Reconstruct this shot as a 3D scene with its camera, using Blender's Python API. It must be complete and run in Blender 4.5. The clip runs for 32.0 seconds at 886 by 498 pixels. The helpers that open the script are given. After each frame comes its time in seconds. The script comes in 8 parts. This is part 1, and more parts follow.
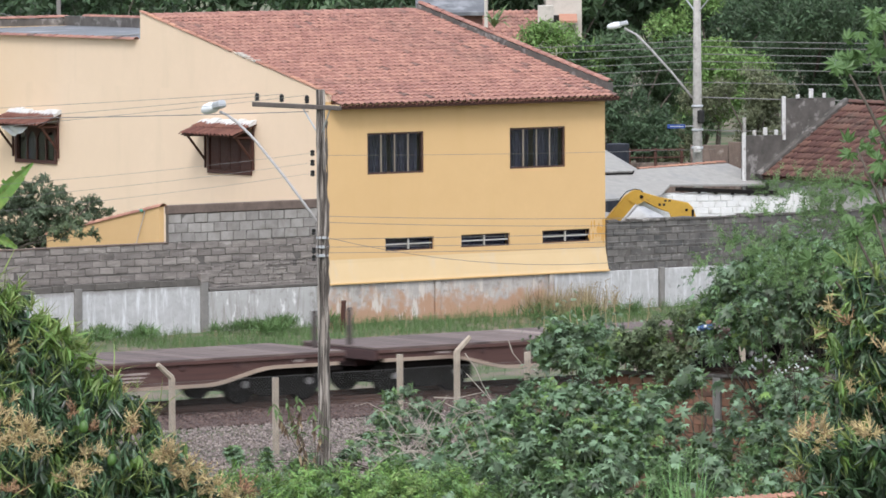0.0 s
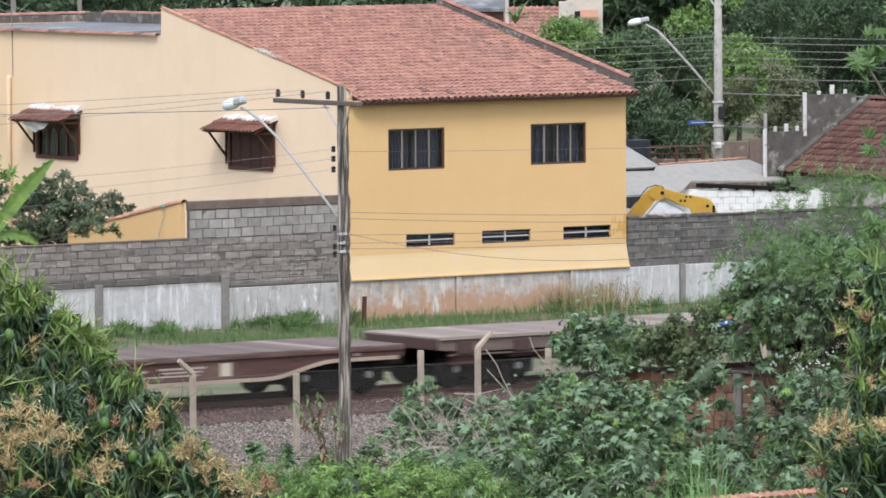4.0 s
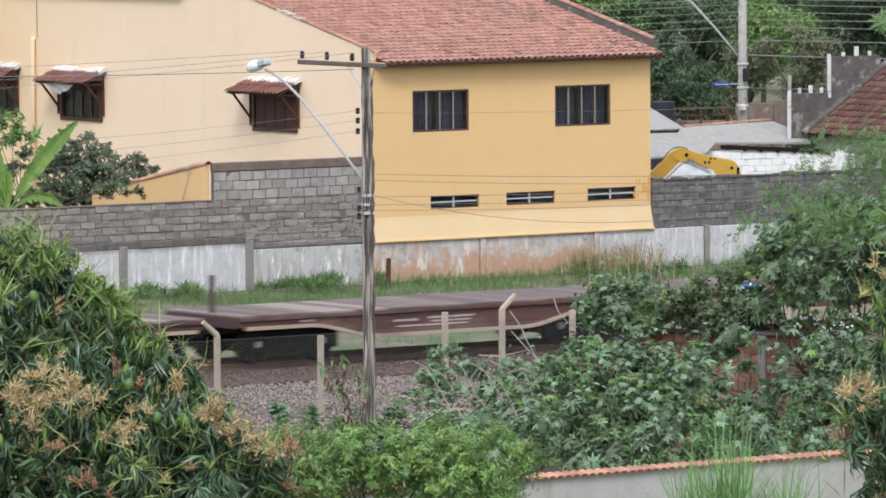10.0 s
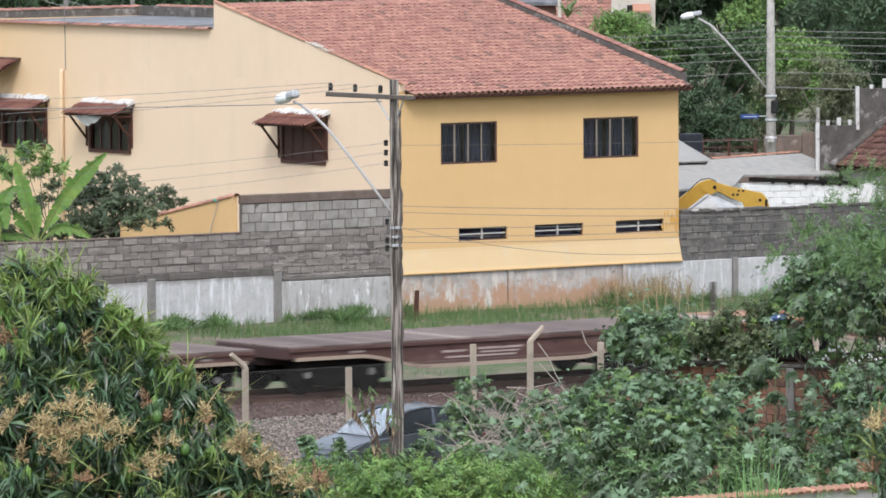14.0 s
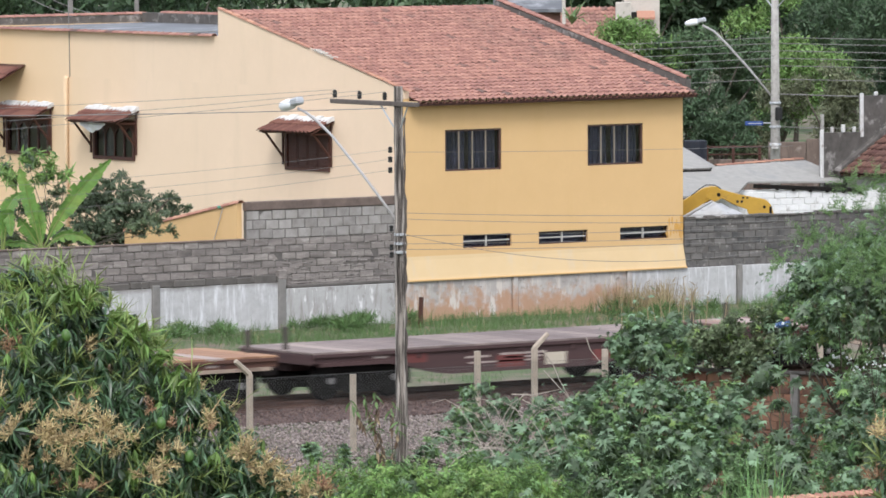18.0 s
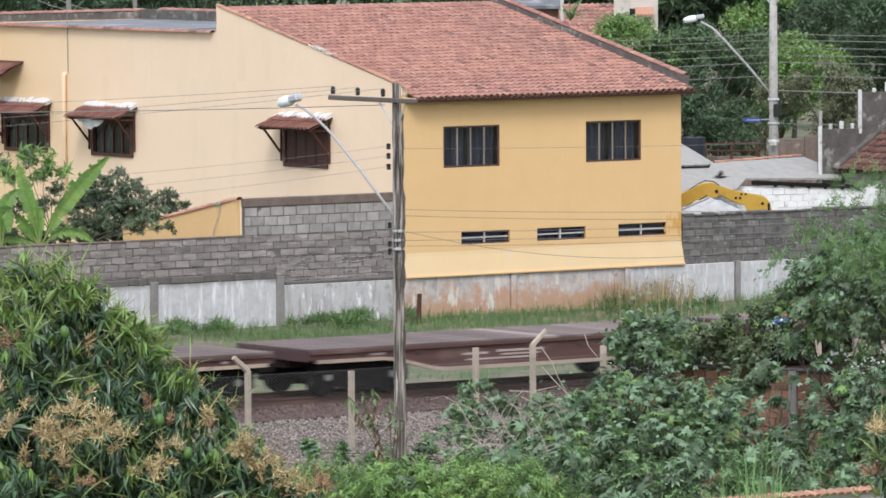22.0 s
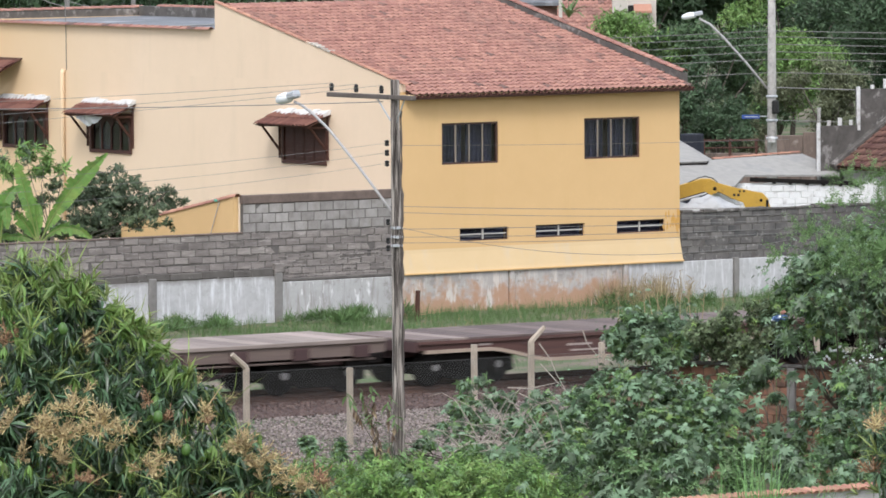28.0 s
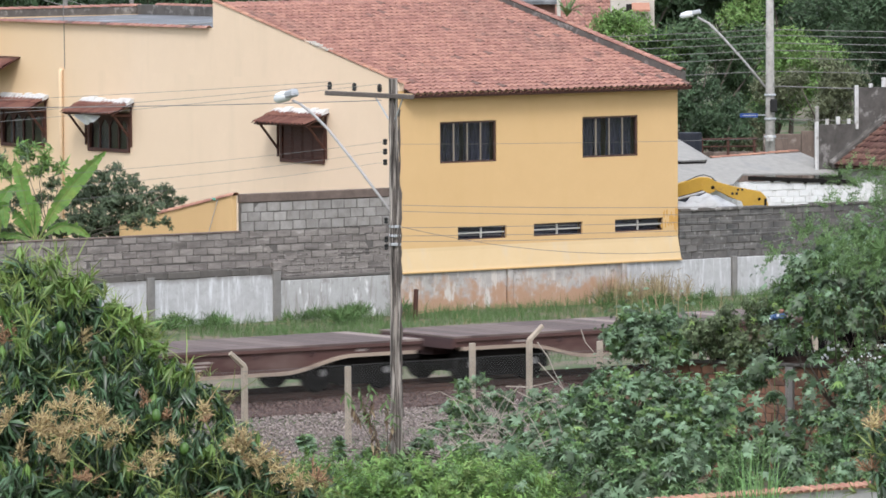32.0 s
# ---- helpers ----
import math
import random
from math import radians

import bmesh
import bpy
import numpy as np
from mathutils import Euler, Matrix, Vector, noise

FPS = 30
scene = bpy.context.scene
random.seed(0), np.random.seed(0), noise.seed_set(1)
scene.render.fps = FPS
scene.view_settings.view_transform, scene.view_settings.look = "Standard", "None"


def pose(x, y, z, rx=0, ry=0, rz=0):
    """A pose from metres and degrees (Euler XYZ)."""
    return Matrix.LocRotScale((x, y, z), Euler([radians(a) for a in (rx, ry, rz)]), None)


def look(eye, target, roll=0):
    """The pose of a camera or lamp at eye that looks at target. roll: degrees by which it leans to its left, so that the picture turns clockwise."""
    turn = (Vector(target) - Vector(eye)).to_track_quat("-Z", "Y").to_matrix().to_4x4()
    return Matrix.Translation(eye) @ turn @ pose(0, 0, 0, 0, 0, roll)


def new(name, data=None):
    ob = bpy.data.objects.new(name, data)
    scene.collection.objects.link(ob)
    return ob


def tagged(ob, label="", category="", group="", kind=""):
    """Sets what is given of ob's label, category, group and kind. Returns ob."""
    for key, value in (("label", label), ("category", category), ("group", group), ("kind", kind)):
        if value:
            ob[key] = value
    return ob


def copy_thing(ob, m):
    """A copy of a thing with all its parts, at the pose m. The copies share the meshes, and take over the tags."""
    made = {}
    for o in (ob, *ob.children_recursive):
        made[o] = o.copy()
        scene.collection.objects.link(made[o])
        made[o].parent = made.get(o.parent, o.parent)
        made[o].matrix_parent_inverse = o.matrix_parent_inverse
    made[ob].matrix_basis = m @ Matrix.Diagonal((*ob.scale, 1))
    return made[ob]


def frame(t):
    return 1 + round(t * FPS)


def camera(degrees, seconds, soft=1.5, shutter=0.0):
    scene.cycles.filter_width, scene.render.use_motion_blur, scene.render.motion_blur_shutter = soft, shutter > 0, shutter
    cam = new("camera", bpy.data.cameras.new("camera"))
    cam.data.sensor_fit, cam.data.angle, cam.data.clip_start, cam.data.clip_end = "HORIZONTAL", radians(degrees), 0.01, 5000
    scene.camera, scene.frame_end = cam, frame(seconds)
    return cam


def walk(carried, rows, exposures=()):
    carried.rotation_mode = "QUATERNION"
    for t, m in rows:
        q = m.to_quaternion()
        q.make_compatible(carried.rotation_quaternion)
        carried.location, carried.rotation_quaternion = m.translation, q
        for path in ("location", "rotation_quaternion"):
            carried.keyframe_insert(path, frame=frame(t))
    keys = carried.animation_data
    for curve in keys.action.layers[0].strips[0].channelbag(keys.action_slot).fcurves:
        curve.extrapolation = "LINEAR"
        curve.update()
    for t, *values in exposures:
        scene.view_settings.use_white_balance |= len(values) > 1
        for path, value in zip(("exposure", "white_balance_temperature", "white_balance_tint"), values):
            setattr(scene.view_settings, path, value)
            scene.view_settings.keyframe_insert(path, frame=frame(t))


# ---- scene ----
# ---------------------------------------------------------------- camera
EYE = (-110.479, -154.03, 13.182)
LENS = 7.236
PAN = [(0, -36.615, -3.372), (0.5, -36.553, -3.354), (1, -36.509, -3.344), (1.5, -36.478, -3.334), (2, -36.442, -3.342),
       (2.5, -36.434, -3.364), (3, -36.438, -3.387), (3.5, -36.444, -3.401), (5.5, -36.438, -3.406), (6, -36.426, -3.422),
       (6.5, -36.418, -3.454), (7, -36.346, -3.522), (7.5, -36.134, -3.635), (8, -36.092, -3.692), (8.5, -36.127, -3.738),
       (9, -36.190, -3.742), (9.5, -36.219, -3.735), (10, -36.245, -3.715), (10.5, -36.248, -3.704), (11, -36.226, -3.683),
       (11.5, -36.163, -3.630), (12, -36.106, -3.581), (12.5, -36.071, -3.549), (13, -36.040, -3.518), (13.5, -36.028, -3.501),
       (14, -36.014, -3.451), (14.5, -35.998, -3.375), (16.5, -35.988, -3.385), (17.5, -35.986, -3.386), (18, -35.979, -3.395),
       (19, -35.980, -3.400), (20, -35.986, -3.412), (21, -35.993, -3.421), (22, -35.993, -3.423), (23, -36.000, -3.430),
       (24, -36.004, -3.430), (25, -36.004, -3.437), (25.5, -36.001, -3.439), (27.5, -36.006, -3.446), (28, -36.006, -3.449),
       (29, -36.011, -3.446), (30, -36.018, -3.451), (31, -36.021, -3.457), (32, -36.021, -3.460)]
cam = camera(LENS, 32.0, soft=1.65, shutter=0.4)
walk(cam, [(t, pose(*EYE, 90 + tilt, 0.3, turn)) for t, turn, tilt in PAN], exposures=[(0, 0.13, 6050, 9.5), (32, 0.13, 6050, 9.5)])

# ---------------------------------------------------------------- world and sun
world = bpy.data.worlds.new("world")
scene.world = world
world.use_nodes = True
wn = world.node_tree.nodes
sky = wn.new("ShaderNodeTexSky")
sky.sky_type = "NISHITA"
sky.sun_disc = False
sky.sun_elevation = radians(52)
sky.sun_rotation = radians(215)
sky.air_density, sky.dust_density, sky.ozone_density = 1.0, 4.0, 1.0
soft_sky = wn.new("ShaderNodeMix")
soft_sky.data_type = "RGBA"
soft_sky.inputs["Factor"].default_value = 0.6
soft_sky.inputs["B"].default_value = (7.5, 7.6, 7.8, 1)
world.node_tree.links.new(sky.outputs[0], soft_sky.inputs["A"])
world.node_tree.links.new(soft_sky.outputs["Result"], wn["Background"].inputs["Color"])
wn["Background"].inputs["Strength"].default_value = 0.21
sun = new("sun", bpy.data.lights.new("sun", "SUN"))
sun.data.energy, sun.data.angle, sun.data.color = 1.9, radians(18), (1.0, 0.97, 0.93)
sun.matrix_world = look((-60, -60, 90), (0, 0, 0))


# ---------------------------------------------------------------- materials
def mat(name, c1, c2=None, scale=3.0, rough=0.8, bump=0.0, bscale=40.0, metal=0.0, stain=None, streak=None, vary=0.0,
        grime=None, spec=0.35, island=0.0, stretch=(1, 1, 1), sub=0.0, odd=None, fine=1.0, zone=None, axis="Z", over=None):
    """Two-scale noise colour from c1 to c2, optional blotches (stain), vertical runs (streak), a zone that changes tone
    along one axis and per-piece variation.
    """
    m = bpy.data.materials.new(name)
    m.use_nodes = True
    n, l = m.node_tree.nodes, m.node_tree.links
    b = n["Principled BSDF"]
    b.inputs["Roughness"].default_value = rough
    b.inputs["Metallic"].default_value = metal
    b.inputs["Specular IOR Level"].default_value = spec
    c2 = c2 or tuple(v * 0.75 for v in c1)
    tc = n.new("ShaderNodeTexCoord")
    info = n.new("ShaderNodeObjectInfo")
    add = n.new("ShaderNodeVectorMath")
    add.operation = "MULTIPLY_ADD"
    add.inputs[1].default_value = stretch
    mul = n.new("ShaderNodeVectorMath")
    mul.operation = "SCALE"
    mul.inputs["Scale"].default_value = 37.0
    l.new(info.outputs["Random"], mul.inputs[0])
    l.new(tc.outputs["Object"], add.inputs[0])
    l.new(mul.outputs[0], add.inputs[2])

    def noise_tex(s, detail=6.0, vec=add.outputs[0]):
        t = n.new("ShaderNodeTexNoise")
        t.inputs["Scale"].default_value = s
        t.inputs["Detail"].default_value = detail
        t.inputs["Roughness"].default_value = 0.62
        l.new(vec, t.inputs["Vector"])
        return t.outputs[0]

    def ramp(src, lo, hi):
        r = n.new("ShaderNodeMapRange")
        r.inputs["From Min"].default_value, r.inputs["From Max"].default_value = lo, hi
        l.new(src, r.inputs["Value"])
        return r.outputs[0]

    def mix(fac, a, bb, mode="MIX"):
        x = n.new("ShaderNodeMix")
        x.data_type, x.blend_type = "RGBA", mode
        for key, v in (("Factor", fac), ("A", a), ("B", bb)):
            if isinstance(v, (int, float)):
                x.inputs[key].default_value = v
            elif isinstance(v, tuple):
                x.inputs[key].default_value = (*v[:3], 1) if key != "Factor" else v
            else:
                l.new(v, x.inputs[key])
        return x.outputs["Result"]

    col = mix(ramp(noise_tex(scale), 0.32, 0.68), c1, c2)
    col = mix(ramp(noise_tex(scale * 9, 3), 0.3, 0.9), col, tuple(v * (1 - 0.2 * fine) for v in c1))
    for extra, stretchy in ((stain, False), (streak, True), (grime, False)):
        if not extra:
            continue
        c, s, lo, hi = extra
        if stretchy:
            sq = n.new("ShaderNodeVectorMath")
            sq.operation = "MULTIPLY"
            sq.inputs[1].default_value = (1, 1, 0.12)
            l.new(add.outputs[0], sq.inputs[0])
            src = noise_tex(s, 5, sq.outputs[0])
        else:
            src = noise_tex(s, 8)
        col = mix(ramp(src, lo, hi), col, c)
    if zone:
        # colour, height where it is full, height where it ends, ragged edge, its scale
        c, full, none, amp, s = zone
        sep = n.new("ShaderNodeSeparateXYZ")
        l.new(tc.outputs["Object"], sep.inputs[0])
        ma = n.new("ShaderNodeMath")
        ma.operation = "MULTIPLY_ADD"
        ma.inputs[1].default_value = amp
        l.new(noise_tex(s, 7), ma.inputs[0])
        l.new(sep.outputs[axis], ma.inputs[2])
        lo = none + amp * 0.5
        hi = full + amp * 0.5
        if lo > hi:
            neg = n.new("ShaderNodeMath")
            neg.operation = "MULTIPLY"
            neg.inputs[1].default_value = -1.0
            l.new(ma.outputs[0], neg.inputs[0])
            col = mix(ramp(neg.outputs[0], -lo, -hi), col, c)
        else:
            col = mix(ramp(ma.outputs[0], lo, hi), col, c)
    if over:
        c, s, lo, hi = over
        sq = n.new("ShaderNodeVectorMath")
        sq.operation = "MULTIPLY"
        sq.inputs[1].default_value = (1, 1, 0.3)
        l.new(add.outputs[0], sq.inputs[0])
        col = mix(ramp(noise_tex(s, 6, sq.outputs[0]), lo, hi), col, c)
    if vary or island:
        r = info.outputs["Random"]
        if island:
            g = n.new("ShaderNodeNewGeometry")
            r = g.outputs["Random Per Island"]
        hsv = n.new("ShaderNodeHueSaturation")
        v = n.new("ShaderNodeMapRange")
        amp = vary or island
        v.inputs["To Min"].default_value, v.inputs["To Max"].default_value = 1 - amp, 1 + amp
        l.new(r, v.inputs["Value"])
        l.new(v.outputs[0], hsv.inputs["Value"])
        w = n.new("ShaderNodeMath")
        w.operation = "MULTIPLY_ADD"
        w.inputs[1].default_value, w.inputs[2].default_value = 0.06 * amp, 0.5 - 0.03 * amp
        l.new(r, w.inputs[0])
        l.new(w.outputs[0], hsv.inputs["Hue"])
        l.new(col, hsv.inputs["Color"])
        col = hsv.outputs[0]
        if odd:
            wn_ = n.new("ShaderNodeTexWhiteNoise")
            wn_.noise_dimensions = "1D"
            l.new(r, wn_.inputs["W"])
            col = mix(ramp(wn_.outputs["Value"], 1 - odd[1], 1 - odd[1] + 0.04), col, odd[0])
    l.new(col, b.inputs["Base Color"])
    if bump:
        bm_ = n.new("ShaderNodeBump")
        bm_.inputs["Strength"].default_value = bump
        bm_.inputs["Distance"].default_value = 0.02
        l.new(noise_tex(bscale, 4), bm_.inputs["Height"])
        l.new(bm_.outputs[0], b.inputs["Normal"])
    if sub:
        mixs = n.new("ShaderNodeMixShader")
        tr = n.new("ShaderNodeBsdfTranslucent")
        l.new(col, tr.inputs["Color"])
        mixs.inputs[0].default_value = sub
        l.new(b.outputs[0], mixs.inputs[1])
        l.new(tr.outputs[0], mixs.inputs[2])
        l.new(mixs.outputs[0], n["Material Output"].inputs["Surface"])
    return m


def glass(name, tint=(0.8, 0.85, 0.85), rough=0.03):
    m = bpy.data.materials.new(name)
    m.use_nodes = True
    b = m.node_tree.nodes["Principled BSDF"]
    b.inputs["Base Color"].default_value = (*tint, 1)
    b.inputs["Roughness"].default_value = rough
    b.inputs["Transmission Weight"].default_value = 1.0
    b.inputs["IOR"].default_value = 1.45
    return m


M_FRONT = mat("yellow_render", (0.63, 0.418, 0.202), (0.585, 0.383, 0.18), 0.7, 0.9, 0.04, 80, fine=0.25,
              streak=((0.56, 0.37, 0.16), 1.4, 0.55, 0.95))
M_SIDE = mat("cream_render", (0.735, 0.57, 0.415), (0.695, 0.535, 0.385), 0.5, 0.9, 0.04, 80, fine=0.25,
             streak=((0.62, 0.49, 0.35), 1.2, 0.55, 0.95), zone=((0.67, 0.475, 0.27), 21.0, 13.0, 4.0, 0.35), axis="Y")
M_BAND = mat("pale_yellow_render", (0.62, 0.46, 0.265), (0.57, 0.415, 0.23), 1.0, 0.9, 0.04, 80, fine=0.25, streak=((0.55, 0.44, 0.30), 2.2, 0.55, 0.75))
M_SPILL = mat("ochre_spill", (0.60, 0.33, 0.08), (0.55, 0.32, 0.10), 4, 0.85)
# the zone darkens the panel towards its top edge, with a ragged border
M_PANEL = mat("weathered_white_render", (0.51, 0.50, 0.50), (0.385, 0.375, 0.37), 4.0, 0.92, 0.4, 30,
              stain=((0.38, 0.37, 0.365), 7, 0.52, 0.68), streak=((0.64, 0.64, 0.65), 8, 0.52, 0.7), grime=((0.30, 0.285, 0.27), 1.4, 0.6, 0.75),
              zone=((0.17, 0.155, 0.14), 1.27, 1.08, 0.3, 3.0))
M_PANEL_DRIP = mat("run_stained_render", (0.46, 0.45, 0.44), (0.36, 0.345, 0.33), 2.0, 0.92, 0.4, 30,
                   streak=((0.27, 0.25, 0.23), 7, 0.5, 0.68), stain=((0.27, 0.25, 0.235), 4, 0.56, 0.7), over=((0.66, 0.65, 0.64), 6.5, 0.60, 0.68))
M_PANEL_RUST = mat("earth_stained_render", (0.47, 0.435, 0.41), (0.37, 0.335, 0.31), 2.0, 0.92, 0.3, 30,
                   stain=((0.28, 0.255, 0.235), 2.6, 0.52, 0.68), streak=((0.55, 0.51, 0.48), 6, 0.5, 0.72), zone=((0.40, 0.25, 0.165), 0.30, 0.80, 2.2, 3.0),
                   grime=((0.24, 0.20, 0.175), 5, 0.58, 0.7), over=((0.55, 0.50, 0.45), 4.2, 0.57, 0.66))
M_POST = mat("grey_concrete", (0.25, 0.235, 0.22), (0.14, 0.13, 0.12), 3, 0.92, 0.3, 40)
M_POST_PALE = mat("mottled_concrete", (0.42, 0.40, 0.37), (0.26, 0.245, 0.23), 5, 0.92, 0.3, 30, stain=((0.15, 0.14, 0.13), 4, 0.54, 0.7))
M_BLOCK = mat("grey_concrete_block", (0.29, 0.255, 0.235), (0.165, 0.143, 0.13), 4.5, 0.95, 0.9, 30, vary=0.2, stretch=(0.6, 1, 2.4),
              grime=((0.115, 0.10, 0.092), 0.8, 0.5, 0.72), stain=((0.36, 0.325, 0.30), 2.6, 0.56, 0.7))
M_SMEAR = mat("rough_mortar", (0.26, 0.23, 0.212), (0.13, 0.115, 0.105), 6, 0.95, 0.8, 40, island=0.45)
M_BLOCK_DARK = mat("mossy_concrete_block", (0.175, 0.16, 0.15), (0.09, 0.083, 0.077), 1.6, 0.95, 0.4, 60, vary=0.12, stain=((0.30, 0.28, 0.265), 5, 0.58, 0.70),
                   grime=((0.06, 0.06, 0.06), 0.8, 0.45, 0.7))
M_BLOCK_LIGHT = mat("pale_concrete_block", (0.355, 0.33, 0.31), (0.205, 0.185, 0.172), 3, 0.95, 0.7, 40, vary=0.14,
                    grime=((0.2, 0.18, 0.16), 1.6, 0.52, 0.7))
M_LEDGE = mat("mouldy_ledge", (0.145, 0.13, 0.118), (0.07, 0.063, 0.057), 2.5, 0.95, 0.5, 30, stain=((0.42, 0.40, 0.385), 6, 0.64, 0.7))
M_MORTAR = mat("dark_mortar", (0.145, 0.13, 0.12), (0.085, 0.077, 0.07), 5, 0.95, 0.3, 60)
M_CAPBEAM = mat("brown_ring_beam", (0.175, 0.13, 0.11), (0.095, 0.073, 0.062), 4, 0.95, 0.3, 40)
M_TILE = mat("clay_roof_tile", (0.385, 0.203, 0.160), (0.295, 0.148, 0.115), 3, 0.88, 0.3, 50, vary=0.16, odd=((0.15, 0.095, 0.08), 0.05))
M_TILE_J = mat("clay_roof_tile_field", (0.385, 0.203, 0.160), (0.295, 0.148, 0.115), 3, 0.88, 0.3, 50, island=0.16, odd=((0.17, 0.105, 0.09), 0.045),
               stain=((0.16, 0.10, 0.085), 1.1, 0.62, 0.70), grime=((0.24, 0.135, 0.11), 0.35, 0.5, 0.7))
M_TILE_AWN = mat("dark_awning_tile", (0.19, 0.085, 0.065), (0.13, 0.062, 0.05), 3, 0.88, 0.3, 50, vary=0.2)
M_TILE_OLD = mat("old_clay_tile", (0.145, 0.072, 0.057), (0.09, 0.05, 0.042), 2, 0.9, 0.3, 50, island=0.3,
                 stain=((0.08, 0.06, 0.05), 0.6, 0.5, 0.7))
M_COPING = mat("orange_clay_coping", (0.44, 0.23, 0.16), (0.35, 0.17, 0.115), 4, 0.85, 0.3, 40, vary=0.2)
M_MOSS = mat("dark_weathered_render", (0.13, 0.117, 0.106), (0.06, 0.055, 0.05), 3, 0.95, 0.3, 30,
             stain=((0.27, 0.25, 0.235), 2.6, 0.54, 0.66))
M_WOOD = mat("dark_stained_wood", (0.075, 0.028, 0.018), (0.05, 0.02, 0.014), 8, 0.6, 0.2, 60)
M_ALU = mat("brown_window_metal", (0.09, 0.05, 0.038), (0.065, 0.038, 0.03), 6, 0.5)
M_ALU_PALE = mat("pale_window_metal", (0.50, 0.48, 0.45), (0.42, 0.40, 0.38), 6, 0.5)
M_MULLION = mat("bronze_window_metal", (0.30, 0.25, 0.20), (0.24, 0.20, 0.16), 6, 0.5)
M_CURTAIN = mat("blue_grey_curtain", (0.15, 0.15, 0.21), (0.07, 0.07, 0.105), 8, 0.9)
M_CLOTH = mat("white_cloth", (0.7, 0.7, 0.68), (0.6, 0.6, 0.58), 6, 0.9)
M_LACE = mat("grey_lace", (0.22, 0.21, 0.22), (0.13, 0.125, 0.13), 8, 0.9)
M_TARP = mat("dirty_white_tarp", (0.50, 0.50, 0.50), (0.40, 0.40, 0.41), 5, 0.6, 0.3, 20, stain=((0.28, 0.27, 0.26), 4, 0.52, 0.7))
M_PLASTER = mat("pale_plaster", (0.56, 0.51, 0.45), (0.46, 0.42, 0.37), 1.5, 0.92, 0.2, 30, stain=((0.34, 0.31, 0.27), 1.5, 0.55, 0.75))
M_GLASS = glass("window_glass", (0.62, 0.64, 0.69))
M_DARK = mat("dark_interior", (0.02, 0.018, 0.016), (0.015, 0.014, 0.013), 3, 0.9)
M_ROOFGREY = mat("grey_fibre_cement", (0.33, 0.315, 0.29), (0.25, 0.238, 0.22), 4, 0.9, 0.2, 30,
                 stain=((0.22, 0.22, 0.22), 0.5, 0.5, 0.7))
M_ROOFDARK = mat("dark_metal_roof", (0.15, 0.152, 0.162), (0.085, 0.087, 0.094), 0.6, 0.6, 0.2, 20,
                 stain=((0.27, 0.27, 0.28), 0.9, 0.52, 0.66), grime=((0.08, 0.078, 0.075), 1.6, 0.6, 0.72))
M_POLE = mat("weathered_pole", (0.48, 0.43, 0.385), (0.19, 0.16, 0.14), 9, 0.92, 0.6, 30, stretch=(2.2, 2.2, 0.10),
             stain=((0.045, 0.038, 0.034), 7, 0.46, 0.58))
M_POLE_DARK = mat("dark_weathered_timber", (0.15, 0.125, 0.11), (0.06, 0.05, 0.045), 9, 0.92, 0.6, 30, stretch=(2, 2, 0.2))
M_CEMENT = mat("white_cement", (0.66, 0.65, 0.635), (0.50, 0.48, 0.46), 5, 0.92, 0.3, 30, stain=((0.26, 0.22, 0.19), 3, 0.56, 0.72))
M_WHITEBLOCK = mat("whitewashed_block", (0.76, 0.76, 0.755), (0.66, 0.655, 0.65), 3, 0.9, 0.3, 30, stain=((0.36, 0.34, 0.32), 2.5, 0.56, 0.75))
M_POSTWOOD = mat("concrete_fence_post", (0.42, 0.355, 0.285), (0.30, 0.245, 0.19), 4, 0.92, 0.3, 40)
M_STEEL = mat("galvanised_steel", (0.50, 0.51, 0.53), (0.42, 0.43, 0.45), 6, 0.45, metal=0.3)
M_ARM = mat("weathered_lamp_arm", (0.40, 0.38, 0.37), (0.31, 0.295, 0.285), 6, 0.6)
M_LAMP = mat("lamp_white", (0.82, 0.83, 0.84), (0.76, 0.77, 0.78), 5, 0.35)
M_BLACK = mat("black_rubber", (0.018, 0.017, 0.016), (0.012, 0.012, 0.012), 6, 0.7)
M_WIRE = mat("grey_cable", (0.22, 0.21, 0.2), (0.16, 0.155, 0.15), 5, 0.7)
M_GRAVEL = mat("gravel", (0.275, 0.225, 0.205), (0.165, 0.130, 0.118), 6, 0.95, 0.6, 25, island=0.5)
M_GROUND = mat("dry_earth", (0.21, 0.165, 0.125), (0.12, 0.10, 0.075), 1.3, 0.95, 0.6, 12,
               stain=((0.075, 0.11, 0.04), 0.5, 0.4, 0.58))
M_BALLAST = mat("rusty_ballast", (0.13, 0.085, 0.075), (0.085, 0.06, 0.052), 7, 0.95, 0.6, 20, island=0.4)
M_RAIL = mat("rusty_rail", (0.10, 0.055, 0.04), (0.07, 0.04, 0.03), 4, 0.7)
M_EXC = mat("excavator_yellow", (0.52, 0.32, 0.045), (0.42, 0.25, 0.035), 2, 0.55, stain=((0.2, 0.12, 0.05), 3, 0.58, 0.75))
M_BRICKRED = mat("red_hollow_brick", (0.31, 0.15, 0.095), (0.215, 0.10, 0.067), 3, 0.92, 0.4, 40, vary=0.2,
                 grime=((0.10, 0.065, 0.048), 1.2, 0.42, 0.66))
M_BRICKJOINT = mat("earthy_brick_joint", (0.15, 0.085, 0.06), (0.10, 0.06, 0.045), 4, 0.95)
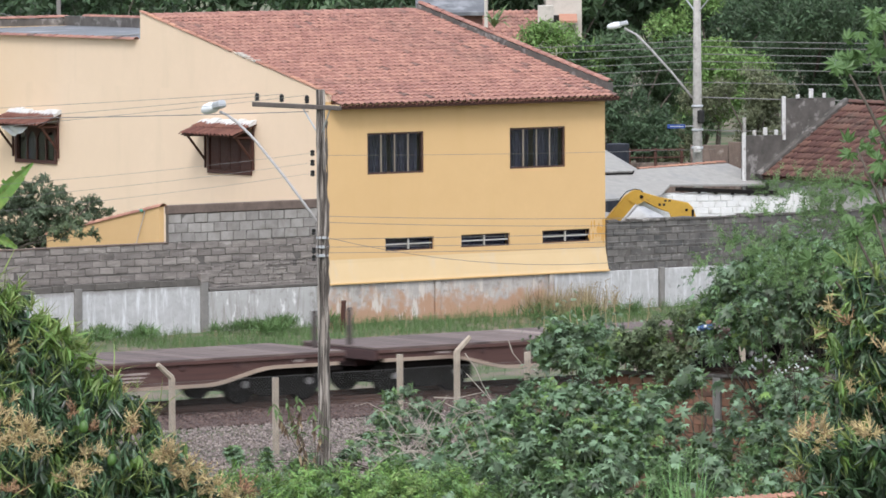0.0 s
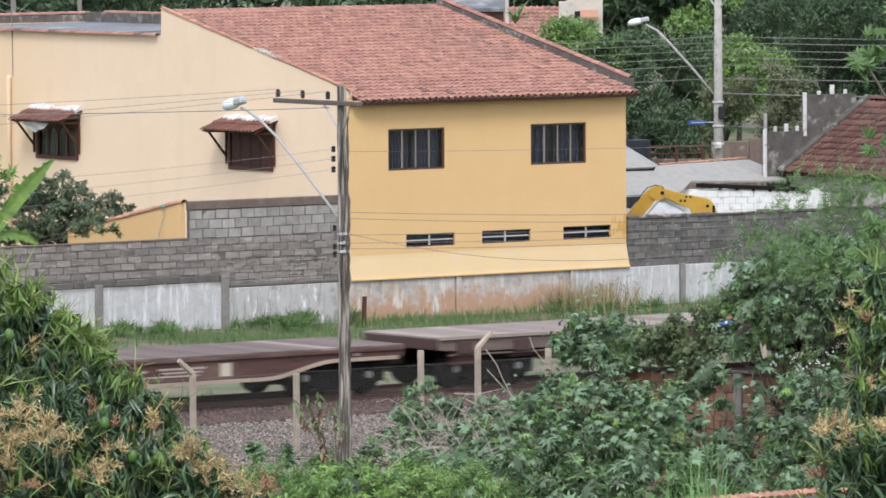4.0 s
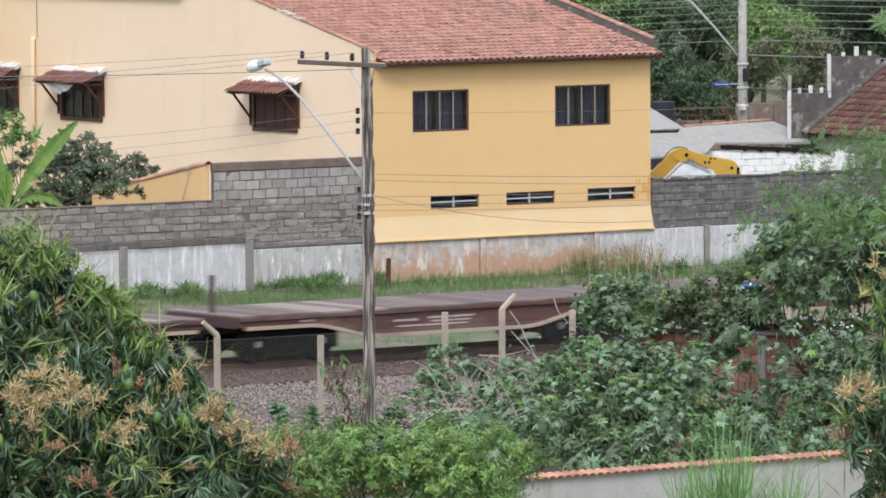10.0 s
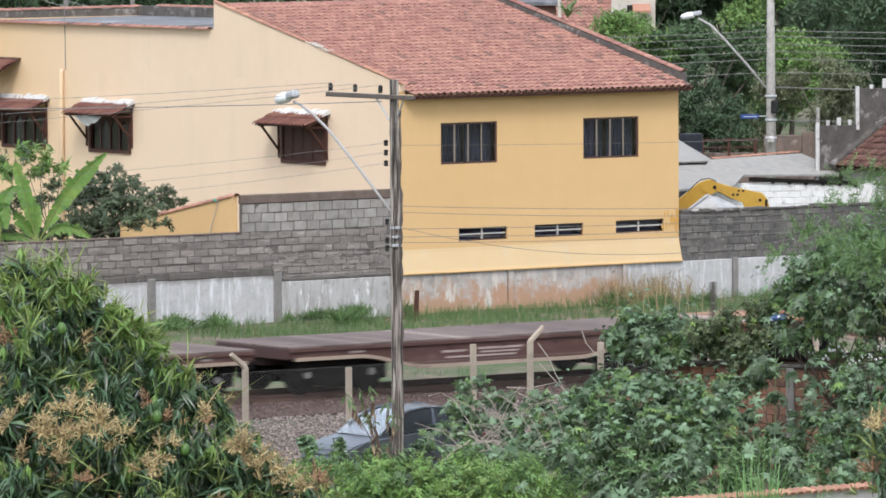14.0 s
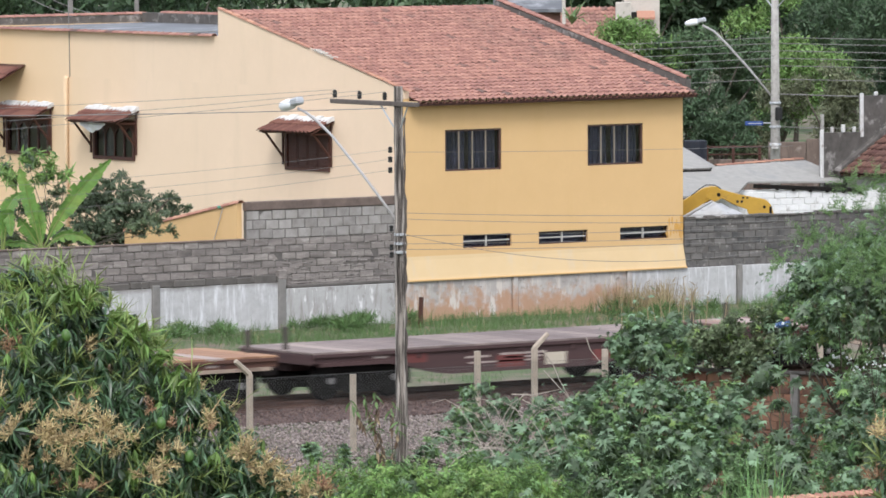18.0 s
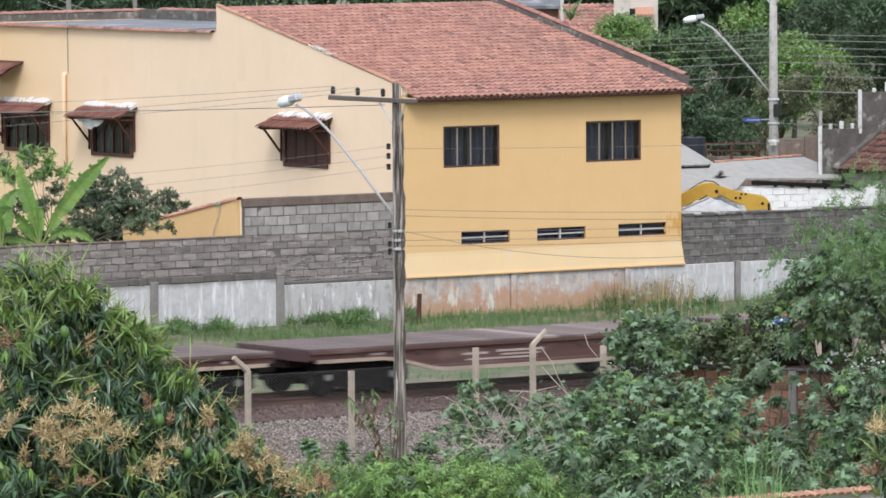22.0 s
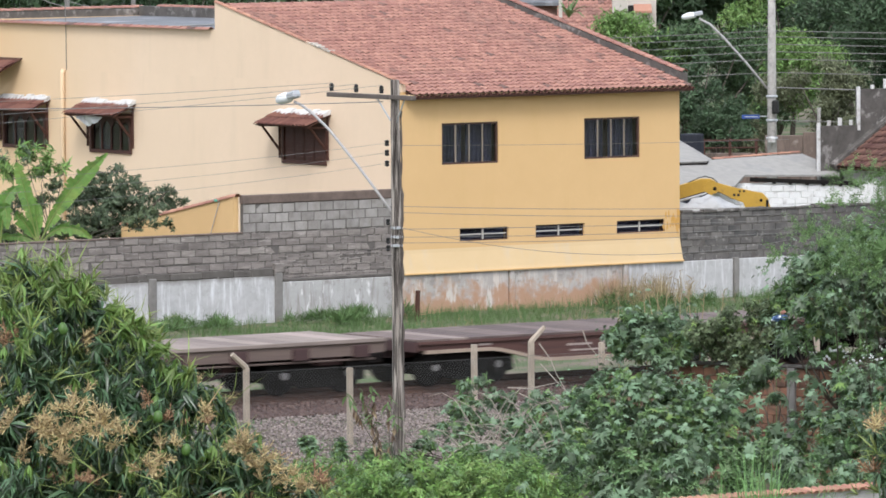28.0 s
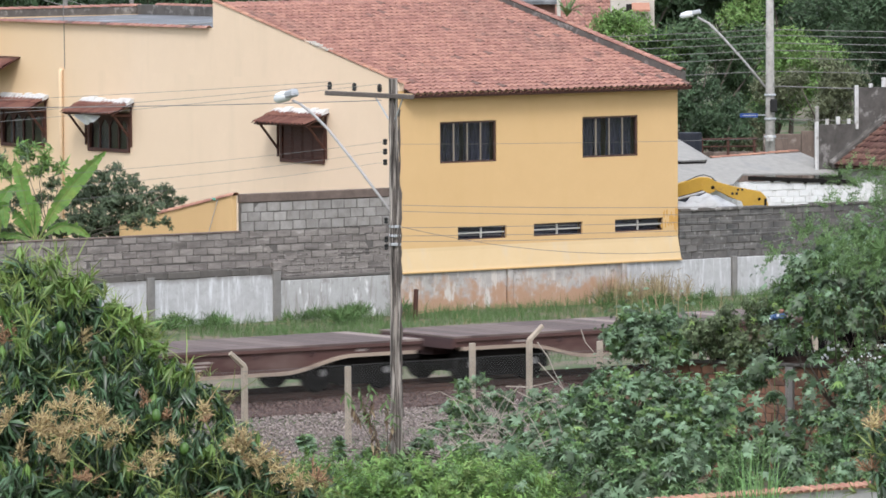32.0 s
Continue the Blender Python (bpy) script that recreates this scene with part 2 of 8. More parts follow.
M_WALLGREY = mat("pale_grey_render", (0.42, 0.41, 0.385), (0.34, 0.33, 0.31), 1.2, 0.92, 0.2, 40,
                 streak=((0.25, 0.22, 0.19), 3, 0.55, 0.8))
M_BARK = mat("grey_brown_bark", (0.12, 0.10, 0.08), (0.07, 0.056, 0.045), 8, 0.95, 0.5, 30)
M_TWIG = mat("pale_dry_twig", (0.42, 0.365, 0.31), (0.26, 0.22, 0.185), 8, 0.95)


def leaf(name, c1, c2, amp=0.45, rough=0.45, sub=0.25, spec=0.4):
    return mat(name, c1, c2, 0.8, rough, island=amp, sub=sub, spec=spec)


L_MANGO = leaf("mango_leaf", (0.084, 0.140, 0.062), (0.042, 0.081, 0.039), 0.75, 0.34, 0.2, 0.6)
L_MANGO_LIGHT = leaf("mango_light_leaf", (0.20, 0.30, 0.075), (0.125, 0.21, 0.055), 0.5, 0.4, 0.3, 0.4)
L_MANGO_NEW = leaf("mango_young_leaf", (0.27, 0.33, 0.10), (0.18, 0.25, 0.07))
L_PANICLE = leaf("mango_blossom", (0.52, 0.415, 0.225), (0.41, 0.30, 0.165), 0.4, 0.9, 0.2, 0.1)
L_PANICLE_OLD = leaf("mango_faded_blossom", (0.42, 0.26, 0.16), (0.32, 0.20, 0.12), 0.4, 0.9, 0.2, 0.1)
L_CASTOR = leaf("castor_leaf", (0.195, 0.272, 0.165), (0.115, 0.175, 0.098), 0.6, 0.48, 0.25, 0.38)
# darker copy of the castor leaf; shade inside the bush put into the colour
L_CASTOR_D = leaf("castor_shade_green", (0.155, 0.24, 0.10), (0.105, 0.175, 0.07), 0.5, 0.5)
L_CASTOR_Y = leaf("castor_young_leaf", (0.26, 0.36, 0.11), (0.19, 0.28, 0.08), 0.45, 0.45, 0.3)
L_WEED = leaf("weed_leaf", (0.18, 0.28, 0.105), (0.125, 0.21, 0.074), 0.5, 0.55)
L_OLIVE = leaf("olive_bush_leaf", (0.15, 0.19, 0.095), (0.10, 0.135, 0.065), 0.5, 0.55)
L_BRIGHT = leaf("bright_fine_leaf", (0.25, 0.385, 0.105), (0.16, 0.275, 0.072), 0.5, 0.55, 0.3)
L_FEATHER = leaf("feathery_leaf", (0.205, 0.315, 0.125), (0.15, 0.24, 0.09), 0.35, 0.6, 0.35)
L_CECROPIA = leaf("lobed_tree_leaf", (0.13, 0.215, 0.07), (0.075, 0.135, 0.048), 0.5, 0.45, 0.3)
L_FAR = leaf("woodland_leaf", (0.115, 0.178, 0.082), (0.07, 0.115, 0.054), 0.55, 0.5, 0.3)
L_FAR_L = leaf("light_woodland_leaf", (0.205, 0.315, 0.09), (0.135, 0.225, 0.065), 0.55, 0.5, 0.3)
L_FAR_B = leaf("olive_brown_leaf", (0.19, 0.205, 0.115), (0.13, 0.145, 0.08), 0.45, 0.6, 0.25)
L_FAR_D = leaf("dark_woodland_leaf", (0.09, 0.14, 0.07), (0.055, 0.09, 0.046), 0.5, 0.55, 0.3)
L_CITRUS = leaf("dark_glossy_leaf", (0.125, 0.165, 0.095), (0.078, 0.108, 0.06), 0.5, 0.45)
L_BANANA = mat("banana_leaf", (0.18, 0.32, 0.075), (0.12, 0.24, 0.055), 2.5, 0.4, 0.2, 12, stain=((0.28, 0.38, 0.09), 1.2, 0.5, 0.75), grime=((0.09, 0.17, 0.06), 6, 0.52, 0.75), sub=0.35, island=0.12)
L_GRASS = leaf("long_grass", (0.13, 0.21, 0.07), (0.08, 0.14, 0.048), 0.55, 0.65)
L_DEAD = leaf("dead_brown_leaf", (0.22, 0.15, 0.10), (0.14, 0.095, 0.065), 0.4, 0.8)
L_GRASS_DRY = leaf("dry_grass", (0.40, 0.32, 0.19), (0.30, 0.23, 0.13), 0.4, 0.8)


# ---------------------------------------------------------------- mesh helpers
def part(name, bm, material, parent=None, label="", smooth=False):
    me = bpy.data.meshes.new(name)
    bmesh.ops.recalc_face_normals(bm, faces=bm.faces)
    bm.to_mesh(me)
    bm.free()
    return part_mesh(name, me, material, parent, label, smooth)


def part_mesh(name, me, material=None, parent=None, label="", smooth=False):
    if material and not me.materials:
        me.materials.append(material)
    if smooth:
        me.shade_smooth()
    ob = new(name, me)
    if parent:
        ob.parent = parent
    if label:
        ob["label"] = label
    return ob


def thing(name, m=None, label="", category="", group="", kind=""):
    ob = new(name)
    if m is not None:
        ob.matrix_world = m
    return tagged(ob, label, category, group, kind)


def add_box(bm, x0, x1, y0, y1, z0, z1, bevel=0.0, m=None):
    vs = [bm.verts.new((x, y, z)) for x in (x0, x1) for y in (y0, y1) for z in (z0, z1)]
    fs = [bm.faces.new([vs[i] for i in f]) for f in
          ((0, 1, 3, 2), (4, 6, 7, 5), (0, 4, 5, 1), (2, 3, 7, 6), (0, 2, 6, 4), (1, 5, 7, 3))]
    if bevel:
        es = list({e for f in fs for e in f.edges})
        out = bmesh.ops.bevel(bm, geom=es, offset=bevel, segments=1, affect="EDGES")
        vs = list({v for v in out["verts"]} | {v for v in vs if v.is_valid})
    if m is not None:
        bmesh.ops.transform(bm, matrix=m, verts=[v for v in vs if v.is_valid])
    return bm


def box(x0, x1, y0, y1, z0, z1, bevel=0.0):
    return add_box(bmesh.new(), x0, x1, y0, y1, z0, z1, bevel)


def add_tube(bm, pts, radii, seg=8, cap=True):
    rings = []
    pts = [Vector(p) for p in pts]
    for i, p in enumerate(pts):
        d = (pts[min(i + 1, len(pts) - 1)] - pts[max(i - 1, 0)]).normalized()
        a = d.orthogonal().normalized() if i == 0 else (rings[-1][1] - d * rings[-1][1].dot(d)).normalized()
        c = d.cross(a)
        r = radii[i] if isinstance(radii, (list, tuple)) else radii
        rings.append(([bm.verts.new(p + (a * math.cos(k * math.tau / seg) + c * math.sin(k * math.tau / seg)) * r)
                       for k in range(seg)], a))
    for (r0, _), (r1, _) in zip(rings, rings[1:]):
        for k in range(seg):
            bm.faces.new((r0[k], r0[(k + 1) % seg], r1[(k + 1) % seg], r1[k]))
    if cap:
        bm.faces.new(rings[0][0][::-1])
        bm.faces.new(rings[-1][0])
    return bm


def tube(pts, radii, seg=8):
    return add_tube(bmesh.new(), pts, radii, seg)


def prism(outline, y0, y1):
    """An outline in x and z, carried from y0 to y1."""
    bm = bmesh.new()
    a = [bm.verts.new((x, y0, z)) for x, z in outline]
    b = [bm.verts.new((x, y1, z)) for x, z in outline]
    bm.faces.new(a)
    bm.faces.new(b[::-1])
    for i in range(len(a)):
        j = (i + 1) % len(a)
        bm.faces.new((a[i], a[j], b[j], b[i]))
    return bm


def lathe(profile, seg=12, axis="z"):
    bm = bmesh.new()
    rings = []
    for r, h in profile:
        ring = []
        for k in range(seg):
            a = k * math.tau / seg
            v = (r * math.cos(a), r * math.sin(a), h)
            ring.append(bm.verts.new(v if axis == "z" else (v[0], v[2], v[1])))
        rings.append(ring)
    for r0, r1 in zip(rings, rings[1:]):
        for k in range(seg):
            bm.faces.new((r0[k], r0[(k + 1) % seg], r1[(k + 1) % seg], r1[k]))
    bm.faces.new(rings[0][::-1])
    bm.faces.new(rings[-1])
    return bm


def pierced_wall(u0, u1, z0, z1, depth, openings, m):
    """A wall in the local x-z plane from y=0 to y=depth with openings (u0, u1, z0, z1)."""
    us = sorted({u0, u1, *[o[0] for o in openings], *[o[1] for o in openings]})
    zs = sorted({z0, z1, *[o[2] for o in openings], *[o[3] for o in openings]})

    def solid(i, j):
        if not (0 <= i < len(us) - 1 and 0 <= j < len(zs) - 1):
            return False
        u, z = (us[i] + us[i + 1]) / 2, (zs[j] + zs[j + 1]) / 2
        return not any(a < u < b and c < z < d for a, b, c, d in openings)

    bm = bmesh.new()

    def quad(*p):
        bm.faces.new([bm.verts.new(m @ Vector(v)) for v in p])

    for i in range(len(us) - 1):
        for j in range(len(zs) - 1):
            if not solid(i, j):
                continue
            a, b, c, d = us[i], us[i + 1], zs[j], zs[j + 1]
            quad((a, 0, c), (b, 0, c), (b, 0, d), (a, 0, d))
            quad((a, depth, c), (a, depth, d), (b, depth, d), (b, depth, c))
            if not solid(i - 1, j):
                quad((a, 0, c), (a, 0, d), (a, depth, d), (a, depth, c))
            if not solid(i + 1, j):
                quad((b, 0, c), (b, depth, c), (b, depth, d), (b, 0, d))
            if not solid(i, j - 1):
                quad((a, 0, c), (a, depth, c), (b, depth, c), (b, 0, c))
            if not solid(i, j + 1):
                quad((a, 0, d), (b, 0, d), (b, depth, d), (a, depth, d))
    bmesh.ops.remove_doubles(bm, verts=bm.verts, dist=1e-4)
    return bm


def cloud(name, templates, mats, material, smooth=False):
    """One mesh of many copies of small templates (verts, faces); mats is an (n, 3, 4) array of placements."""
    rng = np.random.default_rng(len(mats) + 11)
    pick = rng.integers(0, len(templates), len(mats))
    vs, loops, sizes, base = [], [], [], 0
    for k, (tv, tf) in enumerate(templates):
        sel = mats[pick == k]
        if not len(sel):
            continue
        tv = np.asarray(tv, float)
        v = np.einsum("nij,vj->nvi", sel[:, :, :3], tv) + sel[:, None, :, 3]
        flat = np.array([i for f in tf for i in f])
        size = np.array([len(f) for f in tf])
        off = base + np.arange(len(sel)) * len(tv)
        loops.append((flat[None, :] + off[:, None]).ravel())
        sizes.append(np.tile(size, len(sel)))
        vs.append(v.reshape(-1, 3))
        base += len(sel) * len(tv)
    vs, loops, sizes = np.concatenate(vs), np.concatenate(loops), np.concatenate(sizes)
    me = bpy.data.meshes.new(name)
    me.vertices.add(len(vs))
    me.vertices.foreach_set("co", vs.ravel().astype(np.float32))
    me.loops.add(len(loops))
    me.loops.foreach_set("vertex_index", loops.astype(np.int32))
    me.polygons.add(len(sizes))
    starts = np.concatenate([[0], np.cumsum(sizes)[:-1]])
    me.polygons.foreach_set("loop_start", starts.astype(np.int32))
    me.update(calc_edges=True)
    me.materials.append(material)
    if smooth:
        me.shade_smooth()
    return me


def bmesh_of(tmpl):
    bm = bmesh.new()
    v = [bm.verts.new(p) for p in tmpl[0]]
    for f in tmpl[1]:
        bm.faces.new([v[i] for i in f])
    return bm


def placements(rng, pts, dirs, size, spread=0.35, jitter=0.35):
    """Placements whose local z follows dirs (with some spread), turned at random about it."""
    n = len(pts)
    z = dirs + rng.normal(0, spread, (n, 3))
    z /= np.linalg.norm(z, axis=1)[:, None]
    r = rng.normal(0, 1, (n, 3))
    x = np.cross(r, z)
    x /= np.linalg.norm(x, axis=1)[:, None]
    y = np.cross(z, x)
    s = size * (1 + rng.uniform(-jitter, jitter, n))
    out = np.empty((n, 3, 4))
    out[:, :, 0], out[:, :, 1], out[:, :, 2] = x * s[:, None], y * s[:, None], z * s[:, None]
    out[:, :, 3] = pts
    return out


def blob_points(rng, blobs, density, shell=0.35):
    """Points in the outer shell of ellipsoids (centre, radii), with outward directions."""
    ps, ds = [], []
    for c, r in blobs:
        c, r = np.array(c, float), np.array(r, float)
        n = int(rng.uniform() + density * 4 * math.pi * ((r[0] * r[1]) ** 1.6 / 3 + (r[0] * r[2]) ** 1.6 / 3 + (r[1] * r[2]) ** 1.6 / 3) ** (1 / 1.6))
        d = rng.normal(0, 1, (n, 3))
        d /= np.linalg.norm(d, axis=1)[:, None]
        k = 1 - shell * rng.uniform(0, 1, n) ** 1.5 + rng.normal(0, 0.04, n)
        ps.append(c + d * r * k[:, None])
        ds.append(d)
    return np.concatenate(ps), np.concatenate(ds)


def leaf_strip(length, width, bend, lift=0.0, fold=0.15, simple=False):
    """A pointed leaf along +x that bends down: vertices and faces."""
    vs, fs = [], []
    for k, (t, w) in enumerate(((0, 0.15), (0.45, 1.0)) if simple else ((0, 0.15), (0.3, 0.9), (0.65, 0.85))):
        x, z = length * t * (1 - bend * t * 0.35), lift * t * length - bend * length * t * t
        vs += [(x, -w * width / 2, z), (x, 0, z - fold * width), (x, w * width / 2, z)]
    vs.append((length * (1 - bend * 0.35), 0, lift * length - bend * length))
    for a in (0,) if simple else (0, 3):
        fs += [(a, a + 1, a + 4, a + 3), (a + 1, a + 2, a + 5, a + 4)]
    e = len(vs) - 4
    fs += [(e, e + 1, e + 3), (e + 1, e + 2, e + 3)]
    return vs, fs


def join_templates(items):
    """items: (verts, faces, matrix)."""
    vs, fs = [], []
    for v, f, m in items:
        o = len(vs)
        vs += [tuple(m @ Vector(p)) for p in v]
        fs += [tuple(i + o for i in g) for g in f]
    return vs, fs


def rosette(rnd, n, length, width, bend=0.7, rise=(-10, 70), simple=False):
    items = []
    for k in range(n):
        v, f = leaf_strip(length * rnd.uniform(0.7, 1.15), width * rnd.uniform(0.8, 1.1), bend * rnd.uniform(0.5, 1.3), simple=simple)
        items.append((v, f, pose(0, 0, 0, 0, 0, k * 137.5 + rnd.uniform(-20, 20)) @ pose(0, 0, 0, rnd.uniform(-25, 25), -rnd.uniform(*rise), 0)))
    return join_templates(items)


def palmate(rnd, size, lobes=7, deep=0.42, cup=0.25):
    """A lobed hand-shaped leaf in the x-y plane round its stalk."""
    vs, fs = [(0, 0, 0)], []
    n = lobes * 2
    for k in range(n + 1):
        a = math.radians(-150 + 300 * k / n)
        r = size * (rnd.uniform(0.85, 1.0) if k % 2 else deep)
        if k in (0, n):
            r = size * 0.3
        vs.append((r * math.cos(a), r * math.sin(a), -cup * r * r / size + (0.05 * size if k % 2 else 0)))
    for k in range(1, n + 1):
        fs.append((0, k, k + 1))
    return vs, fs


def sprig(rnd, n, length, lw, ll):
    """A feathery twig with small leaflets on both sides, along +z."""
    items = []
    for k in range(n):
        t = (k + 1) / n
        v, f = [(0, -lw / 2, 0), (ll, 0, 0.0), (0, lw / 2, 0)], [(0, 1, 2)]
        v = [(0, 0, 0), (ll * 0.5, -lw / 2, 0), (ll, 0, -ll * 0.15), (ll * 0.5, lw / 2, 0)]
        f = [(0, 1, 2, 3)]
        items.append((v, f, pose(0.12 * length * t * t, 0, length * t, rnd.uniform(-30, 30), rnd.uniform(-50, 10), (k % 2) * 180 + rnd.uniform(-60, 60))))
    return join_templates(items)


def tufted(rnd, n, ll, lw):
    """A loose clump of leaflets in all directions."""
    items = []
    for k in range(n):
        v = [(0, 0, 0), (ll * 0.45, -lw / 2, 0), (ll, 0, -ll * 0.2), (ll * 0.45, lw / 2, 0)]
        items.append((v, [(0, 1, 2, 3)], pose(rnd.uniform(-1, 1) * ll, rnd.uniform(-1, 1) * ll, rnd.uniform(-0.6, 0.6) * ll,
                                              rnd.uniform(-50, 50), rnd.uniform(-50, 50), rnd.uniform(0, 360))))
    return join_templates(items)

# ---------------------------------------------------------------- ground and railway
V_TRAIN = 12.97
TRACK_Y = -22.5
RAIL_TOP = 0.30


def ground():
    n = 120
    bm = bmesh.new()
    xs = [-3000, -900, -300] + [-130 + 260 * i / n for i in range(n + 1)] + [300, 900, 3000]
    ys = [-3000, -900, -400] + [-180 + 280 * i / n for i in range(n + 1)] + [250, 900, 3000]
    grid = []
    for x in xs:
        col = []
        for y in ys:
            z = 0.0
            if abs(x) < 200 and -200 < y < 120:
                z = 0.06 * noise.noise((x * 0.4, y * 0.4, 0)) + 0.05 * noise.noise((x * 1.7, y * 1.7, 3))
                z = min(z, 0.05) - 0.03
            col.append(bm.verts.new((x, y, z)))
        grid.append(col)
    for a, b in zip(grid, grid[1:]):
        for k in range(len(ys) - 1):
            bm.faces.new((a[k], b[k], b[k + 1], a[k + 1]))
    ob = part("ground", bm, M_GROUND, smooth=True)
    return tagged(ob, "bare brown earth with patches of weeds", "ground", kind="structure")


ground()


def stones(name, n, x0, x1, y0, y1, size, material, label, category, zfun=lambda x, y: 0.0, seed=1):
    rng = np.random.default_rng(seed)
    rnd = random.Random(seed)
    tmpl = []
    for k in range(5):
        bm = bmesh.new()
        o = [bm.verts.new(c) for c in ((1, 0, 0), (0, 1, 0), (-1, 0, 0), (0, -1, 0), (0, 0, 1), (0, 0, -1))]
        for i in range(4):
            bm.faces.new((o[i], o[(i + 1) % 4], o[4]))
            bm.faces.new((o[(i + 1) % 4], o[i], o[5]))
        for v in bm.verts:
            v.co = Vector((v.co.x * rnd.uniform(0.6, 1.2), v.co.y * rnd.uniform(0.6, 1.2), v.co.z * rnd.uniform(0.4, 0.9)))
        bm.verts.index_update()
        tmpl.append(([tuple(v.co) for v in bm.verts], [tuple(v.index for v in f.verts) for f in bm.faces]))
        bm.free()
    p = np.stack([rng.uniform(x0, x1, n), rng.uniform(y0, y1, n), np.zeros(n)], 1)
    p[:, 2] = [zfun(a, b) for a, b in p[:, :2]]
    d = np.tile([0, 0, 1.0], (n, 1))
    return tagged(part_mesh(name, cloud(name, tmpl, placements(rng, p, d, size, 0.5, 0.5), material)), label, category, kind="stuff")


def ballast_height(x, y):
    d = abs(y - TRACK_Y)
    return 0.12 if d < 1.5 else max(0.0, 0.12 - (d - 1.5) * 0.16)


def railway():
    bm = bmesh.new()
    prof = [(-2.4, 0.0), (-1.5, 0.11), (1.5, 0.11), (2.4, 0.0)]
    a = [bm.verts.new((-460, TRACK_Y + y, z)) for y, z in prof]
    b = [bm.verts.new((480, TRACK_Y + y, z)) for y, z in prof]
    for i in range(3):
        bm.faces.new((a[i], b[i], b[i + 1], a[i + 1]))
    tagged(part("track_bed", bm, M_BALLAST), "dark rust-stained ballast bed under the rails", "track bed", kind="structure")
    rails = thing("rails", None, "two rusty steel rails on sleepers", "rails", kind="structure")
    prof = [(-0.07, 0), (0.07, 0), (0.07, 0.02), (0.012, 0.04), (0.012, 0.11), (0.036, 0.12), (0.036, 0.155),
            (-0.036, 0.155), (-0.036, 0.12), (-0.012, 0.11), (-0.012, 0.04), (-0.07, 0.02)]
    for side in (-0.8, 0.8):
        bm = bmesh.new()
        a = [bm.verts.new((-460, TRACK_Y + side + y, 0.145 + z)) for y, z in prof]
        b = [bm.verts.new((480, TRACK_Y + side + y, 0.145 + z)) for y, z in prof]
        for i in range(len(prof)):
            j = (i + 1) % len(prof)
            bm.faces.new((a[i], b[i], b[j], a[j]))
        part("rail", bm, M_RAIL, rails)
    bm = box(-0.12, 0.12, -1.25, 1.25, 0.0, 0.15, 0.01)
    first = part("sleeper", bm, M_RAIL, rails)
    first.location = (-40, TRACK_Y, 0.0)
    for i in range(1, 90):
        o = new("sleeper", first.data)
        o.parent = rails
        o.location = (-40 + 0.6 * i, TRACK_Y, 0.0)


railway()


# ---------------------------------------------------------------- walls along the railway
def brick_course(parent, name, mesh, x0, x1, z0, z1, y, length, height, rng, stagger=0.5):
    rows = round((z1 - z0) / height)
    for r in range(rows):
        x = x0 - (length * stagger if r % 2 else 0)
        while x < x1 - 0.05:
            a, b = max(x, x0), min(x + length, x1)
            if b - a > 0.1:
                o = new(name, mesh)
                o.parent = parent
                o.location = ((a + b) / 2, y + rng.uniform(-0.014, 0.012), z0 + (r + 0.5) * height + rng.uniform(-0.008, 0.008) + 0.022 * noise.noise((a * 0.3, r * 0.6, z0)))
                o.scale = ((b - a) / length, 1, 1)
                o.rotation_euler = (rng.uniform(-0.012, 0.012), rng.uniform(-0.012, 0.012), rng.uniform(-0.012, 0.012))
            x += length


def block_mesh(name, length, height, depth, material, joint=0.024):
    bm = box(-length / 2 + joint / 2, length / 2 - joint / 2, 0, depth, -height / 2 + joint / 2, height / 2 - joint / 2)
    es = [e for e in bm.edges if all(abs(v.co.y) < 1e-6 for v in e.verts)]
    bmesh.ops.bevel(bm, geom=es, offset=0.008, segments=1, affect="EDGES")
    bmesh.ops.recalc_face_normals(bm, faces=bm.faces)
    me = bpy.data.meshes.new(name)
    bm.to_mesh(me)
    bm.free()
    me.materials.append(material)
    return me


def boundary_wall():
    w = thing("boundary_wall", None, "weathered white rendered concrete panel wall with posts and earth stains", "wall", kind="structure")
    posts = [-16.05, -12.12, -8.19, -4.14, -0.2, 3.63, 7.57, 11.47, 15.4, 19.3, 23.2]
    for a, b in zip(posts, posts[1:]):
        top = 1.22 if b < -4 else 1.04
        rust = 0 < (a + b) / 2 < 8.5
        bm = box(a + 0.11, b - 0.11, -0.10, 0.02, -0.3, top, 0.012)
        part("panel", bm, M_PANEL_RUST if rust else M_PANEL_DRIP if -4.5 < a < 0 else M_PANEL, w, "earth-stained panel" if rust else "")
    for x in posts:
        left = x < -4
        hw = 0.12 if -9 < x < -4 else 0.085
        bm = box(x - hw, x + hw, -0.15, 0.06, -0.3, 1.3 if left else 1.08, 0.015)
        part("post", bm, M_PANEL_RUST if 3 < x < 8 else M_POST, w)
    rnd = random.Random(17)
    x = -16.0
    while x < -4.05:
        d = min(rnd.uniform(0.25, 1.1), -4.02 - x)
        part("ledge", box(x, x + d - 0.004, -0.11 + rnd.uniform(-0.015, 0.015), 0.06, 1.225 - rnd.choice((0, 0, 0.03)), 1.41 + rnd.uniform(-0.035, 0.02), 0.02), M_LEDGE, w, "dark mossy concrete ledge")
        x += d
    part("ledge", box(-3.96, -0.12, -0.08, 0.05, 1.045, 1.13, 0.02), M_LEDGE, w, "dark mossy concrete ledge")
    bm = box(-4.26, -3.98, -0.14, 0.05, 1.30, 1.55, 0.02)
    part("ledge", bm, M_BLOCK, w)
    return w


boundary_wall()


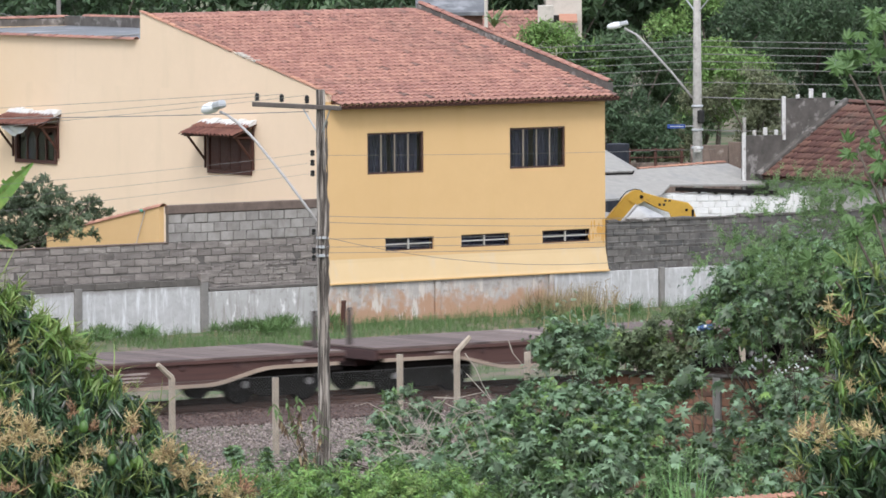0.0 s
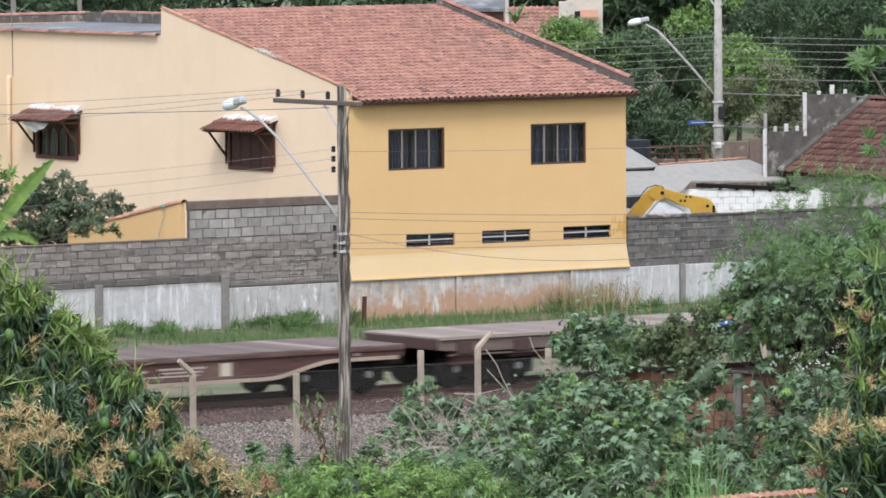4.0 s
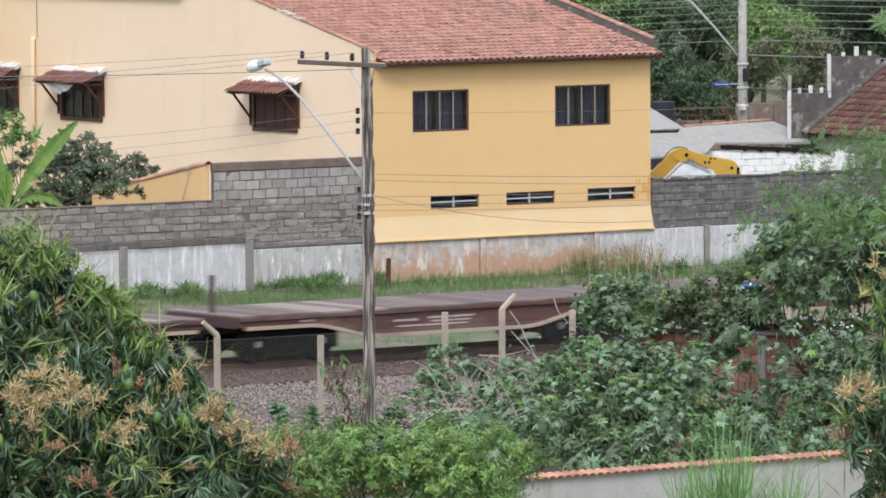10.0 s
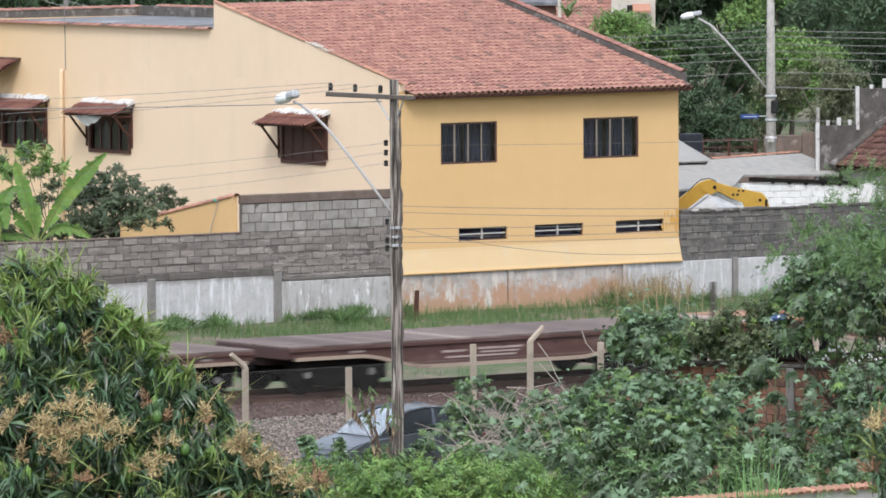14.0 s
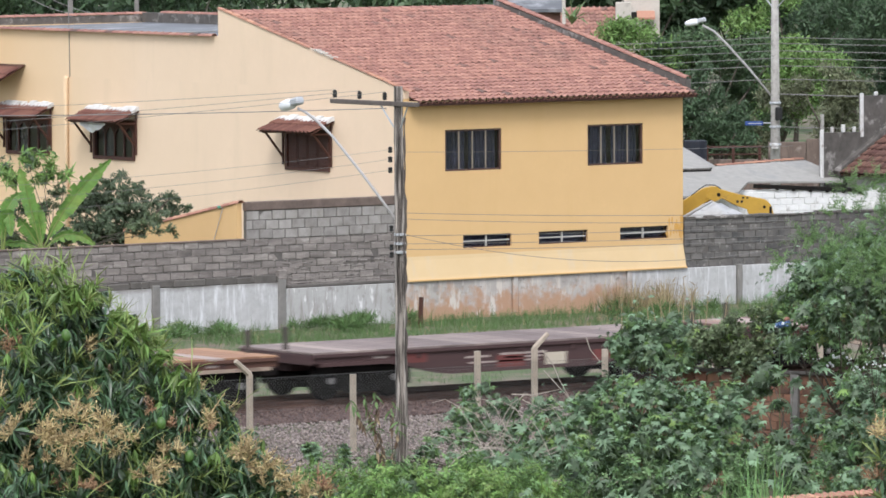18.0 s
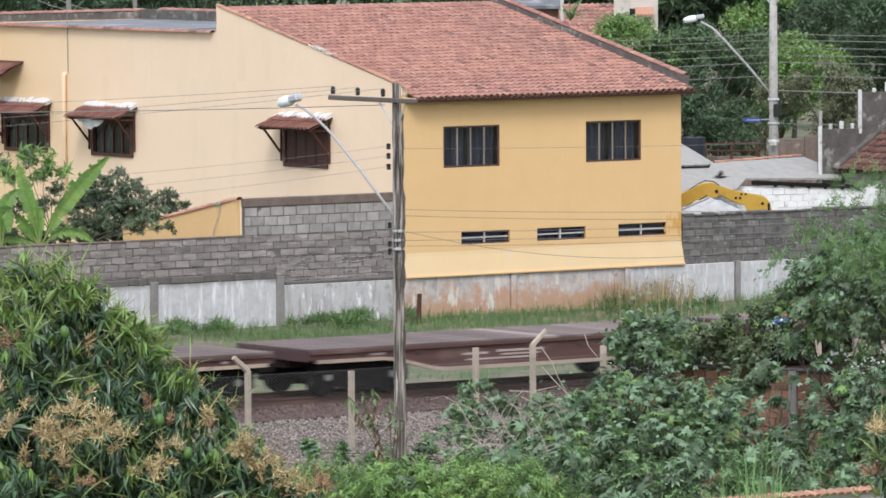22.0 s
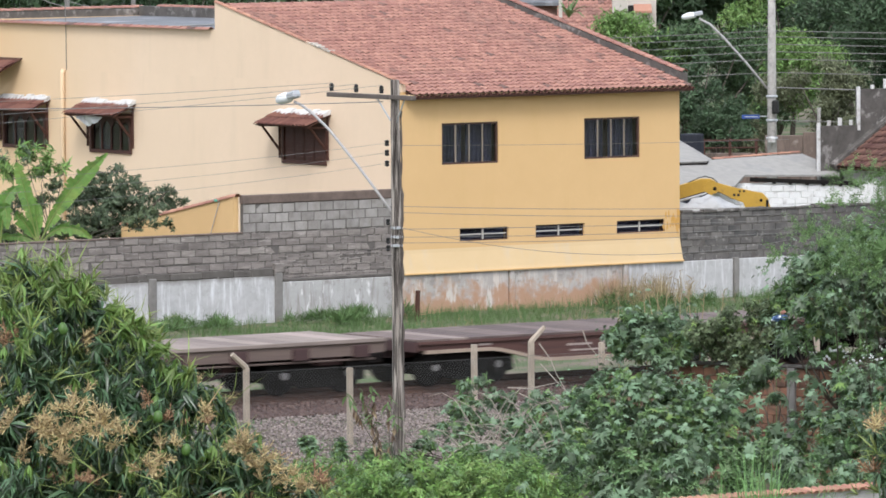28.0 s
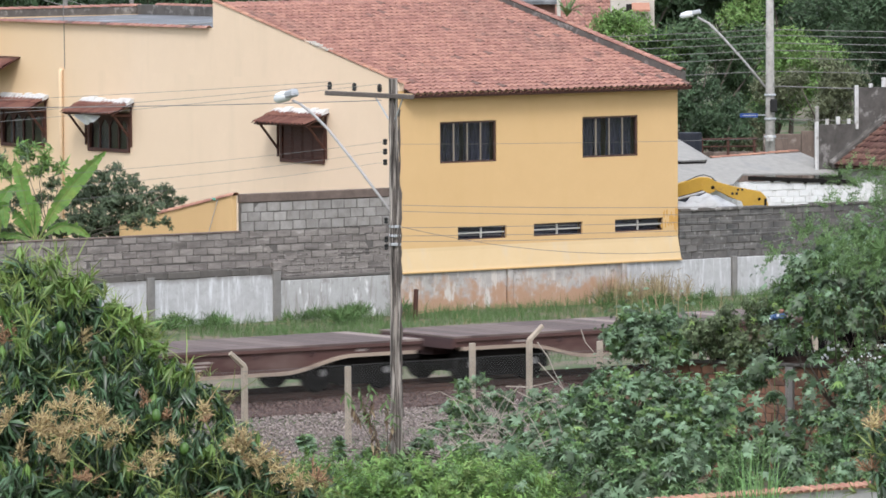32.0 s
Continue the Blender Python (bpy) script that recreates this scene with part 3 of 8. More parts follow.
def mortar_smears(parent, n, x0, x1, z0, rows, height, thick, seed, material):
    """Squeezed-out mortar along the bed joints, uneven in length and thickness."""
    rnd = random.Random(seed)
    tmpl = []
    for k in range(4):
        pts = [(math.cos(a) * rnd.uniform(0.75, 1.1), math.sin(a) * rnd.uniform(0.6, 1.2)) for a in (i * math.tau / 8 for i in range(8))]
        tmpl.append(([(x, 0, z) for x, z in pts] + [(x * 0.6, -1, z * 0.5) for x, z in pts], [tuple(range(8, 16))] + [(i, (i + 1) % 8, 8 + (i + 1) % 8, 8 + i) for i in range(8)]))
    mats = np.zeros((n, 3, 4))
    for k in range(n):
        u = rnd.random()
        x, r = rnd.uniform(x0, x1), rnd.randint(0, rows)
        mats[k, 0, 0], mats[k, 1, 1], mats[k, 2, 2] = rnd.uniform(0.03, 0.05 + 0.22 * u * u), rnd.uniform(0.008, 0.02), thick * rnd.uniform(0.5, 1.5)
        mats[k, 2, 0] = mats[k, 0, 0] * rnd.uniform(-0.05, 0.05)
        mats[k, :, 3] = (x, 0.006, z0 + r * height + rnd.gauss(0, 0.008) + 0.022 * noise.noise((x * 0.3, r * 0.6, z0)))
    part_mesh("mortar_smear", cloud("mortar_smear", tmpl, mats, material), None, parent, "rough squeezed-out mortar")["kind"] = "stuff"


def block_walls():
    rng = random.Random(4)
    grey = block_mesh("block", 0.45, 0.192, 0.14, M_BLOCK)
    w = thing("block_wall_long", None, "unrendered grey concrete block wall with rough mortar", "wall", kind="structure")
    part("mortar", box(-16.2, -0.1, 0.012, 0.13, 1.10, 2.36), M_MORTAR, w)
    brick_course(w, "block", grey, -16.2, -0.12, 1.425, 2.38, 0.0, 0.45, 0.192, rng)
    part("coping", box(-16.2, -5.22, -0.02, 0.16, 2.375, 2.42, 0.012), M_CAPBEAM, w)
    low = block_mesh("block", 0.45, 0.19, 0.14, M_BLOCK)
    brick_course(w, "block", low, -3.98, -0.12, 1.05, 1.43, 0.0, 0.45, 0.19, rng)
    mortar_smears(w, 520, -16.2, -0.2, 1.425, 5, 0.192, 0.013, 5, M_SMEAR)
    mortar_smears(w, 420, -4.0, -0.2, 1.05, 5, 0.13, 0.026, 6, M_SMEAR)
    pale = block_mesh("block", 0.42, 0.257, 0.14, M_BLOCK_LIGHT)
    brick_course(w, "block", pale, -5.2, -0.12, 2.385, 3.156, 0.0, 0.42, 0.257, rng)
    part("mortar", box(-5.2, -0.1, 0.012, 0.13, 2.36, 3.16), M_MORTAR, w)
    part("ring_beam", box(-5.22, -0.1, -0.02, 0.16, 3.16, 3.40, 0.02), M_CAPBEAM, w, "brown stained concrete ring beam")
    dark = block_mesh("block", 0.42, 0.19, 0.14, M_BLOCK_DARK)
    w = thing("block_wall_dark", None, "dark mould-stained concrete block wall beside the house", "wall", kind="structure")
    part("mortar", box(9.62, 24, 0.012, 0.13, 1.0, 2.36), M_MOSS, w)
    brick_course(w, "block", dark, 9.6, 21.0, 1.05, 2.38, 0.0, 0.42, 0.19, rng)
    mortar_smears(w, 260, 9.7, 20.0, 1.05, 7, 0.19, 0.014, 9, M_MOSS)
    x = 9.64
    while x < 22:
        d = rng.uniform(0.12, 0.4)
        part("coping", box(x, x + d, -0.03 + rng.uniform(-0.01, 0.01), 0.17, 2.372, 2.40 + rng.uniform(0.0, 0.07), 0.012), M_MOSS, w)
        x += d + 0.004


block_walls()
tagged(part("yard", box(-40, -0.3, 0.2, 60, -0.2, 1.0), M_GROUND), "raised earth yard behind the block wall", "ground", kind="structure")


def curved_tile(length=0.44, width=0.22, rise=0.06, seg=6, thick=0.014, taper=0.9):
    """A half-round clay tile: verts and faces, crown up, long side on y, lower end at y=0."""
    vs, fs = [], []
    for y, s in ((0.0, 1.0), (length, taper)):
        for lay in (0, 1):
            for k in range(seg + 1):
                a = math.pi * k / seg
                r = s - (thick / (width / 2)) * lay
                vs.append((-width / 2 * r * math.cos(a), y, (rise * math.sin(a)) * r))
    n = seg + 1
    for k in range(seg):
        fs.append((k, k + 1, 2 * n + k + 1, 2 * n + k))
        fs.append((k, n + k, n + k + 1, k + 1))
    return vs, fs


def roman_tile(length=0.42, width=0.21, rise=0.043):
    """A clay tile with one roll and one flat channel, lower end at y=0."""
    prof = [(-0.5, 0.012), (-0.42, 0.0), (-0.12, 0.0), (-0.04, 0.25), (0.06, 0.75), (0.2, 1.0), (0.34, 0.75), (0.44, 0.25), (0.5, 0.05)]
    vs, fs = [], []
    n = len(prof)
    for y, lift in ((0.0, 0.044), (length, 0.0)):
        for u, h in prof:
            vs.append((u * width, y, lift + (h * rise)))
    for u, h in prof:
        vs.append((u * width, 0.002, 0.044 + h * rise - 0.022))
    for k in range(n - 1):
        fs.append((k, k + 1, n + k + 1, n + k))
        fs.append((k, 2 * n + k, 2 * n + k + 1, k + 1))
    return vs, fs


def mesh_of(name, tmpl, material):
    me = bpy.data.meshes.new(name)
    me.from_pydata([tuple(v) for v in tmpl[0]], [], tmpl[1])
    me.update()
    if material:
        me.materials.append(material)
    return me


def tile_slope(parent, m, width, length, parts_rows, seed=2, tile_w=0.232, expose=0.37, mats=None):
    """Roof tiles on a slope: local x across, y up the slope, z out. The lowest rows are separate pieces."""
    mats = mats or (M_TILE, M_TILE_J)
    tmpl = roman_tile(expose + 0.06, tile_w * 1.03)
    me = mesh_of("tile", tmpl, mats[0])
    rng = random.Random(seed)
    rows, cols = int(length / expose), int(width / tile_w)
    rest = []
    for r in range(rows):
        for c in range(cols):
            p = m @ pose((c + 0.5) * tile_w + rng.uniform(-0.008, 0.008), r * expose + rng.uniform(-0.012, 0.012), 0.012 + rng.uniform(0, 0.012),
                         rng.uniform(-0.5, 0.5), rng.uniform(-1.5, 1.5), rng.uniform(-1.5, 1.5))
            if r < parts_rows:
                o = new("tile", me)
                o.parent = parent
                o.matrix_local = p
            else:
                rest.append([list(p[i]) for i in range(3)])
    if rest:
        part_mesh("tile_field", cloud("tile_field", [tmpl], np.array(rest), mats[1]), None, parent)["kind"] = "stuff"


def ridge_row(parent, name, a, b, material, radius=0.11, step=0.33, spread=1.0):
    """A row of half-round tiles laid along a line."""
    a, b = Vector(a), Vector(b)
    d = (b - a)
    n = max(1, int(d.length / step))
    me = mesh_of(name, curved_tile(step + 0.05, radius * 2 * spread, radius * 0.75), material)
    q = d.to_track_quat("Y", "Z")
    for i in range(n):
        o = new(name, me)
        o.parent = parent
        o.matrix_local = Matrix.LocRotScale(a + d * i / n, q, None) @ pose(0, 0, 0.0, -2, 0, random.Random(i).uniform(-2, 2))


# ---------------------------------------------------------------- the yellow house
HOUSE_W = 9.55
RIDGE_Y = 9.0


def window_front(parent, x0, x1, z0, z1, seed):
    w = new("window")
    w.parent = parent
    w["label"] = "four-pane sliding window in a brown metal frame with dark curtains"
    fr = bmesh.new()
    t, y0, y1 = 0.05, 0.03, 0.11
    add_box(fr, x0, x1, y0, y1, z0, z0 + t)
    add_box(fr, x0, x1, y0, y1, z1 - t, z1)
    add_box(fr, x0, x0 + t, y0, y1, z0 + t, z1 - t)
    add_box(fr, x1 - t, x1, y0, y1, z0 + t, z1 - t)
    part("frame", fr, M_ALU, w)
    n = 4
    step = (x1 - x0 - 2 * t) / n
    for k in range(n):
        a = x0 + t + k * step
        off = 0.05 if k in (1, 2) else 0.075
        part("pane", box(a + 0.006, a + step - 0.006, off + 0.01, off + 0.016, z0 + t + 0.02, z1 - t - 0.02), M_GLASS, w)
        if k:
            part("mullion", box(a - 0.016, a + 0.016, 0.04, 0.09, z0 + t, z1 - t, 0.004), M_MULLION, w)
    rnd = random.Random(seed)
    for a, b in ((x0 + 0.02, x0 + 0.86), (x1 - 0.92, x1 - 0.02)):
        bm = bmesh.new()
        last = None
        k = 26
        for i in range(k + 1):
            x = a + (b - a) * i / k
            y = 0.28 + 0.03 * math.sin(i * 1.7 + rnd.random())
            vs = (bm.verts.new((x, y, z0 - 0.1)), bm.verts.new((x, y, z1 + 0.05)))
            if last:
                bm.faces.new((last[0], vs[0], vs[1], last[1]))
            last = vs
        part("curtain", bm, M_CURTAIN, w)


def window_vent(parent, x0, x1, z0, z1):
    w = new("window")
    w.parent = parent
    w["label"] = "low ventilation window with pale metal bars"
    t = 0.03
    fr = bmesh.new()
    add_box(fr, x0, x1, 0.06, 0.12, z0, z0 + t)
    add_box(fr, x0, x1, 0.06, 0.12, z1 - t, z1)
    add_box(fr, x0, x0 + t, 0.06, 0.12, z0 + t, z1 - t)
    add_box(fr, x1 - t, x1, 0.06, 0.12, z0 + t, z1 - t)
    part("frame", fr, M_ALU, w)
    xm, zm = (x0 + x1) / 2, (z0 + z1) / 2
    part("mullion", box(xm - 0.02, xm + 0.02, 0.05, 0.10, z0 + t, z1 - t, 0.004), M_ALU_PALE, w)
    part("bar", box(x0 + t, xm - 0.03, 0.055, 0.09, zm - 0.018, zm + 0.018, 0.004), M_ALU_PALE, w)
    part("bar", box(xm + 0.03, x1 - t, 0.055, 0.09, zm - 0.018, zm + 0.018, 0.004), M_ALU_PALE, w)
    part("pane", box(x0 + t, x1 - t, 0.105, 0.111, z0 + t, z1 - t), M_GLASS, w)
    # added panel; its blue-grey stands in for sky reflected in the panes
    part("blind", box(x0 + t, x1 - t, 0.19, 0.195, z0 - 0.05, z1 + 0.05), M_CURTAIN, w)


def window_side(parent, y0, y1, z0, z1, style):
    """A dark wooden window in the side wall at x=0, facing -x."""
    w = new("window")
    w.parent = parent
    w["label"] = "dark wooden shuttered window" if style == "closed" else "dark wooden window with arched panes and a curtain"
    t = 0.10
    fr = bmesh.new()
    add_box(fr, -0.05, 0.10, y0, y1, z0, z0 + t)
    add_box(fr, -0.05, 0.10, y0, y1, z1 - t, z1)
    add_box(fr, -0.05, 0.10, y0, y0 + t, z0 + t, z1 - t)
    add_box(fr, -0.05, 0.10, y1 - t, y1, z0 + t, z1 - t)
    part("frame", fr, M_WOOD, w)
    n = 4
    step = (y1 - y0 - 2 * t) / n
    for k in range(n):
        a, b = y0 + t + k * step, y0 + t + (k + 1) * step
        if style == "closed":
            part("shutter", box(0.0, 0.04, a + 0.01, b - 0.01, z0 + t, z1 - t, 0.006), M_WOOD, w)
            for j in range(9):
                z = z0 + t + 0.06 + j * (z1 - z0 - 2 * t - 0.1) / 9
                part("slat", box(-0.018, 0.0, a + 0.06, b - 0.06, z, z + 0.06, 0.004), M_WOOD, w)
        else:
            part("stile", box(-0.01, 0.04, a - 0.02, a + 0.035, z0 + t, z1 - t, 0.005), M_WOOD, w)
            arch = [(a, z1 - t), (a, z1 - t - 0.38)]
            for j in range(7):
                u = j / 6
                arch.append((a + (b - a) * u, z1 - t - 0.38 + 0.28 * math.sin(math.pi * (u if k % 2 == 0 else u)) * 0.9))
            arch += [(b, z1 - t - 0.38), (b, z1 - t)]
            part("spandrel", prism([(p[0], p[1]) for p in arch], -0.03, 0.0), M_WOOD, w).matrix_local = pose(0, 0, 0, 0, 0, 90)
            part("pane", box(0.03, 0.036, a + 0.01, b - 0.01, z0 + t, z1 - t), M_GLASS, w)
    if style != "closed":
        for a, b in ((y0 + 0.62 * (y1 - y0), y1 - 0.2),):
            bm = bmesh.new()
            last = None
            for i in range(25):
                y = a + (b - a) * i / 24
                vs = (bm.verts.new((0.2 + 0.025 * math.sin(i * 1.8), y, z0 - 0.1)), bm.verts.new((0.2 + 0.02 * math.sin(i * 1.8), y, z1)))
                if last:
                    bm.faces.new((last[0], vs[0], vs[1], last[1]))
                last = vs
            part("curtain", bm, M_LACE, w, "grey lace curtain")


def awning(parent, y0, y1, z_top, out=0.78, drop=0.33, seed=0, flash=True, brackets=True):
    a = new("awning")
    a.parent = parent
    a["label"] = "small clay-tiled window awning on wooden brackets"
    slope = math.degrees(math.atan2(drop, out))
    length = math.hypot(drop, out)
    width = y1 - y0
    m = Matrix(((0, 1, 0, -out), (-1, 0, 0, y1), (0, 0, 1, z_top - drop), (0, 0, 0, 1))) @ pose(0, 0, 0, slope, 0, 0)
    part("deck", box(0, width, 0, length, -0.035, -0.005), M_WOOD, a).matrix_local = m
    tile = roman_tile(0.5, 0.185, 0.06)
    me = mesh_of("tile", tile, M_TILE_AWN)
    n = int(width / 0.18)
    for c in range(n):
        for r in range(2):
            o = new("tile", me)
            o.parent = a
            o.matrix_local = m @ pose((c + 0.5) * width / n, -0.06 + r * 0.43, 0.01, 0, 0, random.Random(seed * 50 + c * 2 + r).uniform(-2, 2))
    if flash:
        rnd = random.Random(seed + 90)
        edge = 0.0
        while edge < width - 0.02:
            d = min(rnd.uniform(0.12, 0.42), width - edge)
            q, h = rnd.uniform(-0.05, 0.03), rnd.uniform(0.06, 0.14)
            part("flashing", prism([(0, 0), (-0.22 + q, -0.08), (-0.22 + q, -0.03), (-0.1, h - 0.02), (0, h)], edge, edge + d - 0.003), M_CEMENT, a, "rough white mortar flashing").matrix_local = \
                Matrix.Translation((0, y0, z_top))
            edge += d
    for y in (y0 + 0.12, y1 - 0.12) if brackets else ():
        bm = tube([(-out + 0.12, y, z_top - drop - 0.0), (-0.05, y, z_top - drop - 0.72)], 0.035, 6)
        add_tube(bm, [(-0.04, y, z_top - drop - 0.95), (-0.04, y, z_top - 0.05)], 0.035, 6)
        add_tube(bm, [(-0.04, y, z_top - drop - 0.05), (-out + 0.05, y, z_top - drop - 0.03)], 0.03, 6)
        part("bracket", bm, M_WOOD, a)
    return a


def house():
    h = thing("house", None, "two-storey yellow rendered house with a clay-tiled roof beside the railway", "house")
    front = [(1.36, 3.27, 4.00, 5.13), (6.22, 8.15, 4.00, 5.13), (1.95, 3.60, 1.89, 2.24), (4.53, 6.21, 1.89, 2.24), (7.34, 9.02, 1.90, 2.25)]
    part("wall", pierced_wall(0.0, HOUSE_W, 1.0, 6.02, 0.16, front, Matrix()), M_FRONT, h, "yellow rendered front wall")
    # sloping plinth at the foot of the front wall
    sec = [(-0.004, 1.72), (-0.02, 1.62), (-0.13, 1.16), (-0.15, 1.10), (-0.15, 1.045), (-0.004, 1.045)]
    bm = bmesh.new()
    a = [bm.verts.new((0.0, y, z)) for y, z in sec]
    b = [bm.verts.new((HOUSE_W, y, z)) for y, z in sec]
    bm.faces.new(a)
    bm.faces.new(b[::-1])
    for i in range(len(sec)):
        j = (i + 1) % len(sec)
        bm.faces.new((a[i], a[j], b[j], b[i]))
    part("plinth", bm, M_BAND, h, "pale sloping plinth")
    part("drip_edge", box(-0.02, HOUSE_W + 0.02, -0.18, 0.0, 1.045, 1.10, 0.01), M_FRONT, h)
    to_side = Matrix(((0, 1, 0, 0), (1, 0, 0, 0), (0, 0, 1, 0), (0, 0, 0, 1)))
    side = [(3.51, 5.63, 3.90, 5.06), (13.21, 15.37, 3.87, 5.03), (17.71, 20.04, 3.86, 5.04)]
    part("wall", pierced_wall(0.164, 27.0, 0.5, 6.2, 0.16, side, to_side), M_SIDE, h, "cream rendered side wall")
    gable = [(0.0, 6.0), (0.0, 6.23), (8.95, 8.29), (8.95, 7.53), (27.0, 7.53), (27.0, 6.2), (0.164, 6.2), (0.164, 6.0)]
    bm = prism(gable, -0.16, 0.0)
    bmesh.ops.transform(bm, matrix=pose(0, 0, 0, 0, 0, 90), verts=bm.verts)
    part("wall", bm, M_SIDE, h, "cream rendered gable")
    part("wall", box(9.39, 9.55, 0.164, 27, 0.5, 6.1), M_FRONT, h)
    part("wall", box(0.164, 9.38, 26.8, 27, 0.5, 7.4), M_SIDE, h)
    part("wall", box(0.17, 9.38, 8.95, 9.1, 0.5, 8.1), M_SIDE, h)
    for z in (0.4, 3.1):
        part("floor", box(0.17, 9.38, 0.17, 8.94, z, z + 0.15), M_DARK, h)
        part("floor", box(0.17, 9.38, 9.11, 26.79, z, z + 0.15), M_DARK, h)
    part("ceiling", box(0.17, 9.38, 0.17, 8.94, 5.75, 5.8), M_DARK, h)
    # roof
    roof = new("roof")
    roof.parent = h
    roof["label"] = "red clay tile roof with dark lichen streaks"
    run, rise = RIDGE_Y + 0.44, 8.165 - 5.908
    slope = math.degrees(math.atan2(rise, run))
    length = math.hypot(rise, run)
    m = pose(0.16, -0.44, 5.908, slope, 0, 0)
    part("deck", box(0, 9.55, 0.05, length, -0.06, -0.01), M_WOOD, roof).matrix_local = m
    tile_slope(roof, m, 9.75, length, 6, 2, 0.212, 0.33)
    part("fascia", box(0.1, 9.75, -0.39, -0.35, 5.815, 5.895, 0.006), M_WOOD, roof)
    # row of tile ends; their dark tone also carries shade under the eave
    ends = mesh_of("eave_tile", curved_tile(0.3, 0.13, 0.05), M_TILE_AWN)
    for k in range(46):
        o = new("eave_tile", ends)
        o.parent = roof
        o.matrix_local = pose(0.25 + 0.21 * k, -0.45, 5.872, slope, 0, 0)
    part("soffit", box(0.0, 9.6, -0.355, -0.005, 5.92, 5.945), M_BAND, roof)
    ridge_row(roof, "ridge_tile", (0.1, RIDGE_Y, 8.175), (9.6, RIDGE_Y, 8.155), M_TILE, 0.13, 0.36)
    ridge_row(roof, "verge_tile", (0.03, -0.35, 6.20), (0.03, 3.30, 7.04), M_COPING, 0.075, 0.33)
    ridge_row(roof, "verge_tile", (0.03, 4.42, 7.29), (0.03, 8.9, 8.31), M_COPING, 0.075, 0.33)
    rnd = random.Random(44)
    for k in range(7):
        y = 3.28 + 0.16 * k
        z = 7.02 + 0.232 * (y - 3.28)
        part("mortar", box(-0.06 + rnd.uniform(0, 0.05), 0.14, y, y + rnd.uniform(0.10, 0.17), z, z + rnd.uniform(0.02, 0.07), 0.008), M_PLASTER, roof, "bare mortar bed of missing verge tiles")
    # raised parapet on the far verge
    para = [(0.02, 6.0), (0.02, 6.30), (9.0, 8.36), (9.0, 8.1), (0.0, 5.95)]
    part("parapet", prism(para, -9.86, -9.68), M_MOSS, h, "dark weathered parapet").matrix_local = pose(0, 0, 0, 0, 0, 90)
    ridge_row(roof, "verge_tile", (9.77, 0.02, 6.33), (9.77, 8.9, 8.38), M_TILE, 0.10, 0.36)
    # flat roof behind
    part("flat_roof", prism([(0.17, 7.28), (0.17, 7.34), (9.4, 7.40), (9.4, 7.34)], 9.12, 26.8), M_ROOFDARK, h, "dark grey metal roof")
    part("parapet", box(9.4, 9.6, 9.12, 27.0, 6.1, 7.70), M_MOSS, h)
    ridge_row(h, "coping_tile", (-0.06, 9.05, 7.53), (-0.06, 27.0, 7.53), M_TILE, 0.10, 0.36)
    part("parapet", box(-0.1, 9.6, 27.004, 27.16, 6.1, 7.62), M_MOSS, h)
    ridge_row(h, "coping_tile", (-0.06, 27.08, 7.63), (9.55, 27.08, 7.66), M_TILE, 0.10, 0.36)
    ridge_row(h, "coping_tile", (9.5, 9.2, 7.70), (9.5, 26.0, 7.70), M_TILE, 0.10, 0.36)
    part("seam", prism([(0.25, 7.352), (0.25, 7.366), (9.35, 7.428), (9.35, 7.412)], 12.6, 12.68), M_ROOFGREY, h)
    part("seam", prism([(0.25, 7.352), (0.25, 7.37), (9.35, 7.43), (9.35, 7.412)], 17.0, 17.3), M_ROOFGREY, h)
    for k, (x0, x1, z0, z1) in enumerate(front[:2]):
        window_front(h, x0, x1, z0, z1, k)
    for x0, x1, z0, z1 in front[2:]:
        window_vent(h, x0, x1, z0, z1)
    for k, ((y0, y1, z0, z1), style) in enumerate(zip(side, ("closed", "open", "open"))):
        window_side(h, y0, y1, z0, z1, style)
        awning(h, y0 - 0.22, y1 + 0.22, 5.32, seed=k)
    awning(h, 19.0, 24.5, 6.5, 1.0, 0.5, 7, False, False)
    rag = bmesh.new()
    rows = []
    for i in range(13):
        u = i / 12
        rows.append([rag.verts.new((-0.62 + 0.06 * math.sin(9 * u + j), 13.9 + 1.2 * u, 4.98 - (0.10 + 0.20 * math.sin(math.pi * u) + 0.04 * math.sin(13 * u)) * j / 3)) for j in range(4)])
    for a, b in zip(rows, rows[1:]):
        for j in range(3):
            rag.faces.new((a[j], b[j], b[j + 1], a[j + 1]))
    part("rag", rag, M_CLOTH, h, "white cloth hung under the awning")
    part("downpipe", tube([(-0.07, 16.74, 0.6), (-0.07, 16.74, 6.12), (-0.02, 16.74, 6.2)], 0.075, 10), M_SIDE, h, "cream painted downpipe", True)
    rnd = random.Random(12)
    for k in range(12):
        x1 = HOUSE_W - 0.005 - k * 0.052
        z1, z0 = 2.55 - 0.05 * k + rnd.uniform(-0.22, 0.12), 1.74 + rnd.uniform(-0.02, 0.3) + 0.02 * k
        if k in (7, 9):
            z1, z0 = z0 + 0.3, z0 + 0.1
        run = [(x1, z0), (x1, z1), (x1 - 0.02, z1 + 0.05), (x1 - 0.05, z1 - 0.05), (x1 - 0.046, (z0 + z1) / 2), (x1 - 0.03, z0 + 0.05)]
        part("stain", prism(run, -0.007, -0.003), M_SPILL, h, "ochre water run")
    part("drop_wire", tube([(-0.015, 16.6, 6.2), (-0.015, 16.62, 7.5), (-0.02, 16.7, 9.3)], 0.012, 5), M_WIRE, h)
    return h


house()


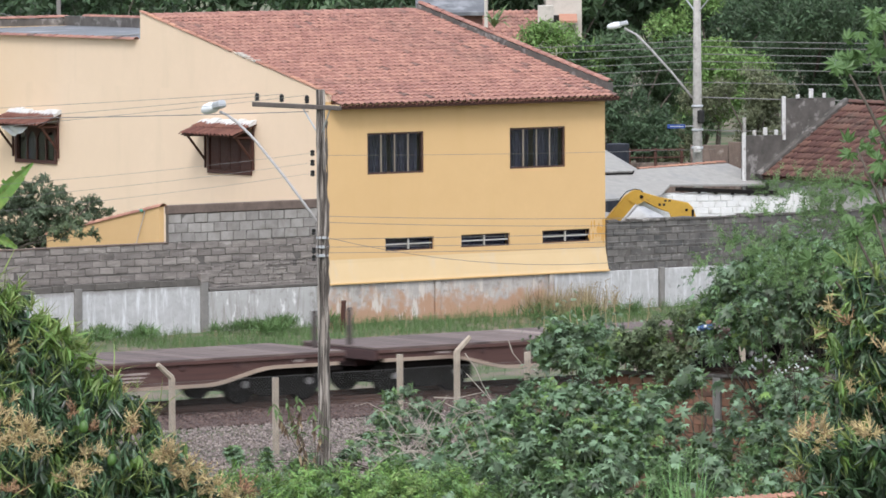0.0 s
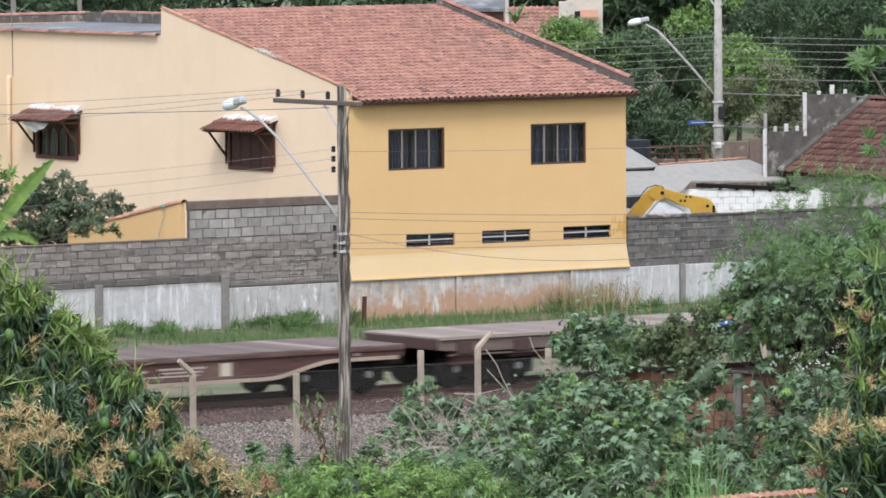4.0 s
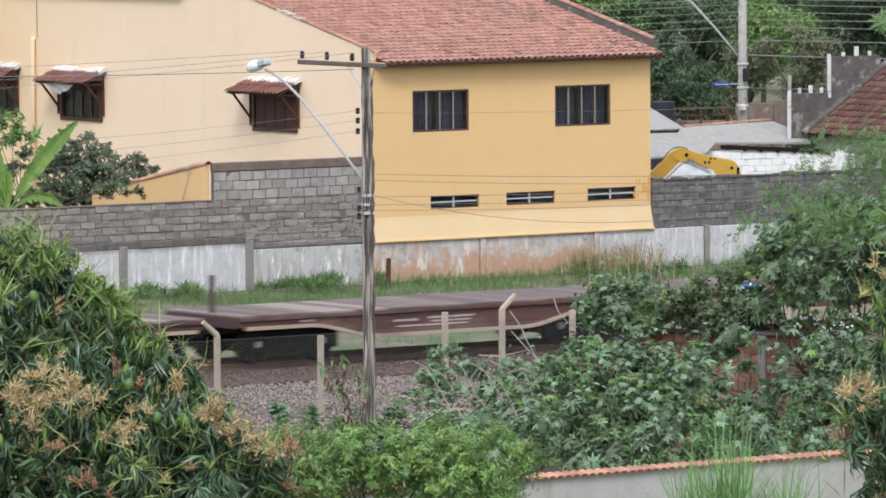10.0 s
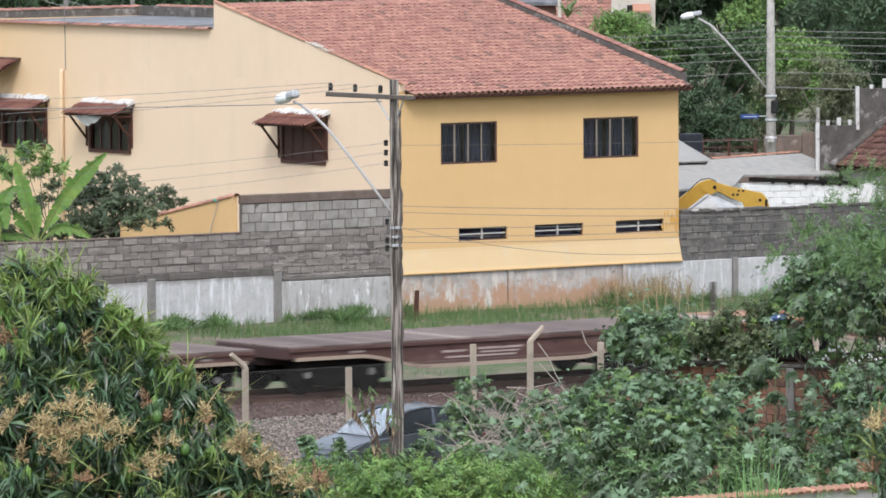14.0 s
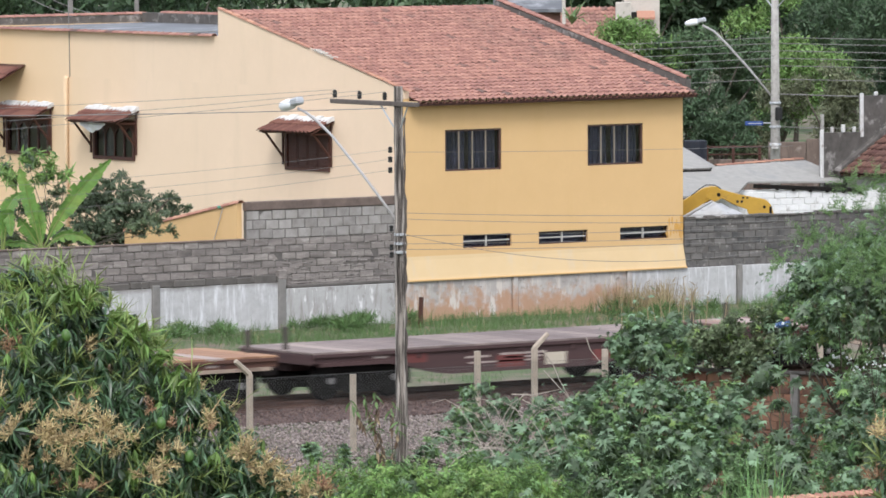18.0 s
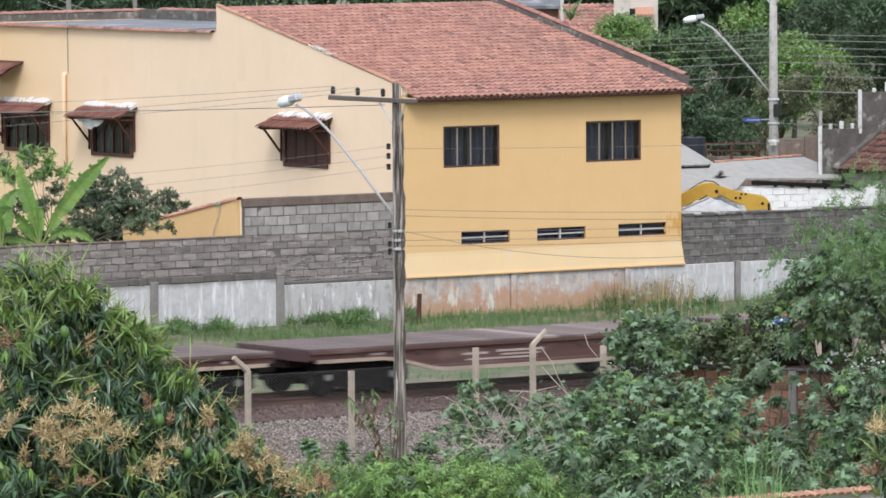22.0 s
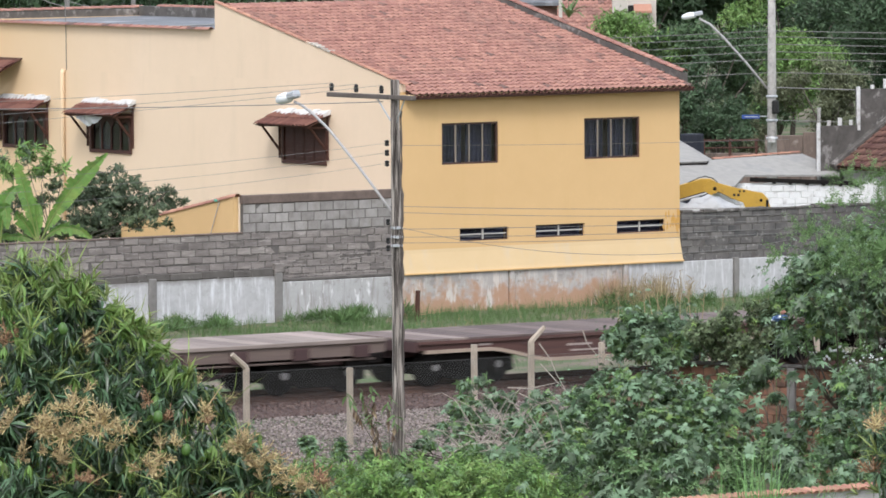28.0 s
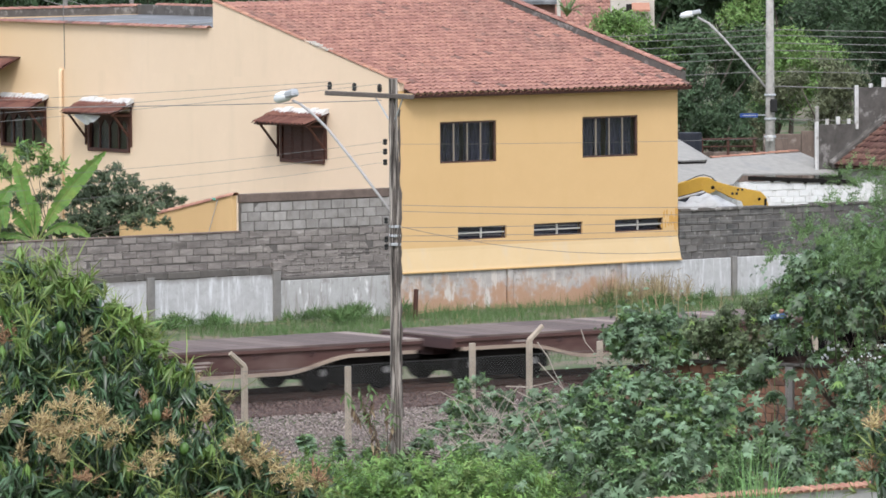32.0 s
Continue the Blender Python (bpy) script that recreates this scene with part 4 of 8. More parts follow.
def yard_wall():
    w = thing("yard_wall", None, "low yellow rendered wall with sloping clay coping", "wall", kind="structure")
    out = [(0.15, 1.0), (0.15, 3.36), (5.6, 2.37), (5.6, 1.0)]
    part("wall_body", prism(out, 5.25, 5.40), M_FRONT, w).matrix_local = Matrix(((0, -1, 0, 0), (1, 0, 0, 0), (0, 0, 1, 0), (0, 0, 0, 1)))
    ridge_row(w, "coping_tile", (-5.33, 5.6, 2.38), (-5.33, 0.1, 3.38), M_COPING, 0.12, 0.34)
    part("pipe", tube([(-5.45, 1.2, 2.3), (-5.45, 0.75, 3.22), (-5.45, 1.05, 3.26)], 0.011, 6), M_STEEL, w)
    part("tap", lathe([(0.02, -0.04), (0.05, -0.03), (0.05, 0.03), (0.02, 0.04)], 8), mat("tap_green", (0.12, 0.35, 0.25), (0.1, 0.3, 0.2), 4, 0.5), w).location = (-5.46, 0.9, 3.24)


yard_wall()


# ---------------------------------------------------------------- poles, wires and fence
def wire(parent, a, b, sag, r=0.0048, n=14):
    a, b = Vector(a), Vector(b)
    pts = [a.lerp(b, i / n) - Vector((0, 0, sag * 4 * (i / n) * (1 - i / n))) for i in range(n + 1)]
    return part("cable", tube(pts, r, 5), M_WIRE, parent)


def lamp_head(parent, p, yaw):
    m = Matrix.Translation(p) @ pose(0, 0, 0, 0, -12, yaw)
    bm = lathe([(0.02, -0.11), (0.09, -0.1), (0.125, -0.04), (0.13, 0.02), (0.1, 0.08), (0.02, 0.11)], 12)
    bmesh.ops.transform(bm, matrix=m @ Matrix.Diagonal((2.2, 1.0, 1.0, 1)), verts=bm.verts)
    part("lamp_bowl", bm, M_LAMP, parent, "white street lamp bowl", True)
    bm = box(0.16, 0.46, -0.09, 0.09, -0.07, 0.08, 0.03)
    bmesh.ops.transform(bm, matrix=m, verts=bm.verts)
    part("lamp_housing", bm, M_STEEL, parent)


def utility_pole():
    p = thing("utility_pole", None, "weathered grey utility pole with crossarm, insulators and street lamp", "utility pole")
    x, y = -30.24, -42.0
    bm = bmesh.new()
    sec = [(-1, -1), (-0.42, -1), (-0.36, -0.45), (0.36, -0.45), (0.42, -1), (1, -1), (1, 1), (0.42, 1), (0.36, 0.45), (-0.36, 0.45), (-0.42, 1), (-1, 1)]
    turn = Matrix.Rotation(radians(-31), 3, "Z")
    rings = []
    for k in range(41):
        t = k / 40
        w, d = 0.112 - 0.03 * t, 0.085 - 0.02 * t
        o = Vector((x + 0.02 - 0.05 * t, y, -0.2 + 8.42 * t))
        rings.append([bm.verts.new(o + turn @ Vector((u * w + 0.014 * noise.noise((u * 3, v * 2, t * 30)), v * d, 0))) for u, v in sec])
    for r0, r1 in zip(rings, rings[1:]):
        for k in range(len(sec)):
            n2 = (k + 1) % len(sec)
            bm.faces.new((r0[k], r0[n2], r1[n2], r1[k]))
    bm.faces.new(rings[-1])
    part("shaft", bm, M_POLE, p)
    part("crossarm", box(x - 0.16, x - 0.05, y - 0.75, y + 2.17, 7.83, 7.92, 0.012), M_POLE_DARK, p)
    for yy in (-39.93, -40.78, -41.64):
        part("insulator", lathe([(0.02, 0), (0.05, 0.02), (0.035, 0.05), (0.055, 0.07), (0.035, 0.1), (0.05, 0.12), (0.02, 0.16)], 10), M_BLACK, p).location = (x - 0.1, yy, 7.94)
    part("brace", tube([(x - 0.1, y + 0.5, 7.84), (x - 0.1, y + 0.06, 7.42)], 0.016, 6), M_STEEL, p)
    part("brace", tube([(x - 0.1, y - 0.42, 7.84), (x - 0.02, y - 0.04, 7.38)], 0.016, 6), M_STEEL, p)
    for z in (6.97, 6.78, 6.57):
        bm = lathe([(0.02, -0.06), (0.05, -0.04), (0.035, 0), (0.05, 0.04), (0.02, 0.06)], 8)
        part("insulator", bm, M_BLACK, p).location = (x - 0.16, y + 0.1, z)
    arm = [(x - 0.05, y + 0.05, 5.58), (x - 0.03, y + 1.25, 6.46), (x, y + 2.3, 7.16), (x, y + 2.85, 7.46), (x, y + 3.25, 7.62), (x, y + 3.5, 7.68)]
    part("lamp_arm", tube(arm, 0.028, 8), M_ARM, p, smooth=True)
    lamp_head(p, (x, y + 3.85, 7.75), -90)
    for z in (5.3, 5.12, 4.95):
        part("clamp", lathe([(0.10, -0.03), (0.122, -0.02), (0.122, 0.02), (0.10, 0.03)], 12), M_STEEL, p).location = (x, y, z)
    for z in (5.05, 4.9, 5.42):
        part("insulator", lathe([(0.02, -0.06), (0.045, -0.04), (0.03, 0), (0.045, 0.04), (0.02, 0.06)], 8), M_BLACK, p).location = (x - 0.17, y + 0.06, z)
    rnd = random.Random(3)
    pts = [(x + 0.075 + rnd.uniform(-0.016, 0.016) - 0.0003 * k, y - 0.075, 7.6 * k / 46) for k in range(47)]
    part("splint", tube(pts, [0.028 + rnd.uniform(-0.016, 0.016) for _ in pts], 6), M_POLE_DARK, p, "ragged dark timber splint")
    for k in range(26):
        u, z = rnd.uniform(-0.075, 0.085), rnd.uniform(0.2, 7.4)
        n = rnd.randint(4, 9)
        drift = rnd.uniform(-0.006, 0.006)
        pts = [(x + 0.809 * (u + drift * i) - 0.064, y - 0.588 * (u + drift * i) - 0.088, z + 0.13 * i) for i in range(n)]
        pts = [(a + rnd.uniform(-0.004, 0.004), b, c) for a, b, c in pts]
        part("crack", tube(pts, [0.004] + [rnd.uniform(0.008, 0.018) for _ in range(n - 2)] + [0.003], 5), M_POLE_DARK, p, "dark weathered crack")
    return p


utility_pole()


WIRE_TOP = ((-39.93, 7.93), (-40.78, 7.65), (-41.64, 7.52))
WIRE_LOW = ((6.97, 6.54), (6.78, 6.25), (6.57, 5.98))
WIRE_MAIN = 7.94


def cables():
    c = thing("overhead_cables", None, "thin dark overhead cables strung along the street", "cables")
    x, y = -30.24, -42.0
    for yy, ze in WIRE_TOP:
        wire(c, (x - 0.1, yy, 8.1), (-41.5, yy, ze), 0.04, 0.0045)
    for z, ze in WIRE_LOW:
        wire(c, (x - 0.18, y + 0.1, z), (-41.5, y + 0.1, ze), 0.10, 0.0034)
    wire(c, (x - 0.1, y + 0.3, 7.78), (-41.5, y + 0.3, WIRE_MAIN), 0.04, 0.009)
    for z, ze, sag in ((5.72, 5.33, 0.05), (5.60, 5.18, 0.06), (5.27, 5.06, 0.03), (5.11, 4.88, 0.03), (5.0, 4.8, 0.05), (5.3, 4.65, 0.42)):
        wire(c, (x + 0.1, y, z), (-20, y + 0.4, ze), sag, 0.0055)
    wire(c, (x + 0.1, y, 6.92), (-20, y + 0.4, 6.72), 0.03, 0.004)


cables()


def back_pole():
    p = thing("utility_pole", None, "pale concrete utility pole with street lamp before the trees", "utility pole")
    x, y = 36.47, 29.5
    part("shaft", tube([(x, y, 0), (x, y, 4), (x, y, 9.6)], [0.185, 0.155, 0.11], 10), M_POST_PALE, p, smooth=True)
    part("crossarm", box(x - 0.06, x + 0.06, y - 1.1, y + 1.1, 7.75, 7.9, 0.01), M_POST, p)
    part("brace", tube([(x, y - 0.7, 7.75), (x, y, 7.2)], 0.025, 6), M_STEEL, p)
    part("brace", tube([(x, y + 0.7, 7.75), (x, y, 7.2)], 0.025, 6), M_STEEL, p)
    arm = [(x - 0.1, y + 0.1, 4.35), (x - 0.55, y + 0.65, 5.2), (x - 1.05, y + 1.25, 6.05), (x - 1.35, y + 1.6, 6.5), (x - 1.6, y + 1.9, 6.7)]
    part("lamp_arm", tube(arm, 0.04, 8), M_ARM, p, smooth=True)
    lamp_head(p, (x - 1.82, y + 2.15, 6.8), -52)
    part("transformer", lathe([(0.09, -0.22), (0.12, -0.18), (0.12, 0.18), (0.09, 0.22)], 10), M_BLACK, p).location = (x - 0.05, y - 0.25, 3.75)
    part("meter_box", box(x - 0.30, x - 0.08, y - 0.30, y - 0.14, 2.55, 2.76, 0.03), M_CEMENT, p)
    for z in (4.1, 3.3, 2.7):
        part("clamp", lathe([(0.18, -0.04), (0.2, -0.02), (0.2, 0.02), (0.18, 0.04)], 10), M_STEEL, p).location = (x, y, z)
    c = thing("overhead_cables", None, "several dark cables crossing before the trees", "cables")
    for z in (6.3, 6.1, 5.85, 5.6, 5.35, 4.9):
        wire(c, (x, y, z), (x + 26, y - 19, z + 0.05), 0.25, 0.013)
        wire(c, (x, y, z), (x - 22, y + 16, z - 0.3), 0.25, 0.011)
    wire(c, (x, y, 4.4), (x + 20, y - 20, 5.0), 0.4, 0.02)
    wire(c, (x, y, 3.3), (x + 20, y - 15, 3.3), 0.2, 0.012)
    wire(c, (8.47, 32.84, 8.39), (10.24, 31.49, 7.54), 0.22, 0.014)
    wire(c, (9.00, 32.45, 8.30), (10.96, 30.97, 7.50), 0.18, 0.012)
    s = thing("street_sign", None, "small blue street name plate on the pole", "sign")
    bm = box(-0.30, 0.30, -0.01, 0.01, -0.07, 0.07, 0.005)
    part("plate", bm, mat("sign_blue", (0.03, 0.07, 0.24), (0.03, 0.06, 0.20), 4, 0.5), s).matrix_local = pose(x - 0.75, y + 0.2, 3.43, 0, 0, -36)
    part("plate_mark", box(-0.2, 0.25, -0.016, -0.012, -0.012, 0.012), M_STEEL, s).matrix_local = pose(x - 0.75, y + 0.2, 3.43, 0, 0, -36)
    part("sign_arm", tube([(x, y, 3.43), (x - 0.6, y + 0.2, 3.43)], 0.02, 6), M_STEEL, s)


back_pole()


M_CHAIN = mat("dull_wire", (0.17, 0.165, 0.16), (0.12, 0.115, 0.11), 5, 0.6)


def fence():
    f = thing("chain_link_fence", None, "chain-link fence on slim concrete posts, some bent at the top", "fence")
    y = -32.0
    rows = [(-33.0, 1.8, 0), (-30.0, 1.75, 0), (-27.02, 1.78, -1), (-24.34, 1.65, 0), (-21.04, 1.99, 0), (-19.5, 1.98, 1), (-17.57, 1.87, 0), (-14.5, 1.9, 0), (-11.5, 1.9, 0), (-8.5, 1.9, 1)]
    for x, h, bent in rows:
        bm = box(x - 0.055, x + 0.055, y - 0.055, y + 0.055, -0.2, h, 0.008)
        if bent:
            add_tube(bm, [(x, y, h - 0.05), (x, y, h), (x + bent * 0.36, y, h + 0.3)], [0.07, 0.068, 0.055], 6)
        part("post", bm, M_POSTWOOD, f)
    bm = bmesh.new()
    x0, x1, h, s, r = -33.0, -14.5, 1.68, 0.085, 0.0022
    n = int((x1 - x0) / s)

    def strand(a, b):
        a, b = Vector(a), Vector(b)
        o = Vector((0.0, 0.0, r)) if abs(b.x - a.x) > 0 else Vector((r, 0, 0))
        q = [bm.verts.new(a + o), bm.verts.new(b + o), bm.verts.new(b - o), bm.verts.new(a - o)]
        bm.faces.new(q)

    for i in range(-int(h / s), n):
        for sgn in (1, -1):
            a, b = x0 + i * s, x0 + i * s + h
            za, zb = 0.0, h
            if a < x0:
                za, a = x0 - a, x0
            if b > x1:
                zb, b = h - (b - x1), x1
            if sgn > 0:
                strand((a, y - 0.06, za), (b, y - 0.06, zb))
            else:
                strand((a, y - 0.062, h - za), (b, y - 0.062, h - zb))
    part("mesh", bm, M_CHAIN, f, "dull grey chain-link mesh")
    part("tension_wire", tube([(x0, y - 0.06, h), (x1, y - 0.06, h)], 0.003, 5), M_CHAIN, f)


fence()

# ---------------------------------------------------------------- train
PAINT = {
    "brown": mat("wagon_brown", (0.10, 0.049, 0.041), (0.052, 0.028, 0.025), 1.8, 0.8, 0.1, 20, stretch=(0.22, 1, 3.5), streak=((0.15, 0.10, 0.085), 2.2, 0.52, 0.75)),
    "rust": mat("wagon_rust", (0.115, 0.054, 0.038), (0.07, 0.037, 0.029), 1.2, 0.8, 0.1, 20, stretch=(0.22, 1, 3.5), streak=((0.26, 0.13, 0.06), 1.6, 0.56, 0.7)),
    "red": mat("wagon_red", (0.125, 0.046, 0.039), (0.085, 0.037, 0.033), 1.2, 0.8, 0.1, 20, stretch=(0.22, 1, 3.5), streak=((0.35, 0.28, 0.23), 1.6, 0.54, 0.66)),
    "dark": mat("wagon_dark", (0.075, 0.04, 0.038), (0.05, 0.03, 0.03), 1.2, 0.8, 0.1, 20, stretch=(0.22, 1, 3.5)),
    "pale": mat("wagon_grey", (0.165, 0.122, 0.104), (0.095, 0.07, 0.06), 1.5, 0.85, 0.1, 20, stretch=(0.22, 1, 3.5), streak=((0.12, 0.09, 0.08), 3, 0.52, 0.7)),
}
DECK = {
    "brown": mat("deck_brown", (0.165, 0.123, 0.111), (0.075, 0.055, 0.05), 1.0, 0.85, 0.2, 25, vary=0.24, stretch=(0.3, 5, 1), odd=((0.24, 0.19, 0.168), 0.09)),
    "rust": mat("deck_rust", (0.33, 0.182, 0.112), (0.17, 0.09, 0.056), 1.0, 0.85, 0.2, 25, vary=0.24, stretch=(0.3, 5, 1), odd=((0.33, 0.265, 0.235), 0.09)),
    "red": mat("deck_red", (0.29, 0.185, 0.152), (0.13, 0.085, 0.07), 1.0, 0.85, 0.2, 25, vary=0.24, stretch=(0.3, 5, 1), odd=((0.33, 0.265, 0.235), 0.09)),
    "dark": mat("deck_dark", (0.25, 0.195, 0.178), (0.11, 0.085, 0.078), 1.0, 0.85, 0.2, 25, vary=0.24, stretch=(0.3, 5, 1), odd=((0.33, 0.265, 0.235), 0.09)),
    "pale": mat("deck_pale", (0.275, 0.222, 0.195), (0.155, 0.123, 0.108), 1.0, 0.85, 0.2, 25, vary=0.24, stretch=(0.3, 5, 1), odd=((0.33, 0.265, 0.235), 0.09)),
}
M_LIP = mat("dusty_flange", (0.40, 0.315, 0.245), (0.24, 0.18, 0.14), 1.2, 0.9, stretch=(0.5, 1, 1), stain=((0.12, 0.075, 0.06), 1.3, 0.56, 0.68))
M_BOGIE = mat("bogie_black", (0.016, 0.014, 0.013), (0.011, 0.010, 0.0095), 4, 0.9, spec=0.1)
M_STAKE = mat("dull_stake_steel", (0.075, 0.06, 0.055), (0.05, 0.042, 0.04), 5, 0.85)
M_HUB = mat("axle_cap_grey", (0.42, 0.40, 0.38), (0.3, 0.28, 0.27), 5, 0.7)
M_MARK = mat("faded_stencil", (0.42, 0.35, 0.32), (0.24, 0.19, 0.17), 5, 0.9)
M_PATCH = mat("cream_patch", (0.52, 0.46, 0.37), (0.42, 0.36, 0.28), 3, 0.85)
M_PATCHRED = mat("red_patch", (0.16, 0.047, 0.042), (0.12, 0.04, 0.036), 3, 0.85)


def bogie(parent, x):
    b = new("bogie")
    b.parent = parent
    b.location = (x, 0, 0)
    for y in (-1.02, 1.02):
        out = [(-1.35, 0.28), (-1.35, 0.66), (-0.7, 0.72), (-0.3, 0.84), (0.3, 0.84), (0.7, 0.72), (1.35, 0.66), (1.35, 0.28), (0.7, 0.26), (0.4, 0.14), (-0.4, 0.14), (-0.7, 0.26)]
        part("side_frame", prism(out, y - 0.07, y + 0.07), M_BOGIE, b)
    part("bolster", box(-0.2, 0.2, -0.94, 0.94, 0.45, 0.70, 0.02), M_BOGIE, b)
    # dark block added to fill lit gaps that should read as deep shade
    part("brake_rigging", box(-0.45, 0.45, -0.7, 0.7, 0.16, 0.42, 0.03), M_BOGIE, b)
    for xx in (-0.9, 0.9):
        w = part("wheelset", add_tube(lathe([(0.05, -0.95), (0.43, -0.94), (0.46, -0.82), (0.42, -0.80), (0.38, -0.79), (0.08, -0.78), (0.08, 0.78), (0.38, 0.79), (0.42, 0.80), (0.46, 0.82), (0.43, 0.94), (0.05, 0.95)], 18, "y"),
                                          [(0, -0.96, 0), (0, 0.96, 0)], 0.06, 6), M_BOGIE, b)
        w.location = (xx, 0, 0.43)
        for y in (-1.12, 1.12):
            bm = lathe([(0.05, -0.05), (0.085, -0.03), (0.085, 0.03), (0.05, 0.05)], 10, "y")
            part("axle_cap", bm, M_HUB, b, "pale axle bearing cap").location = (xx, y, 0.44)


def wagon(kind, length, stakes="", marks=()):
    """A flat wagon, its leading end at x=0, running back to x=length, on rail level z=0."""
    w = thing("flat_wagon", None, "", "railway wagon", "wagons of the passing train")
    gap = 0.47
    a, b = gap, length - gap
    top = 1.13 if kind != "pale" else 1.22
    paint, deck = PAINT[kind], DECK[kind]
    pale = kind == "pale"
    n = 26
    plank = part("plank", box(a, a + (b - a) / n - 0.02, -1.5, 1.5, top - 0.05, top, 0.006), deck, w)
    for i in range(1, n):
        o = new("plank", plank.data)
        o.parent = w
        o.location = ((b - a) / n * i, 0, 0)
    if pale:
        out = [(a, top - 0.055), (a, top - 0.30), (a + 1.0, top - 0.36), (b - 1.0, top - 0.36), (b, top - 0.30), (b, top - 0.055)]
        for y in (-1.5, 1.42):
            part("side_sill", prism(out, y, y + 0.08), paint, w)
        for i in range(9):
            x = a + 0.7 + i * (b - a - 1.4) / 8
            part("stake_pocket", box(x - 0.22, x + 0.22, -1.57, -1.50, top - 0.40, top - 0.12, 0.01), PAINT["dark"], w)
        part("edge_rail", box(a, b, -1.56, -1.505, top - 0.07, top + 0.02, 0.01), deck, w, "pale raised edge rail")
        belly = [(a + 2.9, top - 0.30), (a + 4.4, top - 0.80), (b - 4.4, top - 0.80), (b - 2.9, top - 0.30)]
        for y in (-0.95, 0.87):
            part("centre_sill", prism(belly, y, y + 0.08), PAINT["dark"], w)
        rnd = random.Random(6)
        x = a + 0.5
        while x < b - 0.9:
            d = rnd.uniform(0.25, 0.85)
            part("brake_gear", box(x, x + d, -1.36, -1.05, top - rnd.uniform(0.46, 0.72), top - 0.29, 0.03), rnd.choice((PAINT["dark"], PAINT["brown"], M_BOGIE)), w)
            x += d + rnd.uniform(0.05, 0.5)
        part("pipe", tube([(a + 0.3, -1.45, top - 0.43), (b - 0.3, -1.45, top - 0.45)], 0.025, 6), paint, w)
    else:
        def belly(x):
            """Depth of the sill under the deck: shallow over the bogies, deep between them."""
            u = min(max((min(x - a, b - x) - 1.95) / 1.95, 0.0), 1.0)
            return -0.255 - 0.325 * u * u * (3 - 2 * u)

        xs = [a + (b - a) * k / 60 for k in range(61)]
        out = [(a, top - 0.055)] + [(x, top + belly(x)) for x in xs] + [(b, top - 0.055)]
        for y in (-1.47, 1.39):
            part("side_sill", prism(out, y, y + 0.08), paint, w)
        strip = [(x, top + belly(x)) for x in xs[1:-1]] + [(x, top + belly(x) - 0.08) for x in xs[1:-1][::-1]]
        lip = PAINT["dark"] if kind == "dark" else M_LIP
        part("flange", prism(strip, -1.53, -1.33), lip, w, "dusty pale bottom flange" if kind != "dark" else "")
        part("flange", prism(strip, 1.33, 1.53), lip, w, "dusty pale bottom flange" if kind != "dark" else "")
        for x in (a + 0.35, b - 0.75):
            part("brake_gear", box(x, x + 0.4, -1.25, -0.95, top - 0.62, top - 0.26, 0.04), M_BOGIE, w)
        part("top_rail", box(a, b, -1.53, -1.475, top - 0.13, top - 0.052, 0.008), paint, w)
        for i in range(7):
            x = a + 1.5 + i * (b - a - 3.0) / 6
            part("rib", box(x - 0.05, x + 0.05, -1.51, -1.472, top - 0.25, top - 0.135, 0.006), PAINT["dark"], w)
        part("centre_sill", box(a + 0.2, b - 0.2, -0.3, 0.3, top - 0.5, top - 0.06), PAINT["dark"], w)
    for x0, x1 in ((a - 0.02, a + 0.10), (b - 0.10, b + 0.02)):
        part("end_beam", box(x0, x1, -1.42, 1.42, top - 0.30, top - 0.06, 0.01), PAINT["dark"], w)
    part("coupler", box(-0.02, a - 0.02, -0.12, 0.12, 0.52, 0.78, 0.03), M_BOGIE, w)
    part("coupler", box(b + 0.02, length - 0.03, -0.12, 0.12, 0.52, 0.78, 0.03), M_BOGIE, w)
    bogie(w, a + 1.65)
    bogie(w, b - 1.65)
    for k, x in enumerate(((a + 0.15, b - 0.15, a + 1.0))):
        if "frs"[k] in stakes.lower():
            tall = 0.86 if "FRS"[k] in stakes else 0.52
            part("stake", box(x - 0.055, x + 0.055, (-0.22, -0.55, -0.45)[k], (-0.13, -0.46, -0.36)[k], top - 0.1, top + tall, 0.01), M_STAKE, w, "upright dark brown steel stake")
    for kind_m, x0, x1, z0, z1 in marks:
        m = {"s": M_MARK, "p": M_PATCH, "r": M_PATCHRED}[kind_m]
        y = -1.50 if pale else -1.47
        part("stencil", box(a + x0, a + x1, y - 0.006, y - 0.001, top + z0, top + z1), m, w)
    return w


STD = [("s", 4.3, 5.0, -0.33, -0.28), ("s", 5.3, 6.6, -0.30, -0.25), ("s", 5.4, 6.5, -0.38, -0.34), ("s", 4.4, 6.4, -0.46, -0.42), ("s", 1.7, 2.1, -0.21, -0.16), ("s", 10.6, 10.9, -0.21, -0.15)]
LABELS = {
    "brown": "empty dark brown flat railway wagon with a fish-belly side sill",
    "rust": "rust-orange flat railway wagon with a worn deck",
    "red": "red flat railway wagon with pale worn patches",
    "dark": "dark flat railway wagon with red and white patches",
    "pale": "long pale grey flat railway wagon with a plain deck",
}
